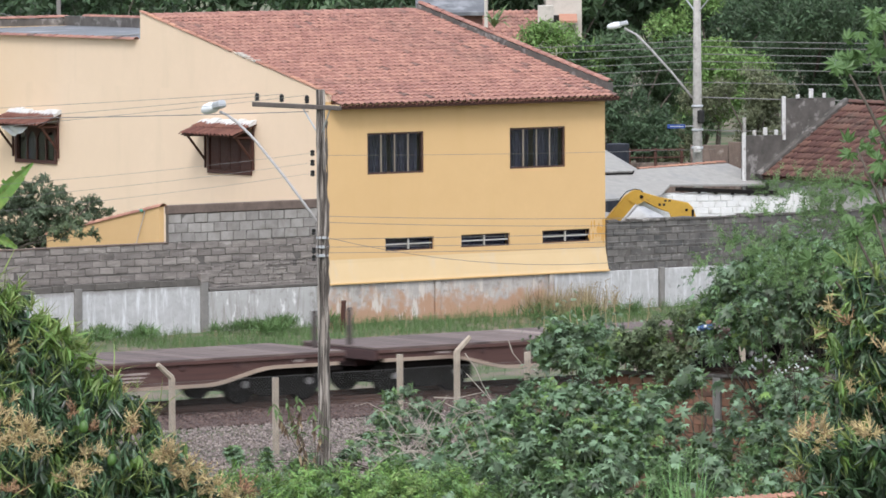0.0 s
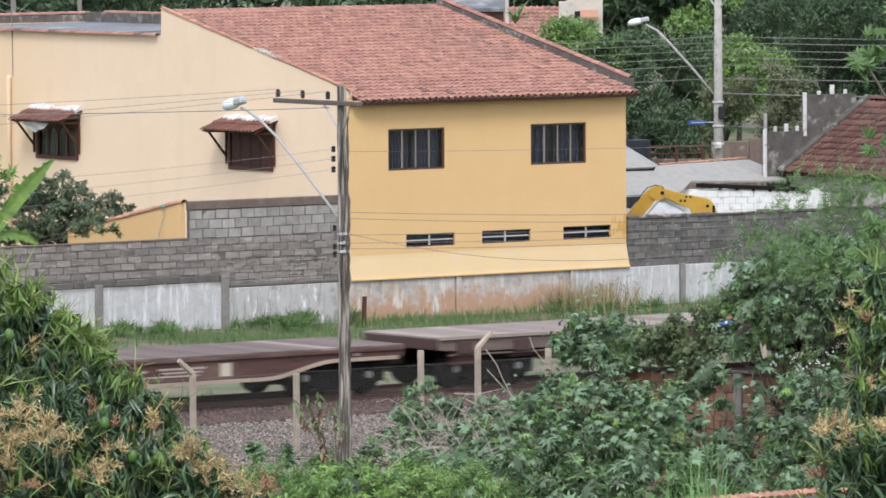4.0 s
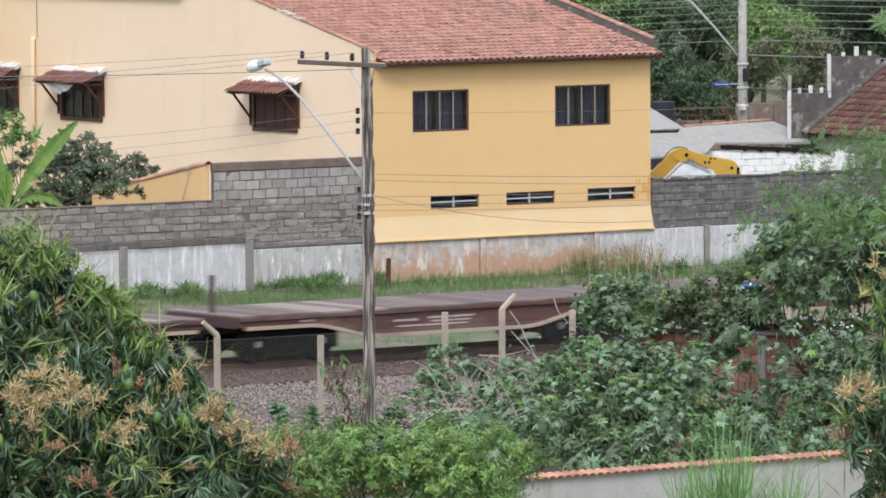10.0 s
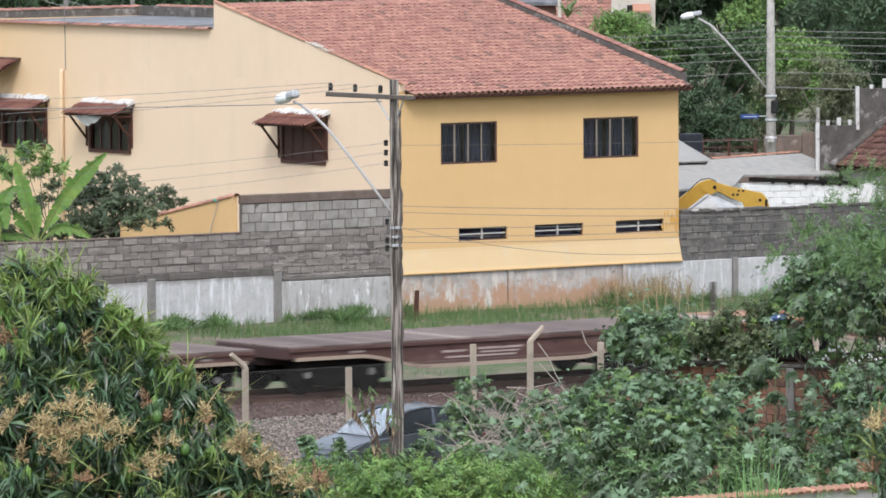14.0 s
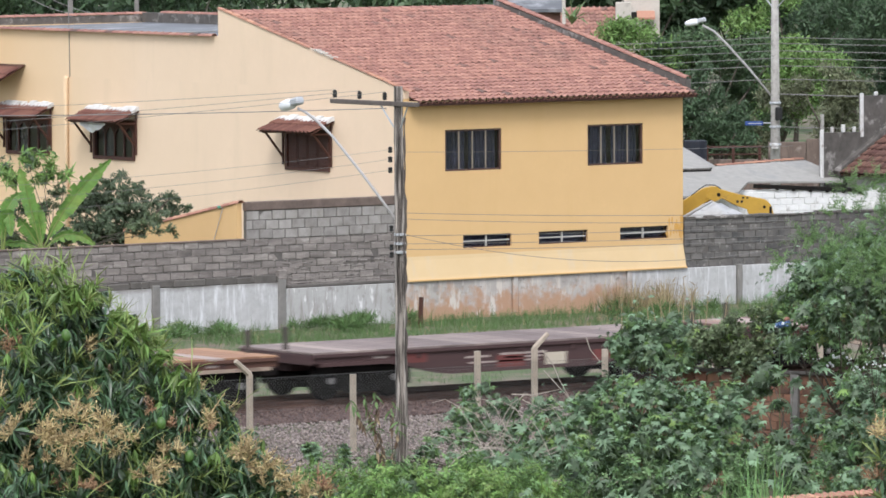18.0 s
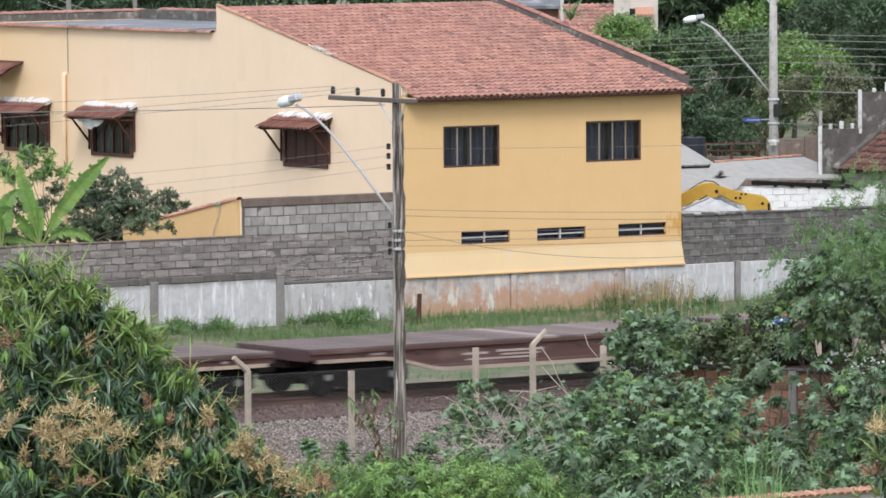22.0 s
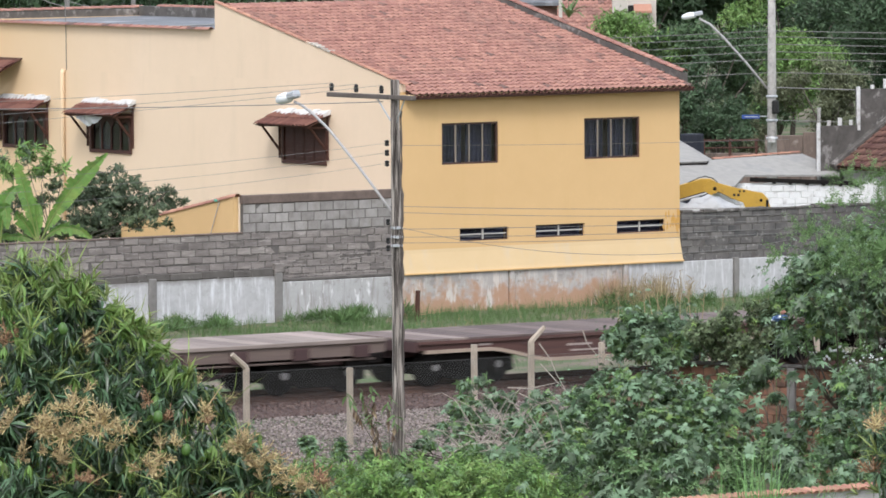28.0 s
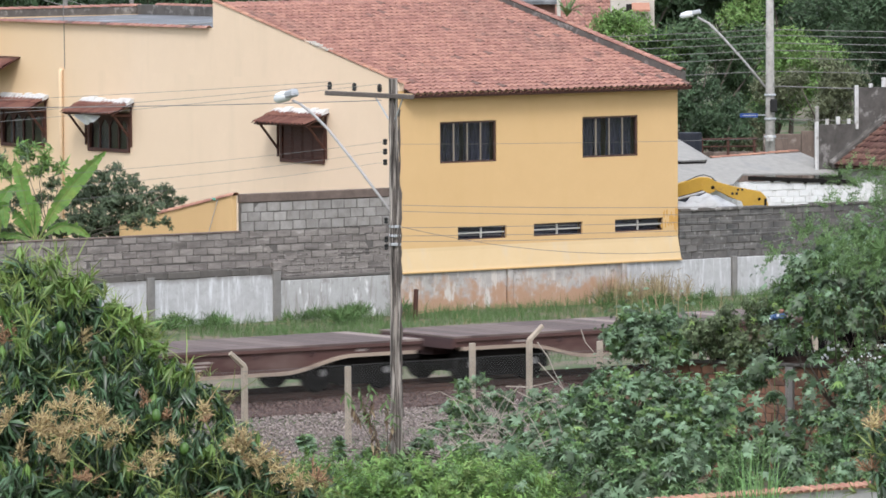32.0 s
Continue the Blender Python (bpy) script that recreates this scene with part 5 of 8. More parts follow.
# time at which each wagon's leading end passes the pole line, its look, and its stakes (f front, r rear, s second front; capitals: tall ones)
TRAIN = [(-2, "brown", ""), (-0.94, "brown", "R"), (0.06, "brown", "FR"), (1.07, "brown", "F"), (2.12, "brown", ""), (3.137, "brown", ""),
         (4.15, "pale", "R"), (5.36, "brown", "Fr"), (6.36, "brown", ""), (7.43, "pale", ""), (8.64, "brown", ""), (9.665, "brown", "F"),
         (10.656, "brown", "fr"), (11.678, "brown", "fR"), (12.708, "brown", "F"), (13.71, "brown", ""), (14.72, "rust", "F"), (15.72, "rust", "R"),
         (16.711, "rust", "FrS"), (17.752, "dark", "fr"), (18.74, "red", "f"), (19.714, "brown", ""), (20.738, "brown", ""), (21.75, "brown", ""),
         (22.771, "brown", ""), (23.8, "brown", ""), (24.83, "dark", ""), (25.78, "brown", ""), (26.77, "pale", ""), (27.986, "brown", ""),
         (29.01, "brown", ""), (30.022, "brown", ""), (31.04, "brown", ""), (32.07, "brown", ""), (33.08, "brown", "")]
X_POLE_LINE = -17.05
MOVING = []


def train():
    made = {}
    ends = [t for t, _, _ in TRAIN[1:]] + [TRAIN[-1][0] + 1.0]
    for (t, kind, stakes), t1 in zip(TRAIN, ends):
        length = round((t1 - t) * V_TRAIN, 1) - 0.02
        special = {5.36: [("p", 8.9, 9.4, -0.6, -0.15)], 10.656: [("p", 9.6, 10.1, -0.6, -0.2)],
                   17.752: [("r", 2.6, 3.2, -0.36, -0.15), ("r", 5.2, 6.0, -0.6, -0.3), ("p", 6.6, 7.2, -0.6, -0.3), ("r", 8.0, 8.6, -0.55, -0.3)],
                   18.74: [("p", 4.2, 5.2, -0.5, -0.2), ("r", 5.4, 6.6, -0.6, -0.2), ("p", 9.0, 9.6, -0.5, -0.2)],
                   24.83: [("r", 5.6, 6.8, -0.6, -0.2), ("p", 8.4, 9.0, -0.5, -0.2)], 16.711: [("p", 3.0, 3.7, -0.5, -0.3)],
                   29.01: [("p", 5.2, 5.7, -0.65, -0.2)], 3.137: [("p", 7.0, 7.3, -0.5, -0.2)]}.get(t, [])
        key = (kind, stakes, length, t if special else 0)
        if key in made:
            w = copy_thing(made[key], Matrix())
        else:
            w = made[key] = wagon(kind, length, stakes, (STD if kind != "pale" else STD[:1]) + special)
            w["label"] = LABELS[kind]
        MOVING.append((w, t))


train()


def car():
    c = thing("car", None, "dark blue-grey hatchback car driving along the dirt road", "car")
    paint = mat("car_blue_grey", (0.12, 0.135, 0.16), (0.105, 0.12, 0.142), 2, 0.28, metal=0.65, spec=0.6)
    glass_m = mat("car_glass", (0.03, 0.035, 0.04), (0.025, 0.03, 0.035), 2, 0.06, spec=0.8)
    # pale, nearly metallic base stands in for sky reflected in the glass
    pale = mat("car_windscreen", (0.72, 0.76, 0.79), (0.68, 0.72, 0.75), 2, 0.06, metal=0.85, spec=0.9)
    # lighter than the body paint: sky sheen is put into the roof colour
    roof_sheen = mat("car_roof_sky_sheen", (0.30, 0.34, 0.37), (0.27, 0.31, 0.34), 2, 0.25, metal=0.6, spec=0.7)
    prof = [(0.0, 0.34), (-0.01, 0.52), (0.05, 0.63), (0.22, 0.72), (0.55, 0.82), (0.95, 0.91), (2.0, 0.95), (3.3, 0.95), (3.50, 0.88), (3.56, 0.70), (3.55, 0.36), (3.3, 0.22), (0.3, 0.22)]
    bm = prism(prof, -0.78, 0.78)
    bmesh.ops.bevel(bm, geom=list(bm.edges), offset=0.06, segments=3, affect="EDGES")
    part("body", bm, paint, c)
    line = [(0.88, 0.91), (1.15, 1.10), (1.45, 1.28), (1.75, 1.38), (2.2, 1.43), (2.7, 1.42), (3.05, 1.36), (3.32, 1.16), (3.46, 0.92)]

    def half(z):
        return 0.74 - (z - 0.91) * 0.34

    def strip(a, b, lift=0.0):
        bm = bmesh.new()
        rows = [[bm.verts.new((x, y * half(z), z + lift)) for y in (-1, -0.5, 0, 0.5, 1)] for x, z in line[a:b + 1]]
        for r0, r1 in zip(rows, rows[1:]):
            for q in range(4):
                bm.faces.new((r0[q], r0[q + 1], r1[q + 1], r1[q]))
        bmesh.ops.solidify(bm, geom=bm.faces[:], thickness=0.03)
        return bm
    part("windscreen", strip(0, 3), pale, c, "glossy windscreen, its pale tone standing in for reflected sky", True)
    part("roof", strip(3, 6), roof_sheen, c, "glossy roof, its lighter tone standing in for reflected sky", True)
    part("rear_window", strip(6, 8), glass_m, c, smooth=True)
    for s in (-1, 1):
        bm = bmesh.new()
        v = [bm.verts.new((x, s * (half(z) - 0.015), z)) for x, z in line]
        bm.faces.new(v)
        bmesh.ops.solidify(bm, geom=bm.faces[:], thickness=0.02)
        part("side_window", bm, glass_m, c, "dark tinted side glass")
        for a, b in zip(line[1:4] + line[5:7], line[2:5] + line[6:8]):
            part("pillar", tube([(a[0], s * half(a[1]), a[1]), (b[0], s * half(b[1]), b[1])], 0.035, 6), paint, c)
        part("pillar", tube([(2.3, s * half(0.93), 0.93), (2.32, s * half(1.4), 1.40)], 0.04, 6), paint, c)
    for y0 in (-1, 1):
        part("mirror", box(1.25, 1.38, y0 * 0.82 - 0.09, y0 * 0.85 + 0.09, 0.98, 1.1, 0.03), paint, c)
        part("headlight", box(0.0, 0.2, y0 * 0.56 - 0.16, y0 * 0.56 + 0.16, 0.56, 0.67, 0.03), M_LAMP, c)
        part("tail_light", box(3.46, 3.575, y0 * 0.66 - 0.1, y0 * 0.66 + 0.1, 0.66, 0.86, 0.02), M_PATCHRED, c)
    wheels = []
    for x in (0.62, 2.95):
        for y in (-0.71, 0.71):
            w = new("wheel")
            w.parent = c
            w.location = (x, y, 0.30)
            part("tyre", lathe([(0.18, -0.09), (0.28, -0.09), (0.30, -0.05), (0.30, 0.05), (0.28, 0.09), (0.18, 0.09)], 20, "y"), M_BLACK, w)
            part("rim", lathe([(0.04, -0.095), (0.17, -0.085), (0.18, 0.08), (0.05, 0.09)], 10, "y"), M_STEEL, w)
            wheels.append(w)
    return c, wheels


CAR, CAR_WHEELS = car()

# ---------------------------------------------------------------- plants: crown masses (centre, radii)
MANGO_L = [
    ((-68.70, -93.28, 6.03), (0.45, 0.45, 0.43)),
    ((-69.83, -90.09, 7.85), (0.73, 0.73, 0.70)),
    ((-70.22, -89.80, 8.04), (0.55, 0.55, 0.52)),
    ((-70.58, -90.59, 7.22), (1.30, 1.30, 1.24)),
    ((-69.92, -90.68, 7.49), (0.97, 0.97, 0.92)),
    ((-69.86, -91.13, 7.03), (1.18, 1.18, 1.12)),
    ((-69.59, -91.97, 6.65), (0.99, 0.99, 0.94)),
    ((-69.42, -92.74, 6.21), (0.81, 0.81, 0.77)),
    ((-70.68, -91.84, 6.04), (1.49, 1.49, 1.42)),
    ((-68.95, -93.11, 5.85), (0.66, 0.66, 0.62)),
    ((-68.93, -91.80, 7.03), (0.42, 0.42, 0.40)),
    ((-70.46, -92.95, 5.84), (0.89, 0.89, 0.84)),
    ((-69.69, -93.80, 5.56), (0.71, 0.71, 0.67)),
    ((-68.83, -93.38, 6.31), (0.36, 0.36, 0.34)),
    ((-68.48, -93.66, 6.04), (0.33, 0.33, 0.31)),
]
MANGO_R = [
    ((-64.99, -100.79, 7.84), (0.90, 0.90, 0.86)),
    ((-65.05, -100.70, 8.52), (0.59, 0.59, 0.56)),
    ((-65.25, -100.67, 7.00), (0.96, 0.96, 0.91)),
    ((-65.44, -100.58, 6.38), (0.85, 0.85, 0.80)),
    ((-65.68, -100.57, 8.16), (0.27, 0.27, 0.26)),
    ((-65.72, -100.58, 7.60), (0.28, 0.28, 0.27)),
    ((-65.78, -100.58, 7.04), (0.29, 0.29, 0.28)),
    ((-65.63, -100.58, 8.67), (0.24, 0.24, 0.22)),
]
CASTOR_BACK = [
    ((-24.20, -42.28, 2.56), (0.39, 0.39, 0.37)),
    ((-23.69, -42.66, 2.52), (0.34, 0.34, 0.33)),
    ((-24.21, -41.64, 2.79), (0.48, 0.48, 0.46)),
    ((-23.70, -42.01, 2.81), (0.53, 0.53, 0.50)),
    ((-23.19, -42.38, 2.75), (0.44, 0.44, 0.41)),
    ((-24.16, -41.65, 3.17), (0.23, 0.23, 0.22)),
    ((-23.30, -41.78, 3.16), (0.25, 0.25, 0.24)),
]
CASTOR_TALL = [
    ((-22.17, -44.32, 3.36), (0.59, 0.59, 0.56)),
    ((-21.78, -44.56, 3.90), (0.66, 0.66, 0.63)),
    ((-21.88, -45.75, 3.65), (0.62, 0.62, 0.59)),
    ((-21.32, -46.14, 3.76), (0.68, 0.68, 0.64)),
    ((-20.61, -46.69, 3.41), (1.02, 1.02, 0.97)),
    ((-22.17, -45.57, 3.26), (0.47, 0.47, 0.45)),
    ((-22.20, -44.34, 2.77), (0.27, 0.27, 0.26)),
    ((-21.44, -46.10, 3.19), (0.34, 0.34, 0.32)),
    ((-22.40, -46.01, 4.62), (0.47, 0.47, 0.45)),
    ((-21.81, -46.43, 4.78), (0.50, 0.50, 0.47)),
    ((-21.50, -47.30, 4.64), (0.62, 0.62, 0.59)),
    ((-20.92, -47.73, 4.64), (0.56, 0.56, 0.53)),
    ((-22.37, -46.68, 4.31), (0.43, 0.43, 0.40)),
    ((-21.79, -47.12, 4.14), (0.49, 0.49, 0.47)),
    ((-21.32, -48.11, 3.89), (0.67, 0.67, 0.64)),
]
CASTOR_MID = [
    ((-28.41, -46.11, 1.54), (0.75, 0.75, 0.71)),
    ((-27.47, -46.15, 1.91), (0.68, 0.68, 0.65)),
    ((-26.53, -46.21, 1.92), (0.64, 0.64, 0.61)),
    ((-26.72, -47.33, 1.66), (0.61, 0.61, 0.58)),
    ((-27.74, -47.23, 1.38), (0.63, 0.63, 0.60)),
    ((-26.99, -44.63, 2.01), (0.47, 0.47, 0.44)),
    ((-28.43, -44.87, 1.32), (0.55, 0.55, 0.52)),
    ((-28.59, -47.25, 1.18), (0.63, 0.63, 0.60)),
    ((-27.45, -44.31, 1.79), (0.38, 0.38, 0.36)),
    ((-25.10, -46.00, 2.11), (0.31, 0.31, 0.30)),
    ((-26.86, -47.87, 1.24), (0.46, 0.46, 0.44)),
    ((-27.71, -47.89, 1.07), (0.60, 0.60, 0.57)),
    ((-29.30, -46.74, 1.08), (0.54, 0.54, 0.52)),
    ((-28.80, -44.63, 1.02), (0.44, 0.44, 0.42)),
]
CASTOR_FRONT = [
    ((-23.16, -46.14, 3.64), (0.29, 0.29, 0.28)),
    ((-23.07, -46.83, 3.62), (0.34, 0.34, 0.32)),
    ((-22.95, -47.56, 3.43), (0.27, 0.27, 0.25)),
    ((-23.27, -46.09, 3.09), (0.18, 0.18, 0.17)),
    ((-23.53, -45.91, 2.92), (0.18, 0.18, 0.17)),
]
CASTOR_RIGHT = [
    ((-24.05, -49.22, 2.32), (0.26, 0.26, 0.25)),
    ((-24.50, -48.89, 2.32), (0.26, 0.26, 0.25)),
    ((-23.96, -49.28, 2.32), (0.35, 0.35, 0.33)),
    ((-24.30, -49.05, 2.15), (0.35, 0.35, 0.33)),
    ((-24.59, -50.09, 1.90), (0.46, 0.46, 0.43)),
    ((-25.00, -49.21, 1.53), (0.42, 0.42, 0.39)),
    ((-25.39, -50.80, 1.30), (0.52, 0.52, 0.49)),
    ((-24.72, -51.26, 1.57), (0.86, 0.86, 0.82)),
    ((-25.03, -48.55, 1.76), (0.22, 0.22, 0.21)),
    ((-26.01, -50.36, 1.15), (0.43, 0.43, 0.41)),
]
CASTOR_LEFT = [
    ((-28.43, -41.73, 1.92), (0.22, 0.22, 0.22)),
    ((-28.17, -41.91, 2.06), (0.25, 0.25, 0.25)),
    ((-28.77, -41.77, 1.52), (0.24, 0.24, 0.24)),
    ((-29.10, -41.93, 1.16), (0.22, 0.22, 0.22)),
    ((-28.35, -42.06, 1.66), (0.26, 0.26, 0.26)),
    ((-29.72, -42.11, 0.89), (0.30, 0.30, 0.30)),
    ((-30.13, -41.83, 0.76), (0.30, 0.30, 0.30)),
    ((-30.58, -41.50, 0.73), (0.28, 0.28, 0.28)),
    ((-31.07, -41.13, 0.84), (0.25, 0.25, 0.25)),
    ((-31.57, -40.77, 0.91), (0.25, 0.25, 0.25)),
    ((-28.12, -42.60, 1.65), (0.43, 0.43, 0.40)),
    ((-29.10, -43.17, 1.10), (0.47, 0.47, 0.44)),
    ((-28.29, -43.75, 1.13), (0.58, 0.58, 0.55)),
    ((-27.45, -43.09, 1.60), (0.45, 0.45, 0.43)),
    ((-30.43, -44.69, 0.91), (0.46, 0.46, 0.44)),
    ((-29.81, -45.14, 0.87), (0.50, 0.50, 0.48)),
]
WEEDS = [
    ((-33.77, -52.13, 1.37), (0.67, 0.67, 0.64)),
    ((-33.54, -53.54, 1.30), (0.67, 0.67, 0.63)),
    ((-32.63, -54.20, 1.35), (0.67, 0.67, 0.63)),
    ((-31.10, -54.08, 1.05), (0.62, 0.62, 0.59)),
    ((-29.63, -53.91, 1.01), (0.62, 0.62, 0.59)),
    ((-28.88, -54.46, 0.95), (0.62, 0.62, 0.59)),
    ((-28.12, -55.01, 0.89), (0.62, 0.62, 0.59)),
    ((-35.12, -52.39, 1.37), (0.61, 0.61, 0.58)),
    ((-28.87, -51.96, 1.35), (0.42, 0.42, 0.40)),
]
FEATHER = [
    ((-28.05, -53.43, 6.55), (0.25, 0.25, 0.24)),
    ((-28.30, -53.27, 6.23), (0.26, 0.26, 0.25)),
    ((-28.79, -52.96, 5.54), (0.27, 0.27, 0.26)),
    ((-29.15, -52.74, 5.09), (0.19, 0.19, 0.18)),
    ((-28.46, -53.22, 5.38), (0.29, 0.29, 0.28)),
    ((-27.59, -53.76, 6.58), (0.34, 0.34, 0.32)),
    ((-27.55, -53.84, 5.89), (0.38, 0.38, 0.36)),
    ((-27.99, -53.55, 5.53), (0.34, 0.34, 0.32)),
    ((-28.35, -53.33, 4.85), (0.31, 0.31, 0.30)),
    ((-27.11, -54.13, 6.31), (0.52, 0.52, 0.50)),
    ((-26.97, -54.29, 5.47), (0.63, 0.63, 0.60)),
    ((-27.80, -53.73, 4.95), (0.42, 0.42, 0.40)),
]
BRIGHT = [
    ((-46.60, -62.56, 2.31), (0.63, 0.63, 0.60)),
    ((-45.94, -63.04, 2.26), (0.63, 0.63, 0.60)),
    ((-45.28, -63.52, 2.34), (0.63, 0.63, 0.60)),
    ((-44.62, -64.00, 2.30), (0.63, 0.63, 0.60)),
    ((-44.05, -64.43, 2.07), (0.54, 0.54, 0.51)),
    ((-45.04, -63.66, 2.56), (0.36, 0.36, 0.34)),
    ((-47.12, -62.20, 2.09), (0.54, 0.54, 0.51)),
    ((-46.23, -61.57, 2.44), (0.32, 0.32, 0.30)),
    ((-44.97, -62.47, 2.61), (0.27, 0.27, 0.26)),
    ((-43.87, -63.28, 2.56), (0.27, 0.27, 0.26)),
    ((-45.82, -61.82, 2.58), (0.35, 0.35, 0.33)),
    ((-45.42, -62.12, 2.52), (0.29, 0.29, 0.28)),
    ((-44.06, -63.12, 2.66), (0.31, 0.31, 0.29)),
    ((-43.48, -63.56, 2.48), (0.36, 0.36, 0.35)),
    ((-43.01, -63.92, 2.43), (0.38, 0.38, 0.36)),
    ((-46.71, -61.18, 2.52), (0.41, 0.41, 0.39)),
]
CITRUS = [
    ((-5.06, 6.40, 3.38), (0.65, 0.65, 0.62)),
    ((-5.57, 6.76, 3.15), (0.59, 0.59, 0.56)),
    ((-4.65, 6.06, 2.76), (0.65, 0.65, 0.62)),
    ((-4.07, 5.66, 3.06), (0.40, 0.40, 0.38)),
    ((-5.28, 6.50, 2.61), (0.77, 0.77, 0.74)),
    ((-5.96, 7.02, 2.84), (0.50, 0.50, 0.47)),
    ((-4.29, 5.77, 2.45), (0.46, 0.46, 0.44)),
    ((-4.15, 5.12, 3.32), (0.22, 0.22, 0.21)),
    ((-3.92, 4.92, 2.93), (0.19, 0.19, 0.18)),
    ((-5.86, 6.90, 2.30), (0.65, 0.65, 0.62)),
    ((-4.80, 6.12, 2.19), (0.65, 0.65, 0.62)),
    ((-5.36, 6.53, 2.15), (0.70, 0.70, 0.66)),
    ((-4.31, 5.17, 2.55), (0.43, 0.43, 0.41)),
]
CASSAVA = [
    ((-8.64, 5.37, 4.36), (0.40, 0.40, 0.38)),
    ((-8.15, 5.02, 4.48), (0.30, 0.30, 0.29)),
    ((-9.08, 5.68, 4.14), (0.40, 0.40, 0.38)),
    ((-8.35, 5.13, 3.91), (0.34, 0.34, 0.32)),
    ((-7.85, 4.78, 4.06), (0.24, 0.24, 0.23)),
]
CASTOR_WALL = [
    ((-24.56, -46.13, 2.22), (0.27, 0.27, 0.25)),
    ((-24.44, -46.45, 2.41), (0.20, 0.20, 0.19)),
    ((-25.38, -47.06, 1.63), (0.18, 0.18, 0.17)),
    ((-25.37, -47.72, 1.20), (0.31, 0.31, 0.29)),
    ((-26.19, -47.76, 1.03), (0.37, 0.37, 0.35)),
    ((-25.32, -48.39, 0.99), (0.33, 0.33, 0.31)),
    ((-25.74, -46.80, 1.66), (0.27, 0.27, 0.25)),
]
SHRUBS = [
    ((-7.35, 1.21, 2.80), (0.30, 0.30, 0.29)),
    ((-7.08, 0.76, 2.69), (0.20, 0.20, 0.19)),
    ((-7.42, 1.87, 2.65), (0.33, 0.33, 0.32)),
    ((-8.84, 5.41, 3.11), (0.43, 0.43, 0.41)),
    ((-9.17, 5.58, 2.18), (0.61, 0.61, 0.58)),
    ((-8.53, 5.11, 2.10), (0.58, 0.58, 0.55)),
    ((-7.91, 4.67, 2.17), (0.52, 0.52, 0.49)),
    ((-8.33, 5.04, 3.01), (0.37, 0.37, 0.35)),
    ((-8.07, 4.88, 3.54), (0.24, 0.24, 0.23)),
    ((-9.39, 5.78, 2.71), (0.46, 0.46, 0.43)),
]
MANGO_BLOOM = [
    ((-71.63, -93.12, 7.09), (0.26, 0.26, 0.24)),
    ((-71.27, -93.32, 7.06), (0.25, 0.25, 0.23)),
    ((-70.94, -93.44, 7.02), (0.21, 0.21, 0.20)),
    ((-70.46, -93.30, 6.88), (0.16, 0.16, 0.16)),
    ((-71.58, -92.83, 7.35), (0.20, 0.20, 0.19)),
    ((-69.89, -93.24, 6.69), (0.14, 0.14, 0.13)),
    ((-69.37, -93.73, 6.71), (0.18, 0.18, 0.17)),
    ((-70.19, -93.41, 6.43), (0.18, 0.18, 0.17)),
    ((-70.64, -92.77, 7.30), (0.11, 0.11, 0.10)),
    ((-69.40, -93.20, 6.99), (0.08, 0.08, 0.08)),
    ((-71.53, -93.40, 6.80), (0.15, 0.15, 0.14)),
    ((-69.21, -93.82, 6.65), (0.12, 0.12, 0.11)),
    ((-69.06, -93.94, 6.55), (0.12, 0.12, 0.11)),
    ((-68.86, -94.10, 6.38), (0.14, 0.14, 0.13)),
    ((-68.74, -94.20, 6.30), (0.11, 0.11, 0.10)),
]
MANGO_FLANK = [
    ((-69.63, -91.21, 8.09), (0.31, 0.31, 0.30)),
    ((-69.37, -91.42, 7.87), (0.29, 0.29, 0.28)),
    ((-69.28, -91.76, 7.55), (0.33, 0.33, 0.32)),
    ((-68.92, -92.04, 7.25), (0.25, 0.25, 0.24)),
    ((-68.69, -92.22, 7.06), (0.22, 0.22, 0.21)),
    ((-70.07, -90.88, 8.29), (0.30, 0.30, 0.29)),
    ((-68.54, -92.48, 6.65), (0.27, 0.27, 0.26)),
]
MANGO_FLUSH = [
    ((-69.66, -92.07, 7.98), (0.16, 0.16, 0.15)),
    ((-69.45, -92.24, 7.77), (0.17, 0.17, 0.16)),
    ((-69.31, -92.35, 7.52), (0.14, 0.14, 0.14)),
    ((-70.11, -91.72, 8.31), (0.16, 0.16, 0.15)),
    ((-70.16, -90.80, 8.52), (0.24, 0.24, 0.23)),
    ((-70.08, -91.36, 8.47), (0.23, 0.23, 0.22)),
    ((-69.84, -91.54, 8.38), (0.20, 0.20, 0.19)),
    ((-69.64, -91.82, 8.14), (0.16, 0.16, 0.15)),
    ((-69.54, -92.16, 7.95), (0.16, 0.16, 0.15)),
    ((-69.43, -92.38, 7.71), (0.14, 0.14, 0.14)),
    ((-69.34, -92.71, 7.46), (0.16, 0.16, 0.15)),
    ((-71.02, -91.93, 8.24), (0.24, 0.24, 0.23)),
    ((-71.06, -92.42, 7.85), (0.18, 0.18, 0.17)),
]
MANGO_FLUSH_R = [
    ((-66.36, -101.06, 8.28), (0.10, 0.10, 0.10)),
    ((-66.35, -101.10, 7.78), (0.09, 0.09, 0.08)),
    ((-66.36, -101.54, 8.47), (0.11, 0.11, 0.11)),
    ((-66.45, -101.77, 7.77), (0.10, 0.10, 0.09)),
    ((-66.39, -101.06, 8.00), (0.07, 0.07, 0.06)),
]
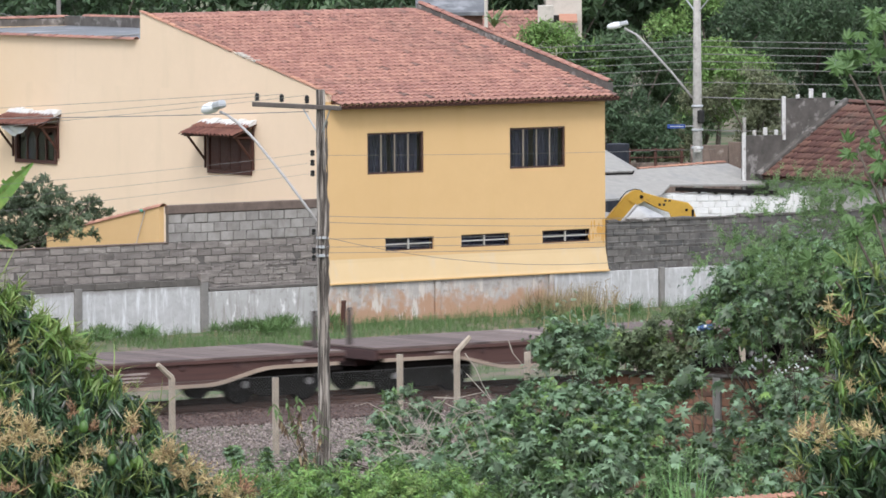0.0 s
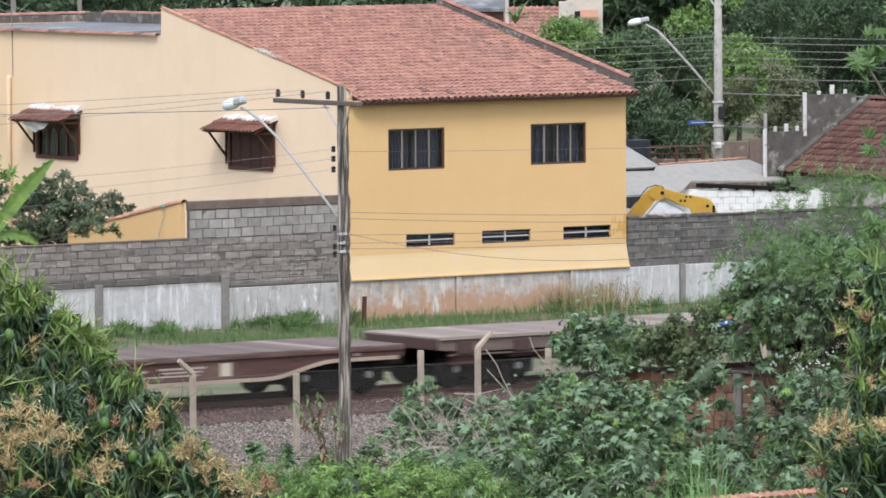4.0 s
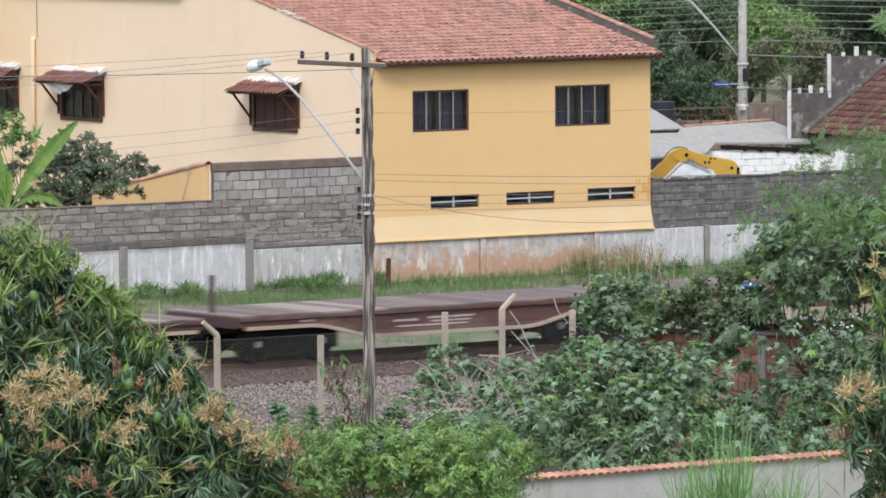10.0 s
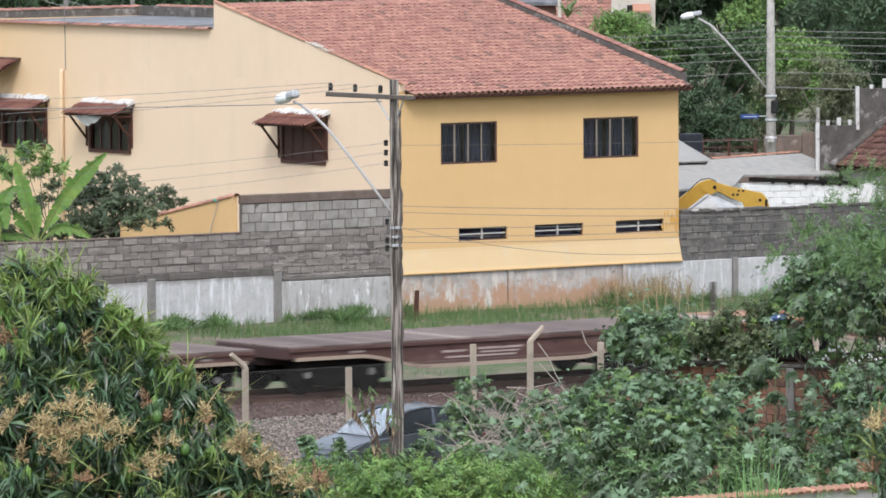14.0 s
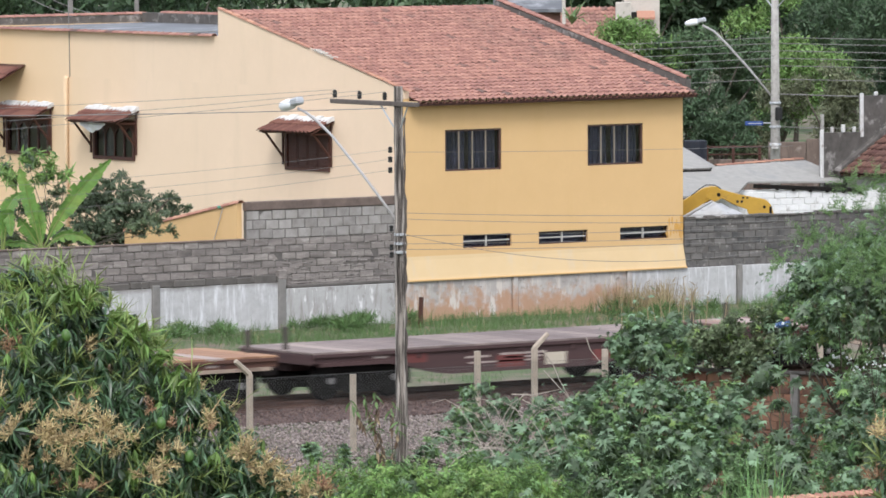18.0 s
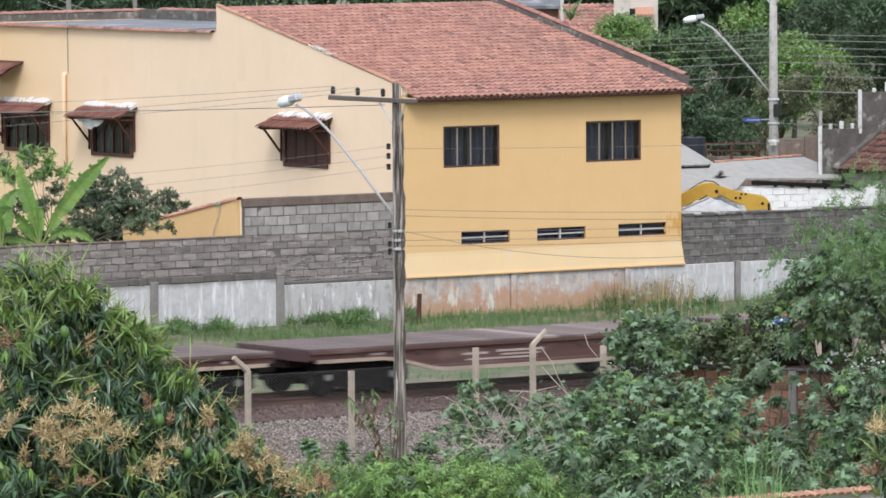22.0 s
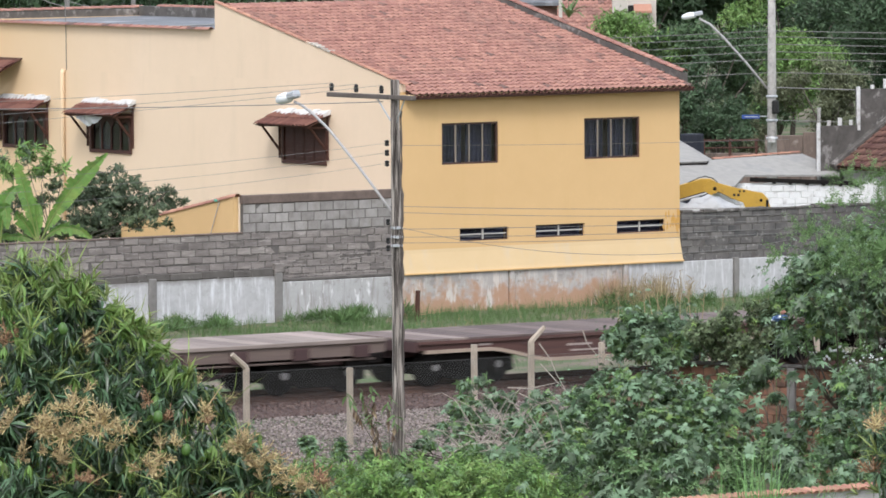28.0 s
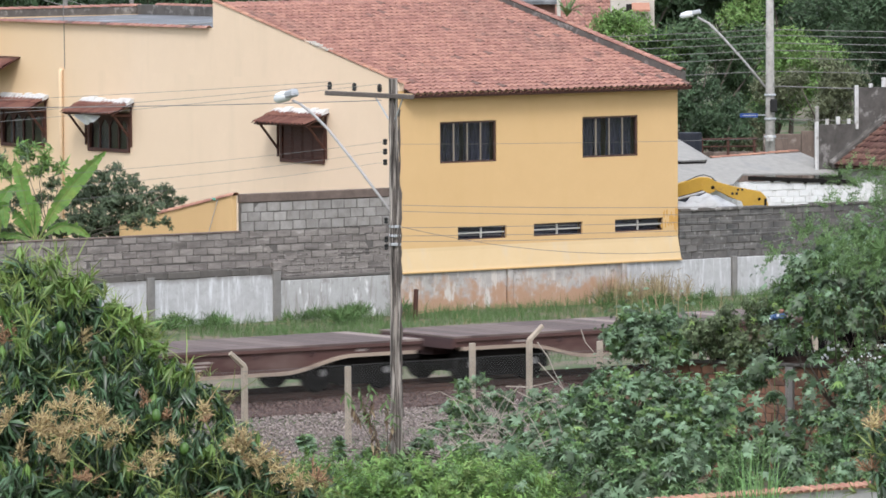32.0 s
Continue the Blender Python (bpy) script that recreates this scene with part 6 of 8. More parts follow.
DARK_BUSH = [
    ((-23.46, -43.41, 3.07), (0.30, 0.30, 0.28)),
    ((-23.12, -43.63, 3.27), (0.30, 0.30, 0.28)),
    ((-22.64, -43.85, 3.40), (0.34, 0.34, 0.32)),
    ((-23.80, -43.29, 2.97), (0.27, 0.27, 0.26)),
    ((-22.94, -43.18, 2.85), (0.43, 0.43, 0.41)),
    ((-22.76, -43.92, 2.86), (0.45, 0.45, 0.43)),
    ((-23.03, -43.75, 2.55), (0.36, 0.36, 0.35)),
    ((-23.14, -43.06, 2.56), (0.27, 0.27, 0.26)),
]
FLECK_BUSH = [
    ((-22.59, -45.55, 2.63), (0.25, 0.25, 0.24)),
    ((-22.14, -45.88, 2.58), (0.27, 0.27, 0.26)),
    ((-21.73, -46.18, 2.60), (0.29, 0.29, 0.28)),
    ((-21.41, -46.42, 2.53), (0.27, 0.27, 0.26)),
]
CASTOR_SPARSE = [
    ((-25.04, -46.54, 2.03), (0.38, 0.38, 0.36)),
    ((-24.81, -47.09, 1.81), (0.29, 0.29, 0.27)),
    ((-24.45, -47.70, 2.18), (0.31, 0.31, 0.29)),
    ((-24.09, -48.45, 2.30), (0.37, 0.37, 0.36)),
    ((-24.53, -46.39, 2.46), (0.36, 0.36, 0.34)),
    ((-23.96, -47.41, 2.51), (0.27, 0.27, 0.25)),
    ((-24.41, -47.10, 2.33), (0.24, 0.24, 0.23)),
    ((-24.07, -49.21, 2.28), (0.44, 0.44, 0.42)),
    ((-24.90, -48.05, 1.47), (0.31, 0.31, 0.29)),
    ((-25.52, -47.23, 1.34), (0.33, 0.33, 0.31)),
]
MANGO_BLOOM_R = [
    ((-66.57, -100.97, 7.28), (0.13, 0.13, 0.13)),
    ((-66.63, -100.94, 7.17), (0.09, 0.09, 0.08)),
    ((-66.49, -100.97, 8.19), (0.11, 0.11, 0.11)),
    ((-66.54, -101.87, 7.33), (0.14, 0.14, 0.14)),
    ((-66.41, -101.01, 8.51), (0.10, 0.10, 0.10)),
    ((-66.46, -101.87, 8.13), (0.11, 0.11, 0.10)),
    ((-66.65, -101.63, 7.77), (0.08, 0.08, 0.07)),
]


def limbs(parent, base, blobs, r0, rng, material=None):
    """A tapered trunk with a limb into each crown mass."""
    base = Vector(base)
    top = sum((Vector(c) for c, _ in blobs), Vector()) / len(blobs)
    fork = base.lerp(top, 0.45)
    bm = tube([base, base.lerp(fork, 0.5) + Vector((0.05, 0.04, 0)), fork], [r0, r0 * 0.8, r0 * 0.65], 8)
    for c, r in blobs:
        c = Vector(c)
        k = fork.lerp(c, 0.5) + Vector((rng.uniform(-0.2, 0.2), rng.uniform(-0.2, 0.2), 0.15))
        add_tube(bm, [fork, k, c], [r0 * 0.5, r0 * 0.32, r0 * 0.12], 6)
    part("trunk", bm, material or M_BARK, parent, smooth=True)


def clumps(blobs, n, frac, seed):
    """Breaks each crown mass into n smaller, uneven clumps round its outer part."""
    rnd = random.Random(seed)
    out = []
    for c, r in blobs:
        for k in range(n):
            d = Vector((rnd.gauss(0, 1), rnd.gauss(0, 1), rnd.gauss(0.25, 1))).normalized()
            u = rnd.uniform(0.35, 0.95)
            s = frac * rnd.uniform(0.65, 1.35)
            out.append((tuple(c[i] + d[i] * r[i] * u for i in range(3)), tuple(v * s for v in r)))
    return out


def plant(name, label, category, blobs, base, r0, layers, seed, group="", kind=""):
    """layers: part name, templates, material, clumps a mass, clump size, density, leaf size, spread, shell, lift."""
    rng = np.random.default_rng(seed)
    p = thing(name, None, label, category, group, kind)
    if r0:
        limbs(p, base, blobs, r0, random.Random(seed))
    for i, (nm, tmpl, material, n, frac, density, size, spread, shell, lift) in enumerate(layers):
        cl = clumps(blobs, n, frac, seed * 7 + i // 2) if n else blobs
        pts, dirs = blob_points(rng, cl, density, shell)
        keep = dirs[:, 2] > (rng.uniform(-1.1, 0.2, len(dirs)) if "blossom" not in nm else rng.uniform(0.1, 0.9, len(dirs)))
        pts, dirs = pts[keep], dirs[keep]
        if "blossom" in nm:
            # blossom spikes thin out towards the top of the crown
            z = pts[:, 2]
            low = rng.uniform(0, 1, len(z)) < (z.max() - z) / (0.55 * (z.max() - z.min()) + 0.01)
            pts, dirs = pts[low], dirs[low]
        dirs = dirs + np.array([0, 0, lift])
        dirs /= np.linalg.norm(dirs, axis=1)[:, None]
        o = part_mesh(nm, cloud(nm, tmpl, placements(rng, pts, dirs, size, spread), material), None, p)
        if nm != "crown":
            o["kind"] = "stuff"
    return p


R = random.Random(21)
T_MANGO = [rosette(R, 16, 0.23, 0.033, 0.8, (-88, -22), True) for k in range(6)]
T_MANGO_IN = [rosette(R, 15, 0.24, 0.036, 0.75, (-70, 15), True) for _ in range(4)]
T_MANGO_NEW = [rosette(R, 9, 0.24, 0.022, 0.3, (25, 85)) for _ in range(4)]


def panicle(rnd, h=0.25):
    """A cluster of pointed blossom spikes."""
    items = []
    for s in range(8):
        base = pose(rnd.uniform(-0.04, 0.04), rnd.uniform(-0.04, 0.04), 0, rnd.uniform(-60, 60), rnd.uniform(-60, 60), rnd.uniform(0, 360))
        hh = h * rnd.uniform(0.6, 1.2)
        v = [(0.010 * math.cos(a), 0.010 * math.sin(a), 0.03) for a in (0, 2.1, 4.2)] + [(0, 0, hh)]
        items.append((v, [(0, 1, 3), (1, 2, 3), (2, 0, 3)], base))
        for k in range(9):
            t = k / 9
            ln = 0.055 * (1 - t) + 0.012
            v = [(0, -0.005, 0), (ln, -0.0045, ln * 0.9), (ln, 0.0045, ln * 0.9), (0, 0.005, 0)]
            items.append((v, [(0, 1, 2, 3)], base @ pose(0, 0, hh * (0.1 + 0.8 * t), rnd.uniform(-40, 40), 0, k * 137.5)))
    return join_templates(items)


T_PANICLE = [panicle(R) for _ in range(4)]
T_STALK = [join_templates([(*leaf_strip(R.uniform(0.2, 0.42), 0.013, 0.15, simple=True), pose(0, 0, 0, R.uniform(-30, 30), -R.uniform(15, 75), k * 137.5 + R.uniform(-30, 30))) for k in range(4)]) for _ in range(4)]


def mango(blobs, base, seed, label):
    return plant("mango_tree", label, "mango tree", blobs, base, 0.24,
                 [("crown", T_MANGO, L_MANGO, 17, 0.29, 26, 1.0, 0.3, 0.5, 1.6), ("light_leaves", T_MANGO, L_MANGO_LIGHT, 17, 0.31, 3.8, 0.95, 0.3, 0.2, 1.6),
                  ("inner_leaves", T_MANGO_IN, L_MANGO, 0, 1, 10, 1.0, 0.5, 0.6, 1.0), ("young_leaves", T_MANGO_NEW, L_MANGO_NEW, 15, 0.34, 2.4, 0.85, 0.3, 0.06, 0.9),
                  ("flower_stalk", T_STALK, L_MANGO_NEW, 15, 0.34, 3.0, 1.0, 0.3, 0.05, 0.6), ("blossom", T_PANICLE, L_PANICLE, 8, 0.3, 1.5, 0.95, 0.3, 0.03, 0.8),
                  ("faded_blossom", T_PANICLE, L_PANICLE_OLD, 8, 0.33, 4.6, 0.9, 0.3, 0.03, 0.8)], seed)


MANGO = mango(MANGO_L + MANGO_FLANK, (-69.9, -91.0, 0), 1, "large mango tree in blossom with glossy drooping leaves")
MANGO_NEAR = mango(MANGO_R, (-65.2, -100.8, 0), 2, "mango tree with pale blossom panicles at the yard's edge")

def bloom(tree, blobs, seed):
    rng = np.random.default_rng(seed)
    pts, dirs = blob_points(rng, blobs, 8, 0.6)
    dirs = dirs * 0.6 + np.array([-0.25, -0.35, 0.7])
    dirs /= np.linalg.norm(dirs, axis=1)[:, None]
    part_mesh("blossom", cloud("blossom", T_PANICLE, placements(rng, pts, dirs, 1.0, 0.3), L_PANICLE), None, tree, "dense cream blossom spikes")["kind"] = "stuff"


bloom(MANGO, MANGO_BLOOM, 77)
bloom(MANGO_NEAR, MANGO_BLOOM_R, 78)


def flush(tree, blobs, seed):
    """Light green new growth with pale stalks, placed along the crown outline that the camera sees."""
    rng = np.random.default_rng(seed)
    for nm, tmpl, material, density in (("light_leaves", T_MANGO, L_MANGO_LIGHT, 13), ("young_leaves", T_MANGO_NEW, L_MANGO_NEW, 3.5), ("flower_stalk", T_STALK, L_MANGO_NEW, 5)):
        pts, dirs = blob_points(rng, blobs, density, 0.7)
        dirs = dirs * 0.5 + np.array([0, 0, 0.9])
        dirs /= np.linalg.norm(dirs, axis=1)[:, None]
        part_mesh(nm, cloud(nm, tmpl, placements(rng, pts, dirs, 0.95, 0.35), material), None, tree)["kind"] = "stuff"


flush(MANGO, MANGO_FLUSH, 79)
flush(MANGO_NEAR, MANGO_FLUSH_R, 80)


def mango_fruit():
    m = mat("green_mango_skin", (0.085, 0.165, 0.035), (0.06, 0.12, 0.03), 6, 0.4)
    for k, p in enumerate([(-70.57, -92.27, 7.94), (-69.91, -93.07, 7.03), (-69.74, -93.34, 6.69), (-70.28, -93.1, 6.41), (-71.12, -92.32, 6.94)]):
        bm = lathe([(0.005, -0.07), (0.04, -0.055), (0.052, -0.01), (0.045, 0.035), (0.02, 0.062), (0.004, 0.066)], 10)
        add_tube(bm, [(0, 0, 0.06), (0.01, 0.01, 0.2), (0.03, 0.05, 0.4)], 0.005, 5)
        o = part("fruit", bm, m, MANGO, "unripe green mango", True)
        o.matrix_local = Matrix.Translation(p) @ pose(0, 0, 0, 8 * (k % 3) - 8, 10 * (k % 2) - 5, k * 50)


mango_fruit()

T_CASTOR = [palmate(R, R.uniform(0.10, 0.21), R.choice((7, 7, 8)), R.uniform(0.34, 0.48), R.uniform(0.3, 1.1)) for _ in range(8)]
T_WEED = [rosette(R, 7, 0.13, 0.05, 0.5, (-20, 50), True) for _ in range(4)]
T_SHOOT = [join_templates([(*palmate(R, 0.13 - 0.012 * k, 7, 0.5, 0.5), pose(0, 0, 0.12 * k, R.uniform(-25, 25), R.uniform(-25, 25), k * 137) @ pose(0.1, 0, 0)) for k in range(7)]) for _ in range(3)]
CASTOR_LAYERS = [("crown", T_CASTOR, L_CASTOR, 11, 0.40, 40, 1.0, 0.55, 0.4, 0.9), ("inner_leaves", T_CASTOR, L_CASTOR_D, 11, 0.40, 30, 0.9, 0.7, 0.8, 0.5),
                 ("shoot", T_SHOOT, L_CASTOR, 10, 0.42, 1.6, 1.0, 0.25, 0.1, 2.0), ("young_leaves", T_CASTOR, L_CASTOR_Y, 4, 0.42, 8, 0.7, 0.5, 0.3, 0.8),
                 ("low_leaves", T_WEED, L_WEED, 8, 0.42, 12, 0.9, 0.5, 0.5, 0.6), ("dry_leaves", T_WEED, L_DEAD, 2, 0.4, 8, 0.7, 0.5, 0.5, 0.2)]
for k, (blobs, base) in enumerate(((CASTOR_BACK, (-23.0, -41.9, 0)), (CASTOR_TALL[:4], (-21.3, -43.4, 0)), (CASTOR_TALL[4:8], (-20.5, -44.4, 0)), (CASTOR_TALL[8:], (-20.6, -45.4, 0)),
                                   (CASTOR_MID[:4], (-28.0, -46.2, 0)), (CASTOR_MID[4:], (-27.2, -45.6, 0)), (CASTOR_FRONT, (-21.4, -45.3, 0)), (CASTOR_RIGHT, (-24.4, -49.5, 0)), (CASTOR_WALL, (-24.3, -46.8, 0)))):
    plant("castor_bush", "dense blue-green castor bush with hand-shaped leaves", "bush", blobs, base, 0.05, CASTOR_LAYERS, 30 + k, "castor bushes along the fence")
plant("castor_bush", "sparse castor shoots among dry branches", "bush", CASTOR_LEFT, (-28.6, -43.0, 0), 0.03,
      [("crown", T_CASTOR, L_CASTOR, 7, 0.5, 36, 0.72, 0.5, 0.6, 0.9), ("low_leaves", T_WEED, L_WEED, 7, 0.45, 14, 1.0, 0.5, 0.5, 0.6)], 38, "castor bushes along the fence")
plant("castor_bush", "sparse castor shoots hanging before the brick wall", "bush", CASTOR_SPARSE, (-24.3, -47.4, 0), 0.025,
      [("crown", T_CASTOR, L_CASTOR, 4, 0.45, 15, 1.1, 0.5, 0.7, 0.5), ("inner_leaves", T_CASTOR, L_CASTOR_D, 4, 0.45, 4, 0.9, 0.6, 0.8, 0.3)], 56, "castor bushes along the fence")
plant("dark_bush", "dark olive rounded bush beside the castor bushes", "bush", DARK_BUSH, (-22.0, -42.4, 0), 0.04,
      [("crown", T_WEED, L_OLIVE, 9, 0.45, 60, 0.8, 0.5, 0.5, 0.5), ("light_leaves", T_WEED, L_CASTOR_Y, 4, 0.4, 14, 0.7, 0.5, 0.3, 0.6)], 58)
plant("flowering_bush", "low green bush with white flecks for light gaps behind the brick wall", "bush", FLECK_BUSH, (-20.9, -46.0, 0), 0.03,
      [("crown", T_WEED, L_WEED, 8, 0.45, 55, 0.8, 0.5, 0.5, 0.5)], 59)


def light_flecks():
    bush = bpy.data.objects["flowering_bush"]
    rnd = random.Random(4)
    # small white lumps added for light seen through gaps in the leaves
    for p in [(-22.94, -45.6, 2.74), (-22.73, -45.76, 2.69), (-22.47, -45.94, 2.76), (-22.22, -46.13, 2.67), (-22.1, -46.23, 2.53), (-21.92, -46.33, 2.82), (-21.82, -46.42, 2.64), (-21.72, -46.5, 2.54), (-22.31, -46.05, 2.8), (-21.99, -46.31, 2.52), (-22.57, -45.88, 2.56), (-21.63, -46.55, 2.75)]:
        bm = bmesh.new()
        bmesh.ops.create_icosphere(bm, subdivisions=1, radius=rnd.uniform(0.015, 0.04))
        for v in bm.verts:
            v.co *= rnd.uniform(0.7, 1.2)
        flower = part("flower", bm, M_LAMP, bush, "white fleck for a light gap")
        flower.location = p
        for q in range(2):
            o = new("flower", flower.data)
            o.parent = bush
            o.location = Vector(p) + Vector((rnd.uniform(-0.12, 0.12), rnd.uniform(-0.08, 0.08), rnd.uniform(-0.1, 0.08)))


light_flecks()
plant("weeds", "tangle of low green weeds behind the garden wall", "weeds", WEEDS, (0, 0, 0), 0,
      [("leaves", T_WEED, L_CASTOR_D, 10, 0.45, 24, 1.0, 0.5, 0.5, 0.6), ("broad_leaves", T_CASTOR, L_CASTOR, 8, 0.42, 34, 0.9, 0.5, 0.5, 0.6)], 39, kind="stuff")

T_SPRAY = [sprig(R, 22, 0.36, 0.026, 0.11) for _ in range(6)]
T_SPRIG = [sprig(R, 30, 0.42, 0.02, 0.075) for _ in range(6)]
plant("feathery_tree", "slender light green tree with feathery leaves", "tree", FEATHER, (-27.6, -53.8, 0), 0.008,
      [("crown", T_SPRIG, L_FEATHER, 7, 0.55, 19, 0.8, 0.5, 0.8, 0.4)], 41)
plant("fine_leaved_bush", "bright green bush with fine leaves", "bush", BRIGHT, (-45.4, -63.3, 0), 0.06,
      [("crown", T_SPRAY, L_BRIGHT, 9, 0.42, 22, 0.9, 0.5, 0.5, 0.2), ("inner_leaves", T_SPRAY, L_WEED, 9, 0.42, 24, 0.9, 0.6, 0.7, 0.1),
       ("young_leaves", T_SPRAY, L_CASTOR_Y, 5, 0.4, 12, 0.8, 0.5, 0.2, 0.4), ("broad_leaves", T_CASTOR, L_BRIGHT, 7, 0.45, 24, 0.6, 0.5, 0.4, 0.6), ("low_leaves", T_CASTOR, L_CASTOR, 5, 0.45, 12, 0.8, 0.5, 0.5, 0.6)], 42)
T_CITRUS = [rosette(R, 11, 0.13, 0.034, 0.5, (-50, 50), True) for _ in range(4)]
plant("citrus_tree", "dark rounded citrus tree behind the block wall", "tree", CITRUS, (-5.0, 6.4, 1.0), 0.1,
      [("crown", T_CITRUS, L_CITRUS, 9, 0.42, 31, 1.0, 0.5, 0.5, 0.5)], 43)


def grass(name, label, n, x0, x1, y0, y1, h, material, seed, dens=None):
    rng = np.random.default_rng(seed)
    rnd = random.Random(seed)
    tm = []
    for k in range(6):
        items = []
        for j in range(7):
            b = rnd.uniform(0.1, 0.5)
            v = [(0, -0.008, 0), (0, 0.008, 0), (b * 0.35, 0.006, 0.55), (b * 0.35, -0.006, 0.55), (b, 0, 1.0 - b * 0.4)]
            items.append((v, [(0, 1, 2, 3), (3, 2, 4)], Matrix.Diagonal((1, 1, rnd.uniform(0.6, 1.1), 1)) @ pose(rnd.uniform(-0.1, 0.1), rnd.uniform(-0.1, 0.1), 0, 0, 0, rnd.uniform(0, 360))))
        tm.append(join_templates(items))
    p = np.stack([rng.uniform(x0, x1, n), rng.uniform(y0, y1, n), np.full(n, -0.05)], 1)
    if dens:
        keep = np.array([noise.noise((a * dens, b * dens, seed)) for a, b, _ in p]) > rng.uniform(-0.45, 0.35, n)
        p = p[keep]
    d = np.tile([0, 0, 1.0], (len(p), 1))
    return tagged(part_mesh(name, cloud(name, tm, placements(rng, p, d, h, 0.12, 0.5), material)), label, "grass", kind="stuff")


grass("grass_strip", "long uneven green grass along the foot of the wall", 19000, -17, 20, -8.5, -0.2, 0.24, L_GRASS, 5, 0.35)
grass("grass_verge", "sparse green grass between the railway and the wall", 9000, -22, 22, -19.5, -8.5, 0.2, L_GRASS, 8, 0.4)
grass("grass_tufts", "taller dark green tufts among the grass", 1100, -16, 20, -4.5, -0.3, 0.42, L_GRASS, 15, 0.9)
grass("dry_grass", "tufts of dry straw-coloured grass", 1500, -17, 20, -8.5, -0.2, 0.22, L_GRASS_DRY, 6, 0.6)
rnd_w = random.Random(31)
T_BLADE = [rosette(R, 9, 0.36, 0.02, 0.5, (40, 88), True) for _ in range(4)]
plant("weeds", "tall tufts of green grass growing in the grass along the wall", "weeds",
      [((x, rnd_w.uniform(-3.2, -0.6), 0.1), (rnd_w.uniform(0.25, 0.6), rnd_w.uniform(0.25, 0.5), rnd_w.uniform(0.06, 0.16)))
       for x in (rnd_w.uniform(-13, 14) for _ in range(18))], (0, 0, 0), 0, [("leaves", T_BLADE, L_GRASS, 5, 0.5, 26, 1.0, 0.5, 0.6, 1.5)], 61, kind="stuff")
grass("dry_bush", "tan dried-out grass bush against the panel wall", 190, 6.4, 9.0, -1.6, -0.3, 0.75, L_GRASS_DRY, 25)
stones("gravel", 25000, -32, -13, -37.0, -25.4, 0.034, M_GRAVEL, "grey-brown crushed stone covering the yard", "gravel", seed=3)
stones("ballast_stones", 9000, -34, -4, -25.4, -23.2, 0.055, M_BALLAST, "dark rust-stained ballast stones", "ballast", ballast_height, seed=4)


# ---------------------------------------------------------------- near walls
def tiled_wall():
    w = thing("garden_wall", None, "pale grey rendered garden wall with a clay tile coping", "wall", kind="structure")
    part("wall_body", box(-47, -28, -60.16, -60.0, -0.1, 1.69), M_WALLGREY, w)
    tmpl = curved_tile(0.32, 0.165, 0.05)
    me = mesh_of("coping_tile", tmpl, M_COPING)
    for i in range(112):
        o = new("coping_tile", me)
        o.parent = w
        o.matrix_local = pose(-47 + i * 0.17, -60.25, 1.655, 8, 0, random.Random(i).uniform(-2, 2))
    part("coping_bed", box(-47, -28, -60.22, -59.9, 1.65, 1.695), M_COPING, w)


tiled_wall()


def brick_wall():
    w = thing("brick_wall", pose(-23.3, -42.6, 0, 0, 0, -66), "unrendered red hollow-brick wall with a concrete post", "wall", kind="structure")
    me = block_mesh("brick", 0.29, 0.19, 0.12, M_BRICKRED)
    part("mortar", box(-0.5, 5.5, 0.012, 0.11, -0.1, 2.36), M_BRICKJOINT, w)
    brick_course(w, "brick", me, -0.5, 5.5, 0.0, 2.28, 0.0, 0.29, 0.19, random.Random(8))
    part("post", box(2.15, 2.33, -0.08, 0.06, -0.1, 2.3, 0.01), M_POST, w)
    part("coping", box(-0.5, 5.5, -0.08, 0.18, 2.3, 2.36, 0.015), M_MOSS, w, "thin dark concrete coping")


brick_wall()


# ---------------------------------------------------------------- yards and buildings beyond
def slab(pts, t=0.06):
    """A thin roof sheet through its corners."""
    bm = bmesh.new()
    a = [bm.verts.new(p) for p in pts]
    b = [bm.verts.new((p[0], p[1], p[2] - t)) for p in pts]
    bm.faces.new(a)
    bm.faces.new(b[::-1])
    for i in range(len(pts)):
        j = (i + 1) % len(pts)
        bm.faces.new((a[i], b[i], b[j], a[j]))
    return bm


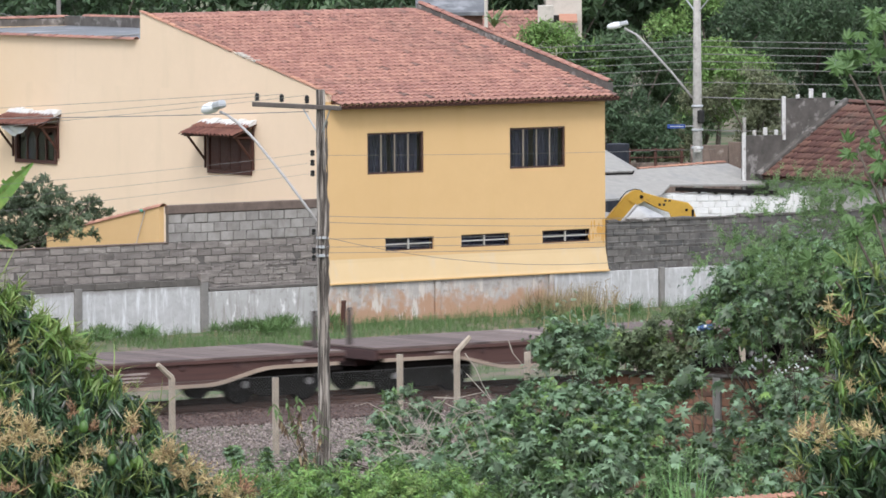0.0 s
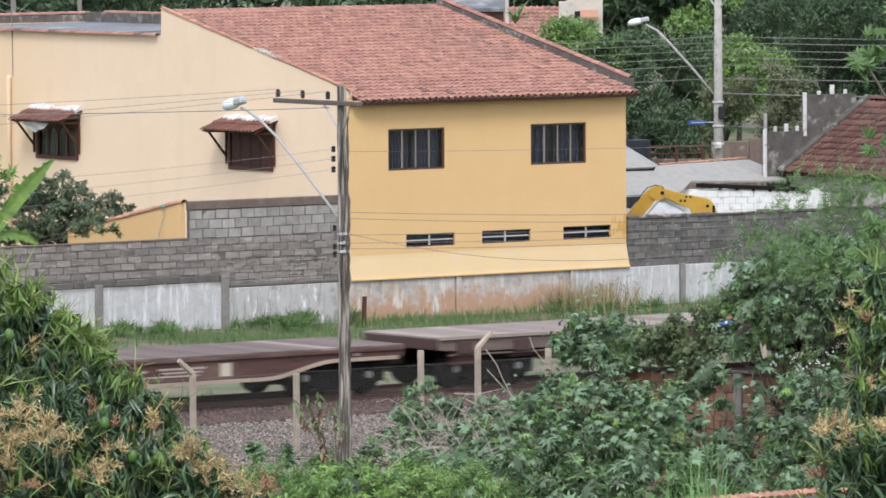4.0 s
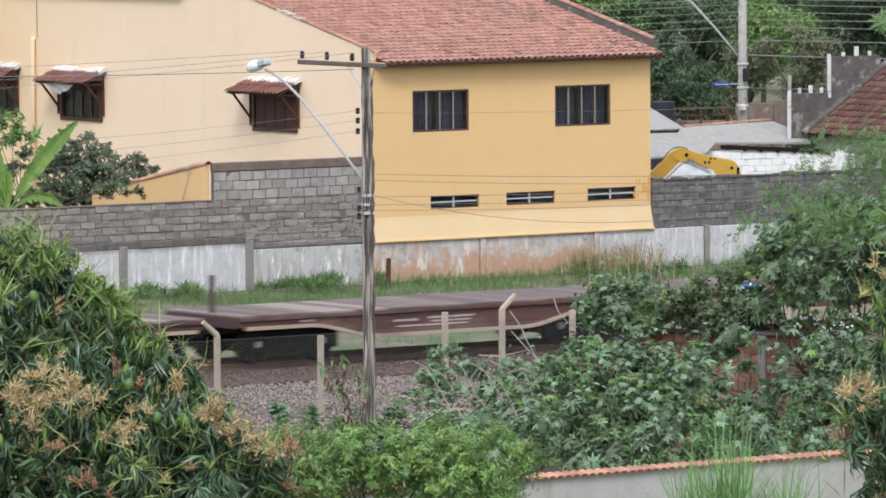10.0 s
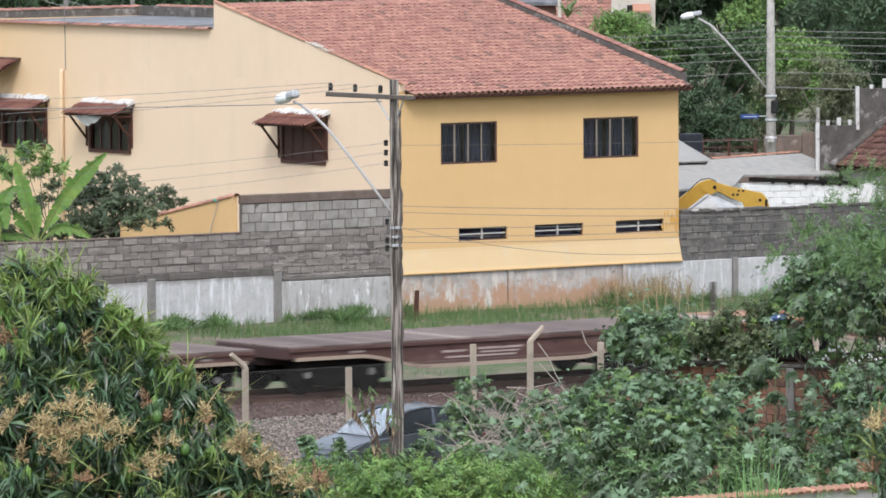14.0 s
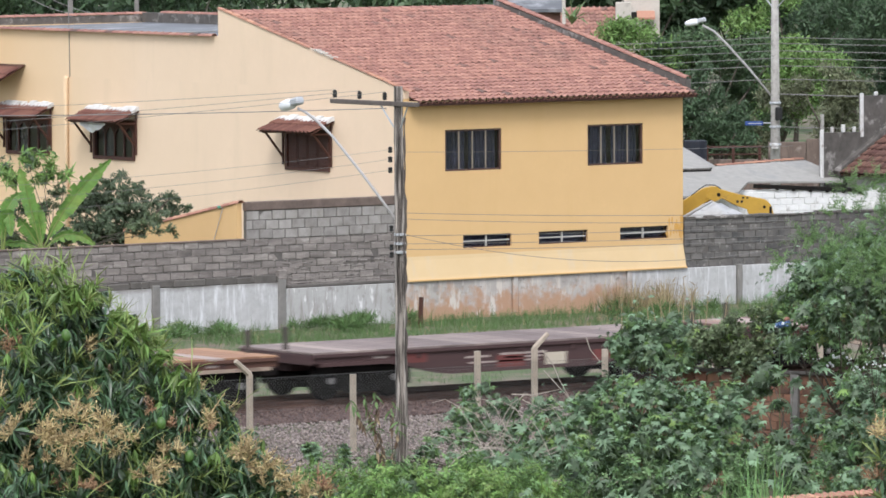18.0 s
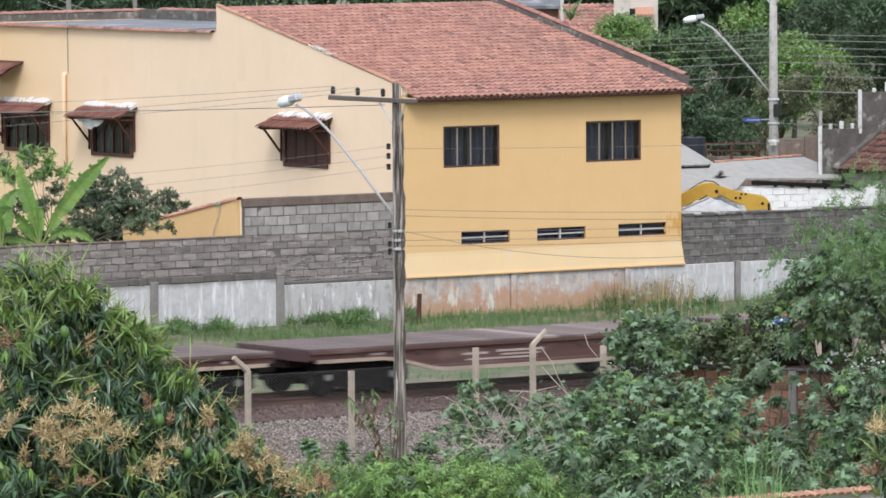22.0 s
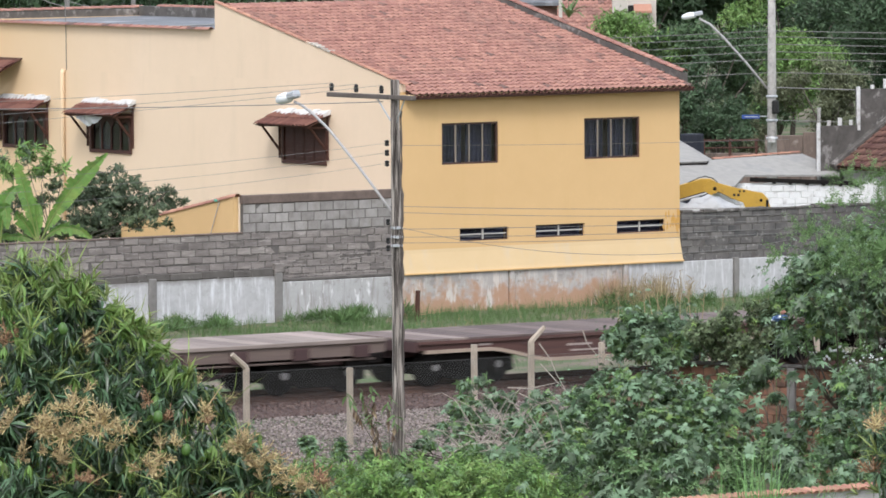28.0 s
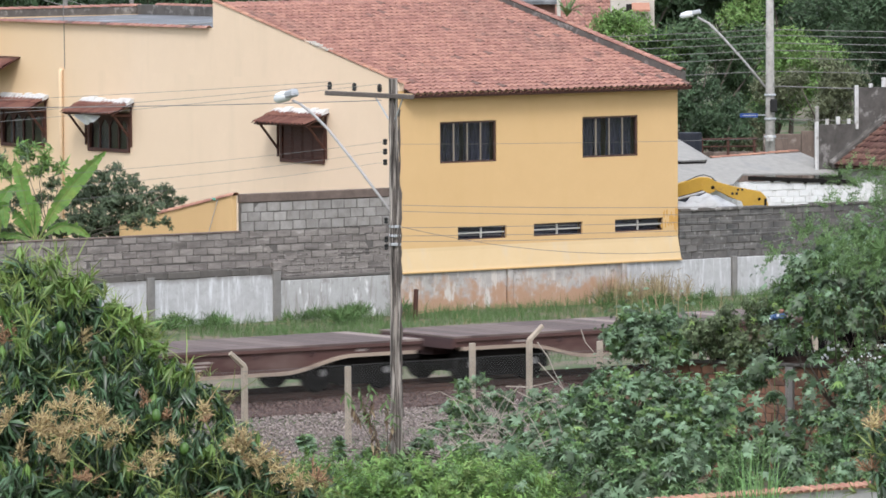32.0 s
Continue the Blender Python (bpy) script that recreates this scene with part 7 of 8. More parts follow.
def shed():
    s = thing("shed", None, "low shed with grey fibre-cement roofs and a white block wall", "shed")
    part("roof", slab([(23.05, 18.10, 1.84), (25.05, 20.68, 2.52), (28.12, 21.11, 2.59), (31.25, 21.43, 2.62), (31.52, 19.75, 2.15), (31.07, 19.32, 2.03), (27.30, 19.44, 2.14), (26.12, 18.44, 1.88)]), M_ROOFGREY, s, "grey fibre-cement roof")
    part("roof", slab([(28.01, 24.48, 3.35), (27.67, 21.58, 2.55), (26.62, 20.48, 2.57), (24.90, 20.49, 2.57)]), M_ROOFGREY, s)
    # near-black strip: shade of the roof underside put in as a part
    part("eave_board", slab([(24.90, 20.49, 2.55), (26.62, 20.48, 2.55), (26.90, 20.77, 2.54), (25.15, 20.80, 2.54)], 0.09), M_BOGIE, s)
    m = Matrix.Translation((27.3, 19.2, 0)) @ pose(0, 0, 0, 0, 0, -22)
    wall = part("wall", box(-1.3, 5.2, 0.0, 0.15, 0, 1.88), M_WHITEBLOCK, s, "white painted block wall")
    wall.matrix_local = m
    brick_course(wall, "block", block_mesh("block", 0.40, 0.2, 0.06, M_WHITEBLOCK, 0.010), -1.3, 5.2, 0.8, 1.8, -0.03, 0.40, 0.2, random.Random(8))
    # board in near-black, so it also carries the eave's shadow line
    part("eave_board", box(-0.1, 3.5, -0.1, -0.02, 1.94, 2.07, 0.01), M_BOGIE, s).matrix_local = m @ pose(0, 0, 0.0, 0, 3, 0)
    for k in range(6):
        part("rafter", box(0.75 + k * 0.55, 0.83 + k * 0.55, -0.12, 0.0, 1.86 - 0.03 * k, 1.95 - 0.03 * k), M_BOGIE, s).matrix_local = m
    ridge_row(s, "coping_tile", (27.32, 21.11, 2.59), (31.25, 21.60, 2.67), M_COPING, 0.07, 0.4)


shed()
tagged(part("water_tank", lathe([(0.38, -1.0), (0.40, -0.9), (0.40, 1.95), (0.39, 2.0), (0.1, 2.01)], 14), mat("tank_blue_black", (0.018, 0.02, 0.03), (0.013, 0.015, 0.022), 2, 0.7)),
       "dark water tank behind the yellow house", "water tank").matrix_world = pose(32.2, 28.4, 1.0)
M_OLDWALL = mat("old_brown_wall", (0.20, 0.15, 0.125), (0.11, 0.083, 0.068), 1.6, 0.95, 0.4, 20, streak=((0.06, 0.048, 0.04), 3, 0.5, 0.7), stain=((0.30, 0.25, 0.22), 1.6, 0.57, 0.7))


def street_wall():
    w = thing("back_wall", pose(41, 33, 0, 0, 0, -36), "low brown street wall with a rail fence under the trees", "wall", kind="structure")
    for k, (a, b, z) in enumerate(((-9.0, -5.2, 1.75), (-5.19, -1.6, 1.95), (-1.59, -0.3, 2.55), (-0.29, 1.0, 2.65), (1.01, 12.0, 2.5))):
        part("panel", box(a, b, -0.1, 0.1, -0.2, z, 0.02), M_OLDWALL, w)
    for x in (-4.6, -3.7, -2.8, -1.9):
        part("post", box(x - 0.05, x + 0.05, -0.16, -0.06 - 0.045, 0.0, 2.45, 0.01), M_WOOD, w)
    part("rail", tube([(-4.7, -0.16, 2.36), (-1.8, -0.16, 2.40)], 0.035, 6), M_WOOD, w)
    part("rail", tube([(-4.7, -0.16, 2.12), (-1.8, -0.16, 2.14)], 0.025, 6), M_WOOD, w)
    part("slim_post", tube([(0.25, -0.25, 0), (0.25, -0.25, 3.5)], 0.06, 8), M_POST_PALE, w, "slim pale post")


street_wall()


def tiled_house():
    h = thing("tiled_house", None, "low house with an old dark clay roof and stepped grey parapet", "house")
    x0, y0, z0 = 31.09, 19.6, 2.26
    run, rise = 3.7, 2.3
    slope = math.degrees(math.atan2(rise, run))
    length = math.hypot(rise, run)
    roof = new("roof")
    roof.parent = h
    roof["label"] = "old clay tile roof dark with lichen"
    m = Matrix(((0, 1, 0, x0), (-1, 0, 0, y0), (0, 0, 1, z0), (0, 0, 0, 1))) @ pose(0, 0, 0, slope, 0, 0)
    part("deck", box(0.15, 12, 0, length, -0.08, -0.02), M_WOOD, roof).matrix_local = m
    tile_slope(roof, m @ pose(0.1, 0, 0), 12, length, 0, 5, 0.22, 0.34, (M_TILE_OLD, M_TILE_OLD))
    part("verge", box(-0.12, 0.12, -0.05, length, -0.1, 0.16, 0.03), M_MOSS, roof, "dark mortar verge").matrix_local = m
    ridge_row(roof, "ridge_tile", (x0 + run, y0, z0 + rise), (x0 + run, y0 - 11, z0 + rise), M_TILE_OLD, 0.13, 0.36)
    par = [(30.56, 1.6), (30.56, 3.58), (32.2, 3.56), (32.2, 4.72), (34.31, 4.70), (34.31, 4.2), (34.8, 4.2), (34.8, 1.6)]
    part("parapet", prism(par, 19.70, 19.88), M_MOSS, h, "mouldy grey stepped parapet")
    for x, za, zb, w in ((30.52, 1.6, 3.68, 0.09), (32.17, 3.4, 4.80, 0.09), (34.65, 4.3, 4.62, 0.08), (30.95, 3.57, 3.75, 0.08), (31.4, 3.57, 3.82, 0.1), (31.85, 3.57, 3.74, 0.08),
                         (32.75, 4.71, 4.84, 0.09), (33.3, 4.71, 5.02, 0.12), (33.85, 4.71, 4.86, 0.08)):
        part("pillar", box(x - w * 0.6, x + w * 0.6, 19.655, 19.74, za, zb, 0.01), M_CEMENT, h, "white painted pillar")
    part("wall", box(31.4, 38, 8, 19.5, 0, 2.15), M_WALLGREY, h)


tiled_house()


def far_houses():
    h = thing("far_house", None, "distant cream house with a red tiled roof among trees", "house")
    f = pose(56.3, 64.6, 0, 0, 0, -36)
    part("wall", box(-2.2, 0.9, 0, 4, 0, 5.0), M_BAND, h).matrix_local = f
    roof = new("roof")
    roof.parent = h
    roof["label"] = "red clay tile roof"
    rm = f @ pose(-2.6, -0.5, 4.9, math.degrees(math.atan2(1.35, 3.5)), 0, 0)
    part("deck", box(0, 3.3, 0, 3.75, -0.08, -0.02), M_WOOD, roof).matrix_local = rm
    tile_slope(roof, rm, 3.3, 3.8, 0, 9, 0.232, 0.37)
    part("chimney", box(0.15, 0.75, -3.0, -2.4, 0, 6.6, 0.02), M_PLASTER, h, "cream chimney column").matrix_local = f
    part("tower", box(0.6, 2.0, 2, 6, 0, 6.9), M_PLASTER, h, "pale upper storey").matrix_local = f
    part("window", box(0.75, 1.1, 1.96, 1.995, 5.5, 6.1), M_DARK, h).matrix_local = f
    part("canopy", slab([(1.1, 1.2, 5.9), (1.1, 2, 6.15), (1.8, 2, 6.15), (1.8, 1.2, 5.9)], 0.08), M_COPING, h).matrix_local = f
    h = thing("far_house", None, "distant grey metal roof behind the ridge", "house")
    f = pose(46.8, 55.7, 0, 0, 0, -36)
    part("wall", box(-1.8, 0.3, 0.3, 4, 0, 6.5), M_TILE_OLD, h).matrix_local = f
    part("roof", slab([(-2.2, 0, 6.6), (-2.2, 3, 7.4), (0.5, 3, 7.4), (0.5, 0, 6.6)], 0.12), M_ROOFDARK, h).matrix_local = f
    part("vent_pipe", tube([(0.42, -0.2, 0), (0.42, -0.2, 7.6)], 0.07, 8), M_PLASTER, h, "pale vent pipe").matrix_local = f


far_houses()


def excavator():
    e = thing("excavator", None, "yellow excavator with its boom folded behind the block wall", "excavator")
    m = Matrix.Translation((12.6, 3.4, 0)) @ pose(0, 0, 0, 0, 0, -36)
    boom_line = [(-1.9, -1.22), (-0.38, 0.06), (-0.14, 0.16), (0.06, 0.13), (0.13, -0.04), (0.03, -0.19), (-0.17, -0.23), (-1.67, -1.50)]
    bm = prism(boom_line, -0.18, 0.18)
    bmesh.ops.bevel(bm, geom=list(bm.edges), offset=0.02, segments=1, affect="EDGES")
    boom = part("boom", bm, M_EXC, e, "yellow boom")
    boom.matrix_local = m @ Matrix.Translation((0.62, 0, 2.92))
    part("cylinder", tube([(-0.95, -0.24, -0.95), (-0.08, -0.24, -0.26)], 0.035, 8), M_STEEL, boom)
    part("hose", tube([(-0.72, -0.12, -0.24), (-0.45, -0.12, 0.06), (-0.3, -0.12, 0.17), (-0.08, -0.12, 0.2), (0.1, -0.12, 0.14), (0.2, -0.12, -0.04)], 0.014, 6), M_BLACK, boom, "black hydraulic hose")
    part("pivot", lathe([(0.03, -0.24), (0.055, -0.22), (0.055, 0.22), (0.03, 0.24)], 12, "y"), M_BOGIE, boom).location = (0.08, 0, -0.05)
    stick_line = [(0.61, 3.03), (0.78, 3.0), (1.21, 2.87), (1.7, 2.77), (2.05, 2.7), (2.19, 2.56), (2.28, 2.28), (2.29, 1.84), (1.64, 1.84), (1.58, 2.28), (1.51, 2.45), (1.16, 2.55), (0.73, 2.77), (0.63, 2.87)]
    bm = prism(stick_line, -0.15, 0.15)
    bmesh.ops.bevel(bm, geom=list(bm.edges), offset=0.02, segments=1, affect="EDGES")
    stick = part("stick", bm, M_EXC, e, "yellow stick arm")
    stick.matrix_local = m
    for u in (1.2, 1.32, 1.36, 1.48):
        part("marking", box(u, u + 0.07, -0.157, -0.152, 2.62 if u < 1.34 else 2.74, 2.69 if u < 1.34 else 2.79), M_BLACK, stick)
    knee = [(0.34, 2.78), (0.40, 2.99), (0.52, 3.08), (0.66, 3.08), (0.78, 2.96), (0.76, 2.74), (0.58, 2.66)]
    part("bracket", prism(knee, -0.22, 0.22), M_EXC, stick, "worn yellow knuckle plate")
    part("pin", lathe([(0.02, -0.17), (0.045, -0.16), (0.045, 0.16), (0.02, 0.17)], 8, "y"), M_BOGIE, stick).location = (2.0, 0, 2.5)
    part("link", box(2.13, 2.22, -0.16, 0.16, 2.2, 2.52, 0.02), M_BOGIE, stick)
    part("undercarriage", box(-1.6, 1.4, -1.2, 1.2, 0, 0.8, 0.15), M_BOGIE, e).matrix_local = m
    part("house", box(-1.8, 0.2, -1.1, 1.1, 0.8, 1.9, 0.1), M_EXC, e).matrix_local = m
    return boom, m @ Matrix.Translation((0.62, 0, 2.92))


BOOM, BOOM_REST = excavator()


def tarp_heap():
    bm = bmesh.new()
    bmesh.ops.create_icosphere(bm, subdivisions=4, radius=1)
    for v in bm.verts:
        n = noise.noise(v.co * 3.5) * 0.16 + noise.noise(v.co * 11) * 0.07 + noise.noise(v.co * 24) * 0.03
        v.co *= 1 + n
        v.co = Vector((v.co.x * 1.6, v.co.y * 0.9, max(v.co.z, -0.2) * 2.5))
    h = tagged(part("tarpaulin_cover", bm, M_TARP, smooth=True), "heap covered with a crumpled white tarpaulin behind the excavator", "tarpaulin")
    h.matrix_world = pose(14.1, 4.6, 0, 0, 0, -36)


tarp_heap()

# ---------------------------------------------------------------- small plants and clutter
ROW = Vector((0.809, -0.588, 0))
AWAY = Vector((0.588, 0.809, 0))


def banana_leaf(bm, a, b, c, width, seed):
    """A long blade from a over b to c, torn along its side veins into strips that droop unevenly."""
    rnd = random.Random(seed)
    n = 30

    def mid(t):
        return a * (1 - t) ** 2 + b * 2 * t * (1 - t) + c * t * t

    for sign in (-1, 1):
        droop, reach = 0.3, 1.0
        for i in range(n):
            t0, t1 = 0.1 + 0.9 * i / n, 0.1 + 0.9 * (i + 1) / n
            if rnd.random() < 0.4:
                droop, reach = rnd.uniform(-0.1, 0.75), rnd.uniform(0.78, 1.08)
            corners = []
            for k, t in enumerate((t0, t1)):
                d = ((b - a) * (1 - t) + (c - b) * t).normalized()
                side = d.cross(AWAY + Vector((0, 0, 0.25))).normalized() * sign
                w = max(0.01, width * reach * math.sin(math.pi * min(1, (t - 0.09) / 0.93)) ** 0.7)
                w *= rnd.uniform(0.94, 1.03)
                out = side + d * 0.35
                half = mid(t) + out * w * 0.55 - AWAY * w * 0.22 - Vector((0, 0, 0.10 * w * droop))
                edge = mid(t) + out * w - AWAY * w * (0.3 + 0.3 * droop) - Vector((0, 0, 0.75 * w * max(0, droop)))
                corners.append([bm.verts.new(p) for p in (mid(t), half, edge)])
            if rnd.random() < 0.3:
                corners[1][2].co = corners[1][2].co.lerp(corners[0][2].co, 0.45)
            for k in (0, 1):
                bm.faces.new((corners[0][k], corners[1][k], corners[1][k + 1], corners[0][k + 1]))


def banana_plant(pos, stem, leaves):
    b = thing("banana_plant", None, "banana plant with broad arching bright green leaves", "banana plant")
    o = Vector((pos[0], pos[1], 0))
    part("stem", tube([o + ROW * stem + Vector((0, 0, pos[2])), o + ROW * stem + Vector((0, 0, pos[2] + 0.7)), o + ROW * stem + Vector((0, 0, pos[2] + 1.2))], [0.1, 0.09, 0.05], 9), M_TWIG, b, smooth=True)
    for k, (u0, z0, u1, z1, u2, z2, width) in enumerate(leaves):
        bm = bmesh.new()
        p = [o + ROW * u + AWAY * v + Vector((0, 0, z)) for u, v, z in ((u0, 0, z0), (u1, 0.1 * (k % 3) - 0.1, z1), (u2, 0.25 * (k % 3) - 0.3, z2))]
        banana_leaf(bm, *p, width, k + 1)
        part("leaf", bm, L_BANANA, b)
        part("midrib", tube([p[0] * (1 - t) ** 2 + p[1] * 2 * t * (1 - t) + p[2] * t * t - AWAY * 0.012 for t in (0, 0.2, 0.4, 0.6, 0.8, 0.97)], [0.03, 0.022, 0.016, 0.012, 0.009, 0.005], 5), L_MANGO_NEW, b, "pale green midrib")


banana_plant((-10.0, 2.6, 1.0), 0.0, [(0.02, 2.2, 0.68, 3.67, 1.86, 4.6, 0.25), (-0.03, 2.2, -0.36, 3.67, -0.57, 4.35, 0.22), (0.0, 2.2, -0.05, 2.96, -0.2, 3.44, 0.2),
                                     (-0.05, 2.2, -0.39, 2.87, -0.6, 3.02, 0.2), (0.05, 2.2, 0.71, 3.0, 1.41, 2.3, 0.17), (-0.05, 2.2, -0.57, 2.5, -1.05, 2.34, 0.13)])
banana_plant((-11.0, 3.2, 1.0), 0.15, [(-0.31, 2.24, -0.62, 2.92, -1.08, 3.74, 0.28), (-0.62, 2.24, -0.83, 2.97, -1.24, 3.43, 0.24), (0.1, 2.2, 0.05, 3.4, 0.58, 3.7, 0.2), (0.15, 2.2, 0.3, 3.9, 0.36, 2.6, 0.2)])
T_LONG = [rosette(R, 6, 0.24, 0.045, 0.8, (-50, 40), True) for _ in range(4)]
plant("shrub", "low tangled green shrubs behind the block wall", "shrub", SHRUBS, (-9.0, 4.0, 1.0), 0.03,
      [("crown", T_WEED, L_OLIVE, 7, 0.45, 30, 0.9, 0.5, 0.5, 0.4), ("low_leaves", T_CITRUS, L_CITRUS, 6, 0.45, 18, 1.0, 0.5, 0.5, 0.4)], 57)
plant("cassava_bush", "leggy green bush with drooping split leaves beside the house", "bush", CASSAVA, (-8.5, 3.9, 1.0), 0.03,
      [("crown", T_LONG, L_BRIGHT, 4, 0.5, 20, 1.25, 0.5, 0.6, 0.3), ("inner_leaves", T_LONG, L_WEED, 4, 0.5, 10, 1.1, 0.5, 0.6, -0.1), ("low_leaves", T_CITRUS, L_CITRUS, 6, 0.5, 3, 1.0, 0.5, 0.5, 0.2)], 51)
def sapling():
    """Thin bare stems with drooping green leaves at the tips and dead brown ones lower down."""
    t = thing("sapling", None, "thin sapling with drooping green and dead brown leaves beside the pole", "sapling")
    rnd = random.Random(52)
    base = Vector((-30.89, -42.55, 0))
    for u, z in [(-0.8, 2.1), (-0.55, 2.21), (-0.31, 2.25), (0.02, 2.07), (0.16, 1.67), (-0.29, 1.67), (-0.47, 1.9)]:
        top = base + ROW * u + Vector((0, 0, z))
        bend = base.lerp(top, 0.55) + ROW * (rnd.uniform(-0.06, 0.06) - 0.12 * u)
        pts = [base + ROW * rnd.uniform(-0.12, 0.08), base.lerp(bend, 0.5) + ROW * rnd.uniform(-0.04, 0.04), bend, top]
        part("stem", tube(pts, [0.016, 0.013, 0.010, 0.005], 6), M_BARK, t)
        for k in range(19):
            q = k / 18
            p = bend.lerp(top, min(1.0, 0.15 + 0.85 * q)) if q > 0.3 else pts[1].lerp(bend, 0.4 + 2 * q)
            green = q > 0.72
            v, f = leaf_strip(rnd.uniform(0.17, 0.30), rnd.uniform(0.045, 0.075), rnd.uniform(0.3, 0.9))
            m = Matrix.Translation(p) @ pose(0, 0, 0, 0, 0, rnd.uniform(0, 360)) @ pose(0, 0, 0, rnd.uniform(-40, 40), rnd.uniform(-5, 40) if green else rnd.uniform(45, 85), 0)
            part("leaf", bmesh_of((v, f)), L_WEED if green else rnd.choice((L_DEAD, L_DEAD, L_DEAD, L_GRASS_DRY)), t, "" if green else "dead brown leaf").matrix_local = m


sapling()


def dry_stalks():
    d = thing("dry_stalks", None, "dry straw-coloured seed stalks standing above the castor bushes", "stalks")
    rnd = random.Random(19)
    for a, b in [((-23.55, -41.37, 2.82), (-23.48, -41.1, 3.89)), ((-23.41, -41.47, 2.88), (-23.38, -41.16, 4.03)), ((-23.27, -41.58, 2.82), (-23.06, -41.39, 4.08)), ((-23.09, -41.71, 2.82), (-22.96, -41.47, 3.94)), ((-22.95, -41.81, 2.82), (-22.63, -41.71, 3.99)), ((-22.82, -41.91, 2.76), (-22.69, -41.68, 3.88)), ((-23.18, -41.64, 2.82), (-23.25, -41.27, 3.83)), ((-22.68, -42.01, 2.76), (-22.36, -41.92, 3.8)), ((-23.37, -41.51, 2.82), (-23.14, -41.34, 3.94)), ((-23.0, -41.78, 2.82), (-22.87, -41.53, 4.12)), ((-24.01, -41.04, 2.82), (-23.9, -40.81, 3.72)), ((-22.4, -42.22, 2.7), (-22.1, -42.11, 3.71))]:
        a, b = Vector(a), Vector(b)
        side = ROW * rnd.uniform(-0.12, 0.12)
        part("stalk", tube([Vector((a.x, a.y, 0)), a, a.lerp(b, 0.6) + side * 0.4, b + side], [0.012, 0.011, 0.008, 0.004], 5), L_GRASS_DRY, d)
        for k in range(5):
            p = a.lerp(b, 0.6 + 0.09 * k) + side * (0.4 + 0.12 * k)
            part("seed_head", tube([p, p + Vector((0, 0, 0.05)) + ROW * rnd.uniform(-0.06, 0.06), p + Vector((0, 0, 0.1)) + ROW * rnd.uniform(-0.12, 0.12)], [0.004, 0.009, 0.002], 4), L_GRASS_DRY, d)


dry_stalks()


def dead_branches():
    d = thing("dead_branches", None, "tangle of pale dry cut branches beside the fence", "branches")
    rnd = random.Random(14)
    for k in range(70):
        p = Vector((-29.4, -45.2, 1.0)) + ROW * rnd.uniform(-1.2, 2.2) + AWAY * rnd.uniform(-0.6, 0.3)
        a = rnd.uniform(-0.5, 1.2)
        dr = (ROW * math.cos(a) * rnd.choice((-1, 1)) + Vector((0, 0, math.sin(a)))).normalized()
        ln = rnd.uniform(0.5, 1.5)
        pts = [p + dr * ln * t + Vector((0, 0, 0.24 * ln * math.sin(t * 2.9 + k))) + AWAY * 0.16 * rnd.uniform(-1, 1) for t in (0, 0.3, 0.6, 1.0)]
        part("branch", tube(pts, [0.013, 0.010, 0.007, 0.003], 5), M_TWIG, d)
    # arching canes that stand out of the heap
    for k in range(30):
        p = Vector((-28.4, -43.8, 1.05)) + ROW * rnd.uniform(-1.0, 1.1) + AWAY * rnd.uniform(-0.4, 0.3)
        run, rise = rnd.choice((-1, 1, 1)) * rnd.uniform(0.4, 1.3), rnd.uniform(0.3, 1.15)
        pts = [p + ROW * run * t + Vector((0, 0, rise * math.sin(t * rnd.uniform(1.7, 2.1)))) + AWAY * rnd.uniform(-0.08, 0.08) for t in (0, 0.25, 0.5, 0.75, 1.0)]
        part("branch", tube(pts, [0.011, 0.009, 0.007, 0.005, 0.003], 5), M_TWIG, d)
    for pts in [[(-27.72, -43.29, 2.97), (-27.55, -43.43, 2.66), (-27.47, -43.51, 2.38), (-27.31, -43.66, 1.99), (-27.13, -43.82, 1.56)], [(-27.71, -43.32, 2.57), (-27.48, -43.52, 2.23), (-27.28, -43.68, 1.96)], [(-27.01, -43.79, 3.21), (-26.95, -43.84, 2.97), (-26.81, -43.97, 2.74)], [(-28.25, -42.96, 2.1), (-27.89, -43.23, 2.08), (-27.48, -43.52, 2.19)], [(-28.3, -42.99, 1.3), (-27.96, -43.22, 1.41), (-27.72, -43.4, 1.5)], [(-27.39, -43.66, 1.15), (-27.27, -43.73, 1.32), (-27.15, -43.82, 1.41)], [(-28.26, -42.98, 1.83), (-27.87, -43.28, 1.6), (-27.46, -43.58, 1.52)], [(-28.08, -43.1, 1.99), (-27.72, -43.37, 1.77), (-27.49, -43.53, 1.85)]]:
        n = len(pts)
        part("branch", tube(pts, [0.012 - 0.007 * i / n for i in range(n)], 6), M_TWIG, d)


dead_branches()


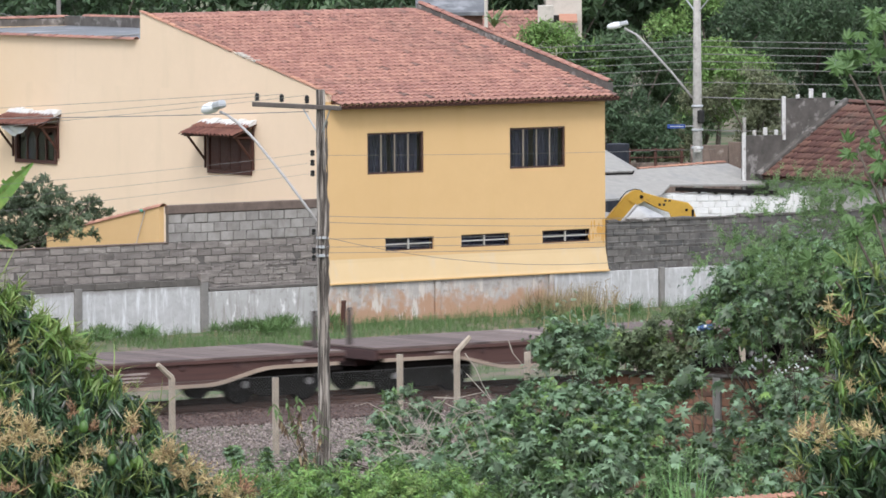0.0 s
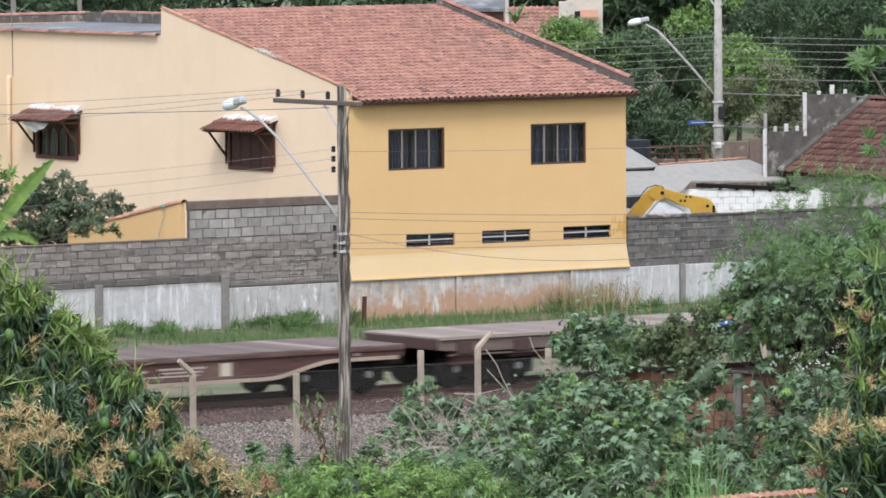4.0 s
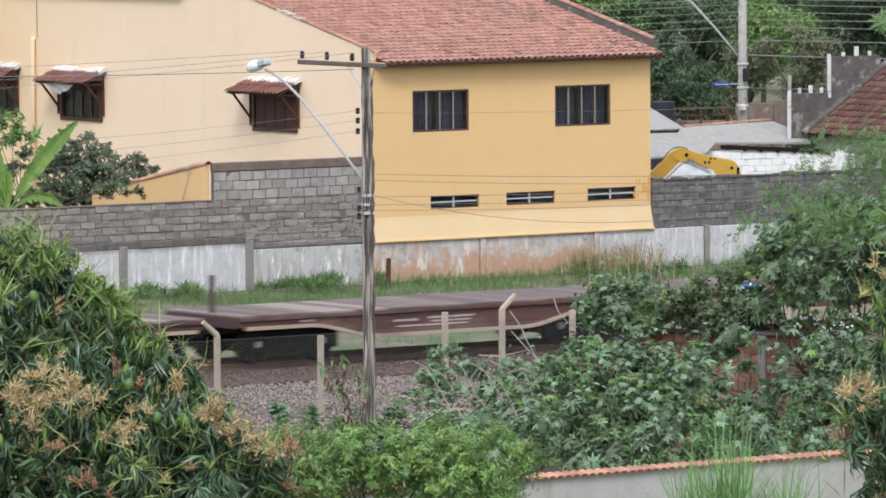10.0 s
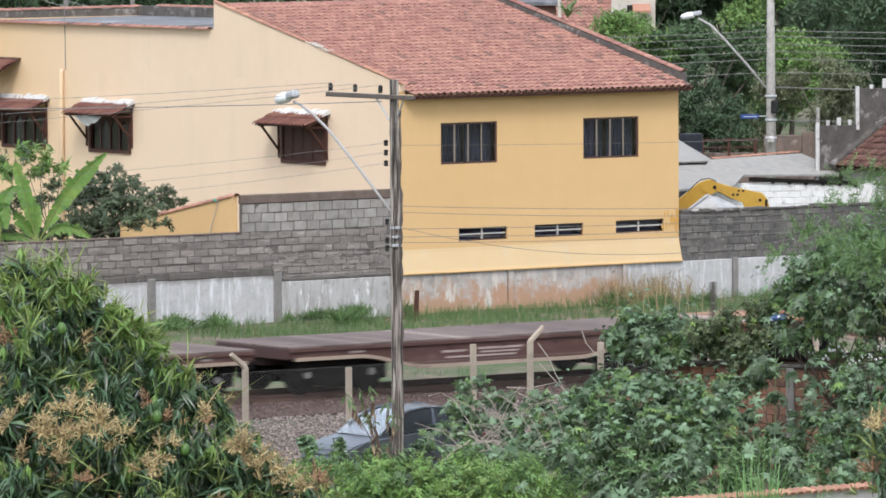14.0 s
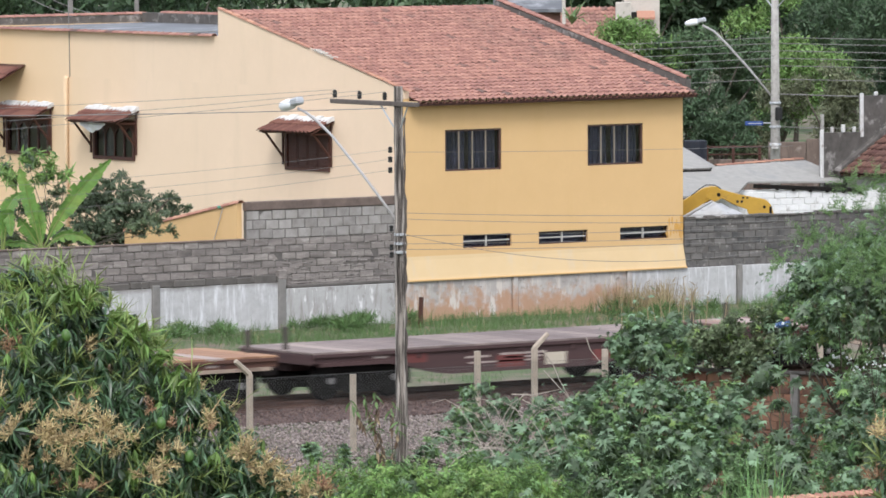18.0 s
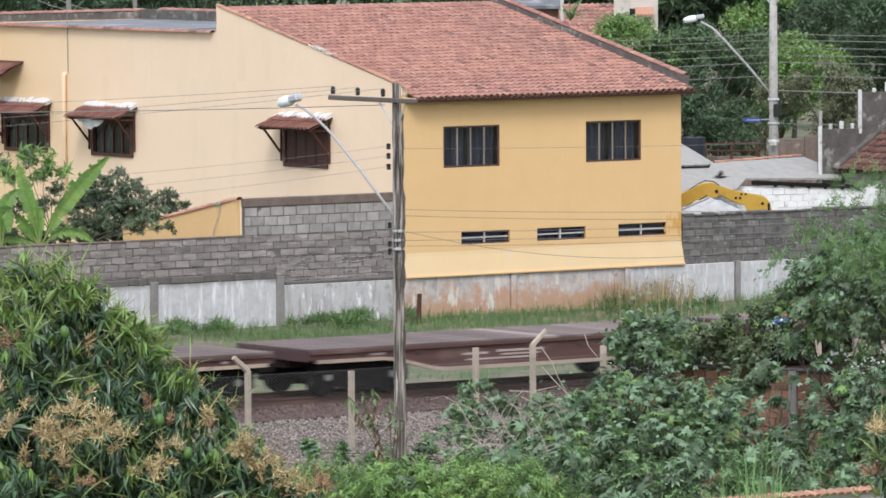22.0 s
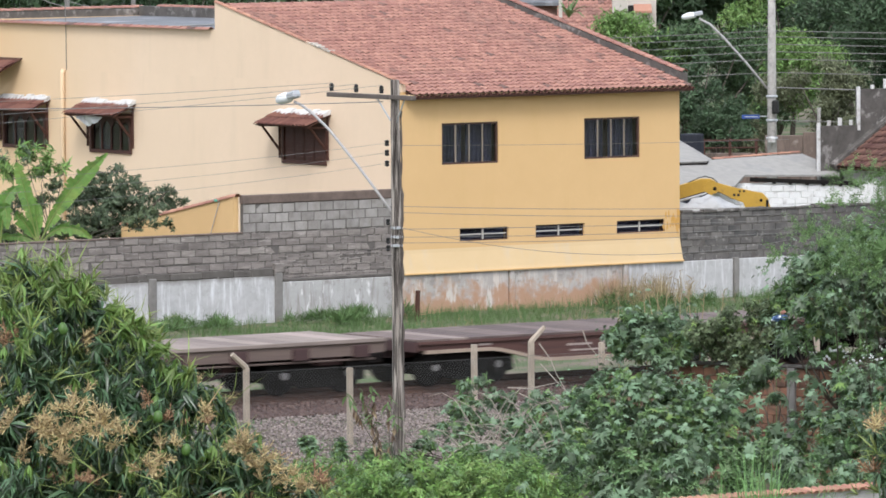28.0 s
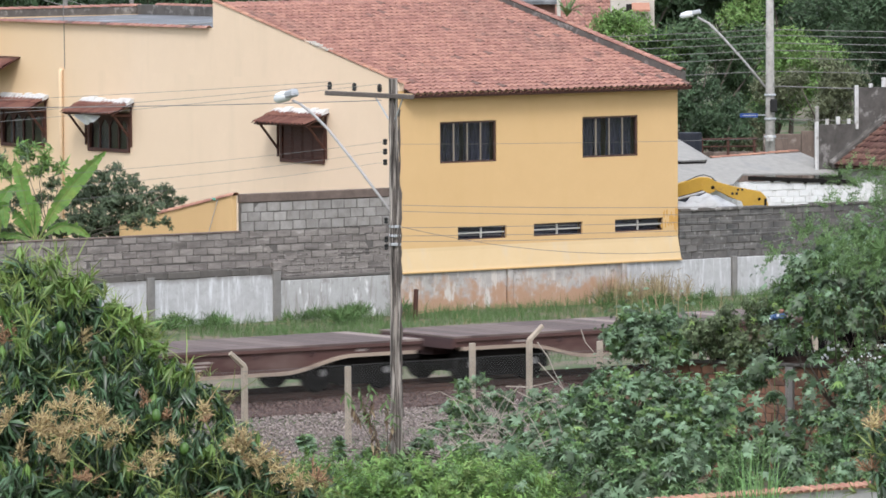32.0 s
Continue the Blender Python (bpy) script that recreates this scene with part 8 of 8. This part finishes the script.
def grass_clump(pos, n, height, seed):
    rnd = random.Random(seed)
    bm = bmesh.new()
    for k in range(n):
        a = rnd.uniform(0, math.tau)
        lean = rnd.uniform(0.05, 0.55)
        h = height * rnd.uniform(0.65, 1.05)
        o = Vector((rnd.gauss(0, 0.16), rnd.gauss(0, 0.16), 0))
        d = Vector((math.cos(a), math.sin(a), 0))
        s = Vector((-math.sin(a), math.cos(a), 0))
        prev = None
        for i in range(6):
            t = i / 5
            w = 0.021 * (1 - t * 0.9)
            c = Vector(pos) + o + d * lean * h * t * t + Vector((0, 0, h * t * (1 - 0.28 * lean * t * t * 2)))
            cur = (bm.verts.new(c + s * w), bm.verts.new(c - s * w))
            if prev:
                bm.faces.new((prev[0], prev[1], cur[1], cur[0]))
            prev = cur
    g = thing("grass_clump", None, "tall clump of arching light green grass", "grass")
    part("blade_tuft", bm, L_TALLGRASS, g)["kind"] = "stuff"


L_TALLGRASS = leaf("tall_grass_blade", (0.22, 0.37, 0.13), (0.15, 0.27, 0.085), 0.45, 0.5, 0.35)
grass_clump((-38.75, -64.1, 0), 230, 3.2, 1)
grass_clump((-37.9, -64.6, 0), 130, 2.6, 2)
grass_clump((-39.25, -63.75, 0), 140, 2.7, 3)


def lobed_tree():
    t = thing("breadfruit_tree", None, "tree with pale branches and large lobed leaves", "tree")
    base = Vector((-32.6, -62.4, 0))
    bm = tube([base, base + Vector((0.1, 0, 4)), base + Vector((0, 0, 7.4))], [0.16, 0.13, 0.09], 8)
    rnd = random.Random(9)
    tips = []
    for u, v, z in ((-1.0, 0, 9.22), (-0.56, 0.2, 9.46), (-0.37, -0.1, 9.95), (-0.79, 0.1, 7.8), (-0.54, 0.1, 6.77), (-0.88, 0, 6.45), (-1.44, -0.2, 5.85), (-0.4, 0, 7.3), (0.2, 0.1, 8.6)):
        tip = base + ROW * u + AWAY * v + Vector((0, 0, z))
        add_tube(bm, [base + Vector((0, 0, z - 1.9)), base + ROW * u * 0.6 + Vector((0, 0, z - 0.7)), tip], [0.04, 0.028, 0.018], 6)
        tips.append(tip)
    part("trunk", bm, M_BARK, t, smooth=True)
    rng = np.random.default_rng(5)
    tm = [palmate(rnd, 0.2, 7, 0.55, 0.9) for _ in range(4)]
    pts = np.array([list(p + Vector((rnd.gauss(0, 0.2), rnd.gauss(0, 0.2), rnd.gauss(0, 0.16)))) for p in tips for _ in range(9)])
    d = np.array([[rnd.gauss(-0.45, 0.4), rnd.gauss(-0.6, 0.4), rnd.gauss(0.35, 0.35)] for _ in pts])
    d /= np.linalg.norm(d, axis=1)[:, None]
    me = [mesh_of("leaf", q, L_CECROPIA) for q in tm]
    for i, m in enumerate(placements(rng, pts, d, 1.0, 0.3, 0.25)):
        o = new("leaf", me[i % 4])
        o.parent = t
        o.matrix_local = Matrix([list(m[0]), list(m[1]), list(m[2]), [0, 0, 0, 1]])


lobed_tree()


def yellow_leaves():
    d = thing("yellowed_shoot", None, "thin shoot with yellowed broad leaves behind the garden wall", "plant")
    rnd = random.Random(6)
    y = leaf("yellow_leaf", (0.42, 0.42, 0.07), (0.34, 0.34, 0.06), 0.3, 0.5, 0.3)
    for k, p in enumerate([(-29.15, -49.95, 0.92), (-29.28, -49.86, 0.87), (-29.47, -49.73, 0.74), (-29.01, -50.07, 0.65)]):
        part("leaf", bmesh_of(palmate(rnd, 0.17 - 0.02 * k, 7, 0.6, 0.3)), y, d).matrix_local = Matrix.Translation(p) @ pose(0, 0, 0, 60, 20 * k - 20, -36 + 25 * k)
        part("stem", tube([(p[0], p[1] + 0.05, 0), (p[0], p[1] + 0.03, p[2])], 0.008, 5), L_CASTOR_D, d)


yellow_leaves()


def parapet_fern():
    d = thing("fern", None, "small fern rooted on the roof parapet", "fern")
    rnd = random.Random(15)
    for k in range(14):
        v, f = leaf_strip(rnd.uniform(0.45, 0.9), 0.12, rnd.uniform(0.3, 0.9), rnd.uniform(0.2, 0.9))
        part("frond", bmesh_of((v, f)), L_WEED, d).matrix_local = pose(9.77, 5.4, 7.74, 0, -rnd.uniform(20, 70), k * 137.5)


parapet_fern()


def clutter():
    s = thing("wooden_stake", None, "short leaning dark wooden stake in the grass", "stake")
    part("shaft", box(-0.05, 0.05, -0.05, 0.05, -0.1, 0.78, 0.01), M_WOOD, s)
    s.matrix_world = pose(-0.95, -2.0, 0, 0, 4, 10)
    b = thing("plastic_bundle", None, "blue and white plastic bundle caught in the bushes", "bundle")
    cols = (mat("plastic_blue", (0.10, 0.17, 0.32), (0.06, 0.11, 0.24), 9, 0.5), M_LAMP, mat("faded_red_cloth", (0.30, 0.15, 0.11), (0.24, 0.12, 0.09), 4, 0.8))
    for k, (u, z, r, c) in enumerate(((0.0, 0.0, 0.10, 0), (0.15, 0.02, 0.09, 0), (0.07, 0.03, 0.05, 1), (-0.06, -0.03, 0.04, 1), (0.14, 0.12, 0.07, 2))):
        bm = bmesh.new()
        bmesh.ops.create_icosphere(bm, subdivisions=2, radius=r)
        for v in bm.verts:
            v.co *= 1 + 0.35 * noise.noise(v.co * 14 + Vector((k * 5, 0, 0)))
            v.co = Vector((v.co.x * 1.1, v.co.y, v.co.z * 0.85)) * (0.75 + 0.5 * noise.noise(v.co * 30))
        p = Vector((-23.22, -45.17, 3.36)) + ROW * u + Vector((0, 0, z))
        part("fold", bm, cols[c], b).location = p
    part("hook", tube([(-23.22, -45.17, 0), (-23.22, -45.17, 3.36)], 0.008, 5), L_CASTOR_D, b, "thin green stem")
    for k, (x, y, h) in enumerate(((10.4, 32.6, 8.6), (13.3, 33.2, 8.7))):
        p = thing("far_post", None, "slim grey post behind the flat roof", "post")
        part("shaft", tube([(x, y, 0), (x, y, h)], [0.1, 0.07], 8), M_POST, p)


clutter()


def bird():
    b = thing("bird", None, "small dark bird in flight", "bird")
    dark = mat("dark_feather", (0.035, 0.03, 0.028), (0.025, 0.022, 0.02), 8, 0.8)
    bm = lathe([(0.004, -0.13), (0.02, -0.11), (0.035, -0.05), (0.04, 0.02), (0.03, 0.08), (0.012, 0.12)], 10)
    bmesh.ops.rotate(bm, matrix=Matrix.Rotation(radians(-90), 3, "Y"), verts=bm.verts)
    part("body", bm, dark, b, smooth=True)
    wings = []
    for s in (-1, 1):
        bm = bmesh.new()
        top = [(-0.05, 0.02 * s, 0), (-0.03, 0.1 * s, 0.01), (0.02, 0.22 * s, 0), (0.06, 0.2 * s, 0), (0.06, 0.08 * s, 0), (0.05, 0.02 * s, 0)]
        bm.faces.new([bm.verts.new(p) for p in top])
        bmesh.ops.solidify(bm, geom=bm.faces[:], thickness=0.008)
        wings.append(part("wing", bm, dark, b))
    bm = prism([(0.09, 0.0), (0.19, 0.0), (0.19, 0.01), (0.09, 0.015)], -0.03, 0.03)
    part("tail", bm, dark, b)
    return b, wings


BIRD, WINGS = bird()

# ---------------------------------------------------------------- woods behind
T_FAR = [tufted(R, 11, 0.22, 0.085) for _ in range(5)]
T_FAR_FINE = [tufted(R, 15, 0.16, 0.045) for _ in range(5)]


def far_tree(pos, height, width, material, seed, density=9, size=1.25, tmpl=None):
    rnd = random.Random(seed)
    blobs = []
    for k in range(9):
        a, u = rnd.uniform(0, math.tau), rnd.uniform(0.25, 1.0)
        r = width * rnd.uniform(0.22, 0.4)
        blobs.append(((pos[0] + math.cos(a) * width * 0.5 * rnd.random(), pos[1] + math.sin(a) * width * 0.5 * rnd.random(), height * (0.15 + 0.75 * u)), (r, r, r * 0.8)))
    return plant("tree", "broad dark green tree in the wood behind the houses", "tree", blobs, (*pos[:2], 0), 0.12,
                 [("crown", tmpl or T_FAR, material, 3, 0.5, density, size, 0.5, 0.6, 0.3)], seed, "trees of the wood")


def woods():
    rnd = random.Random(77)
    for k in range(14):
        u = -22 + k * 3.1 + rnd.uniform(-1, 1)
        v = 262 + rnd.uniform(0, 25) + (k % 2) * 22
        p = Vector((-110.5, -154, 0)) + ROW * u + AWAY * v
        far_tree(p, rnd.uniform(8, 11), rnd.uniform(5.5, 7.5), rnd.choice([L_FAR, L_FAR_D, L_FAR]), 200 + k, 2.0, 1.9)
    for k, (u, v, h, w) in enumerate(((6.6, 252, 6.6, 4.4), (9.6, 250, 6.2, 4.2), (12.0, 256, 7.0, 4.5), (16.0, 262, 8.5, 6.0), (20.0, 266, 9.0, 6.0))):
        p = Vector((-110.5, -154, 0)) + ROW * u + AWAY * v
        far_tree(p, h, w, L_FAR_L if k in (0, 2) else L_FAR_D if k > 2 else L_FAR, 300 + k, 11, 1.25, T_FAR_FINE)
    for k, (u, v, h, w) in enumerate(((9.0, 286, 10.5, 5.5), (7.6, 290, 10.0, 5.0))):
        p = Vector((-110.5, -154, 0)) + ROW * u + AWAY * v
        far_tree(p, h, w, L_FAR_D, 700 + k, 5, 1.7)
    for k, (u, v, h, w) in enumerate(((8.7, 245, 5.4, 2.6), (9.6, 244, 4.0, 2.4))):
        p = Vector((-110.5, -154, 0)) + ROW * u + AWAY * v
        far_tree(p, h, w, L_FAR_D, 600 + k, 11, 1.2, T_FAR_FINE)
    for k, (u, v, h, w) in enumerate(((13.4, 247, 5.2, 2.6), (10.8, 248, 4.0, 2.4))):
        p = Vector((-110.5, -154, 0)) + ROW * u + AWAY * v
        far_tree(p, h, w, L_FAR_B, 500 + k, 12, 1.15, T_FAR_FINE)
    for k in range(9):
        p = Vector((-110.5, -154, 0)) + ROW * (-22 + k * 6) + AWAY * (330 + rnd.uniform(0, 30))
        far_tree(p, 14, 11, L_FAR_D, 400 + k, 0.8, 2.9)


woods()


def motions():
    for w, t in MOVING:
        x = X_POLE_LINE + V_TRAIN * t
        walk(w, [(s, pose(x - V_TRAIN * s, TRACK_Y, RAIL_TOP)) for s in (0, 8, 16, 24, 32)])
        # the wheels roll while the wagon passes the open stretch
        roll = math.degrees(V_TRAIN / 0.46)
        k0, k1 = max(0, round((t - 1.2) / 0.05)), min(640, round((t + 1.8) / 0.05))
        if k1 <= k0:
            continue
        for b in w.children_recursive:
            if b.name.startswith("wheelset"):
                rest = pose(*b.location)
                rows = [(k * 0.05, rest @ pose(0, 0, 0, 0, -(roll * 0.05 * (k - k0)) % 360, 0)) for k in range(k0, k1 + 1)]
                walk(b, ([(0, rest)] if k0 > 0 else []) + rows + ([(32, rows[-1][1])] if k1 < 640 else []))
    v = 4.25
    cx = -29.75 + v * 14.0
    walk(CAR, [(s, pose(cx - v * s, -38.7, 0.0)) for s in (0, 8, 16, 24, 32)])
    turn = math.degrees(v / 0.30)
    for w in CAR_WHEELS:
        at_ = w.location.copy()
        rows = [(0, pose(*at_))] + [(12 + k * 0.08, pose(*at_, 0, 0, 0) @ pose(0, 0, 0, 0, -turn * 0.08 * k, 0)) for k in range(51)]
        walk(w, rows + [(32, pose(*at_) @ pose(0, 0, 0, 0, -turn * 4.0, 0))])
    # the boom lifts slowly while its elbow stays
    walk(BOOM, [(t, BOOM_REST @ pose(0, 0, 0, 0, a, 0)) for t, a in ((0, -10), (8, -9), (10, -6), (12, -3), (13, -1), (14, 1), (15.5, 4), (17, 7), (20, 11), (24, 19), (28, 23), (32, 24))])
    # the bird crosses from the yards towards the left in the 23rd second
    a, b = Vector((-20.58, -34.18, 5.29)), Vector((-26.4, -30.0, 4.78))
    d = b - a
    rows = []
    for s in (0, 21.5, 22, 22.25, 22.5, 22.75, 23, 23.25, 23.5, 24, 24.5, 32):
        k = min(max((s - 22.5), -3.5), 6)
        p = a + d * k + Vector((0, 0, 0.25 * (k - 0.5) ** 2 - 0.06 if abs(k) < 2 else 0.5))
        rows.append((s, pose(*p, 0, 0, -36)))
    walk(BIRD, rows)
    for w, s in zip(WINGS, (-1, 1)):
        rows = [(0, pose(0, 0, 0))] + [(21.5 + k * 0.1, pose(0, 0, 0, s * (38 if k % 2 else -18), 0, 0)) for k in range(30)]
        walk(w, rows + [(32, pose(0, 0, 0))])


motions()
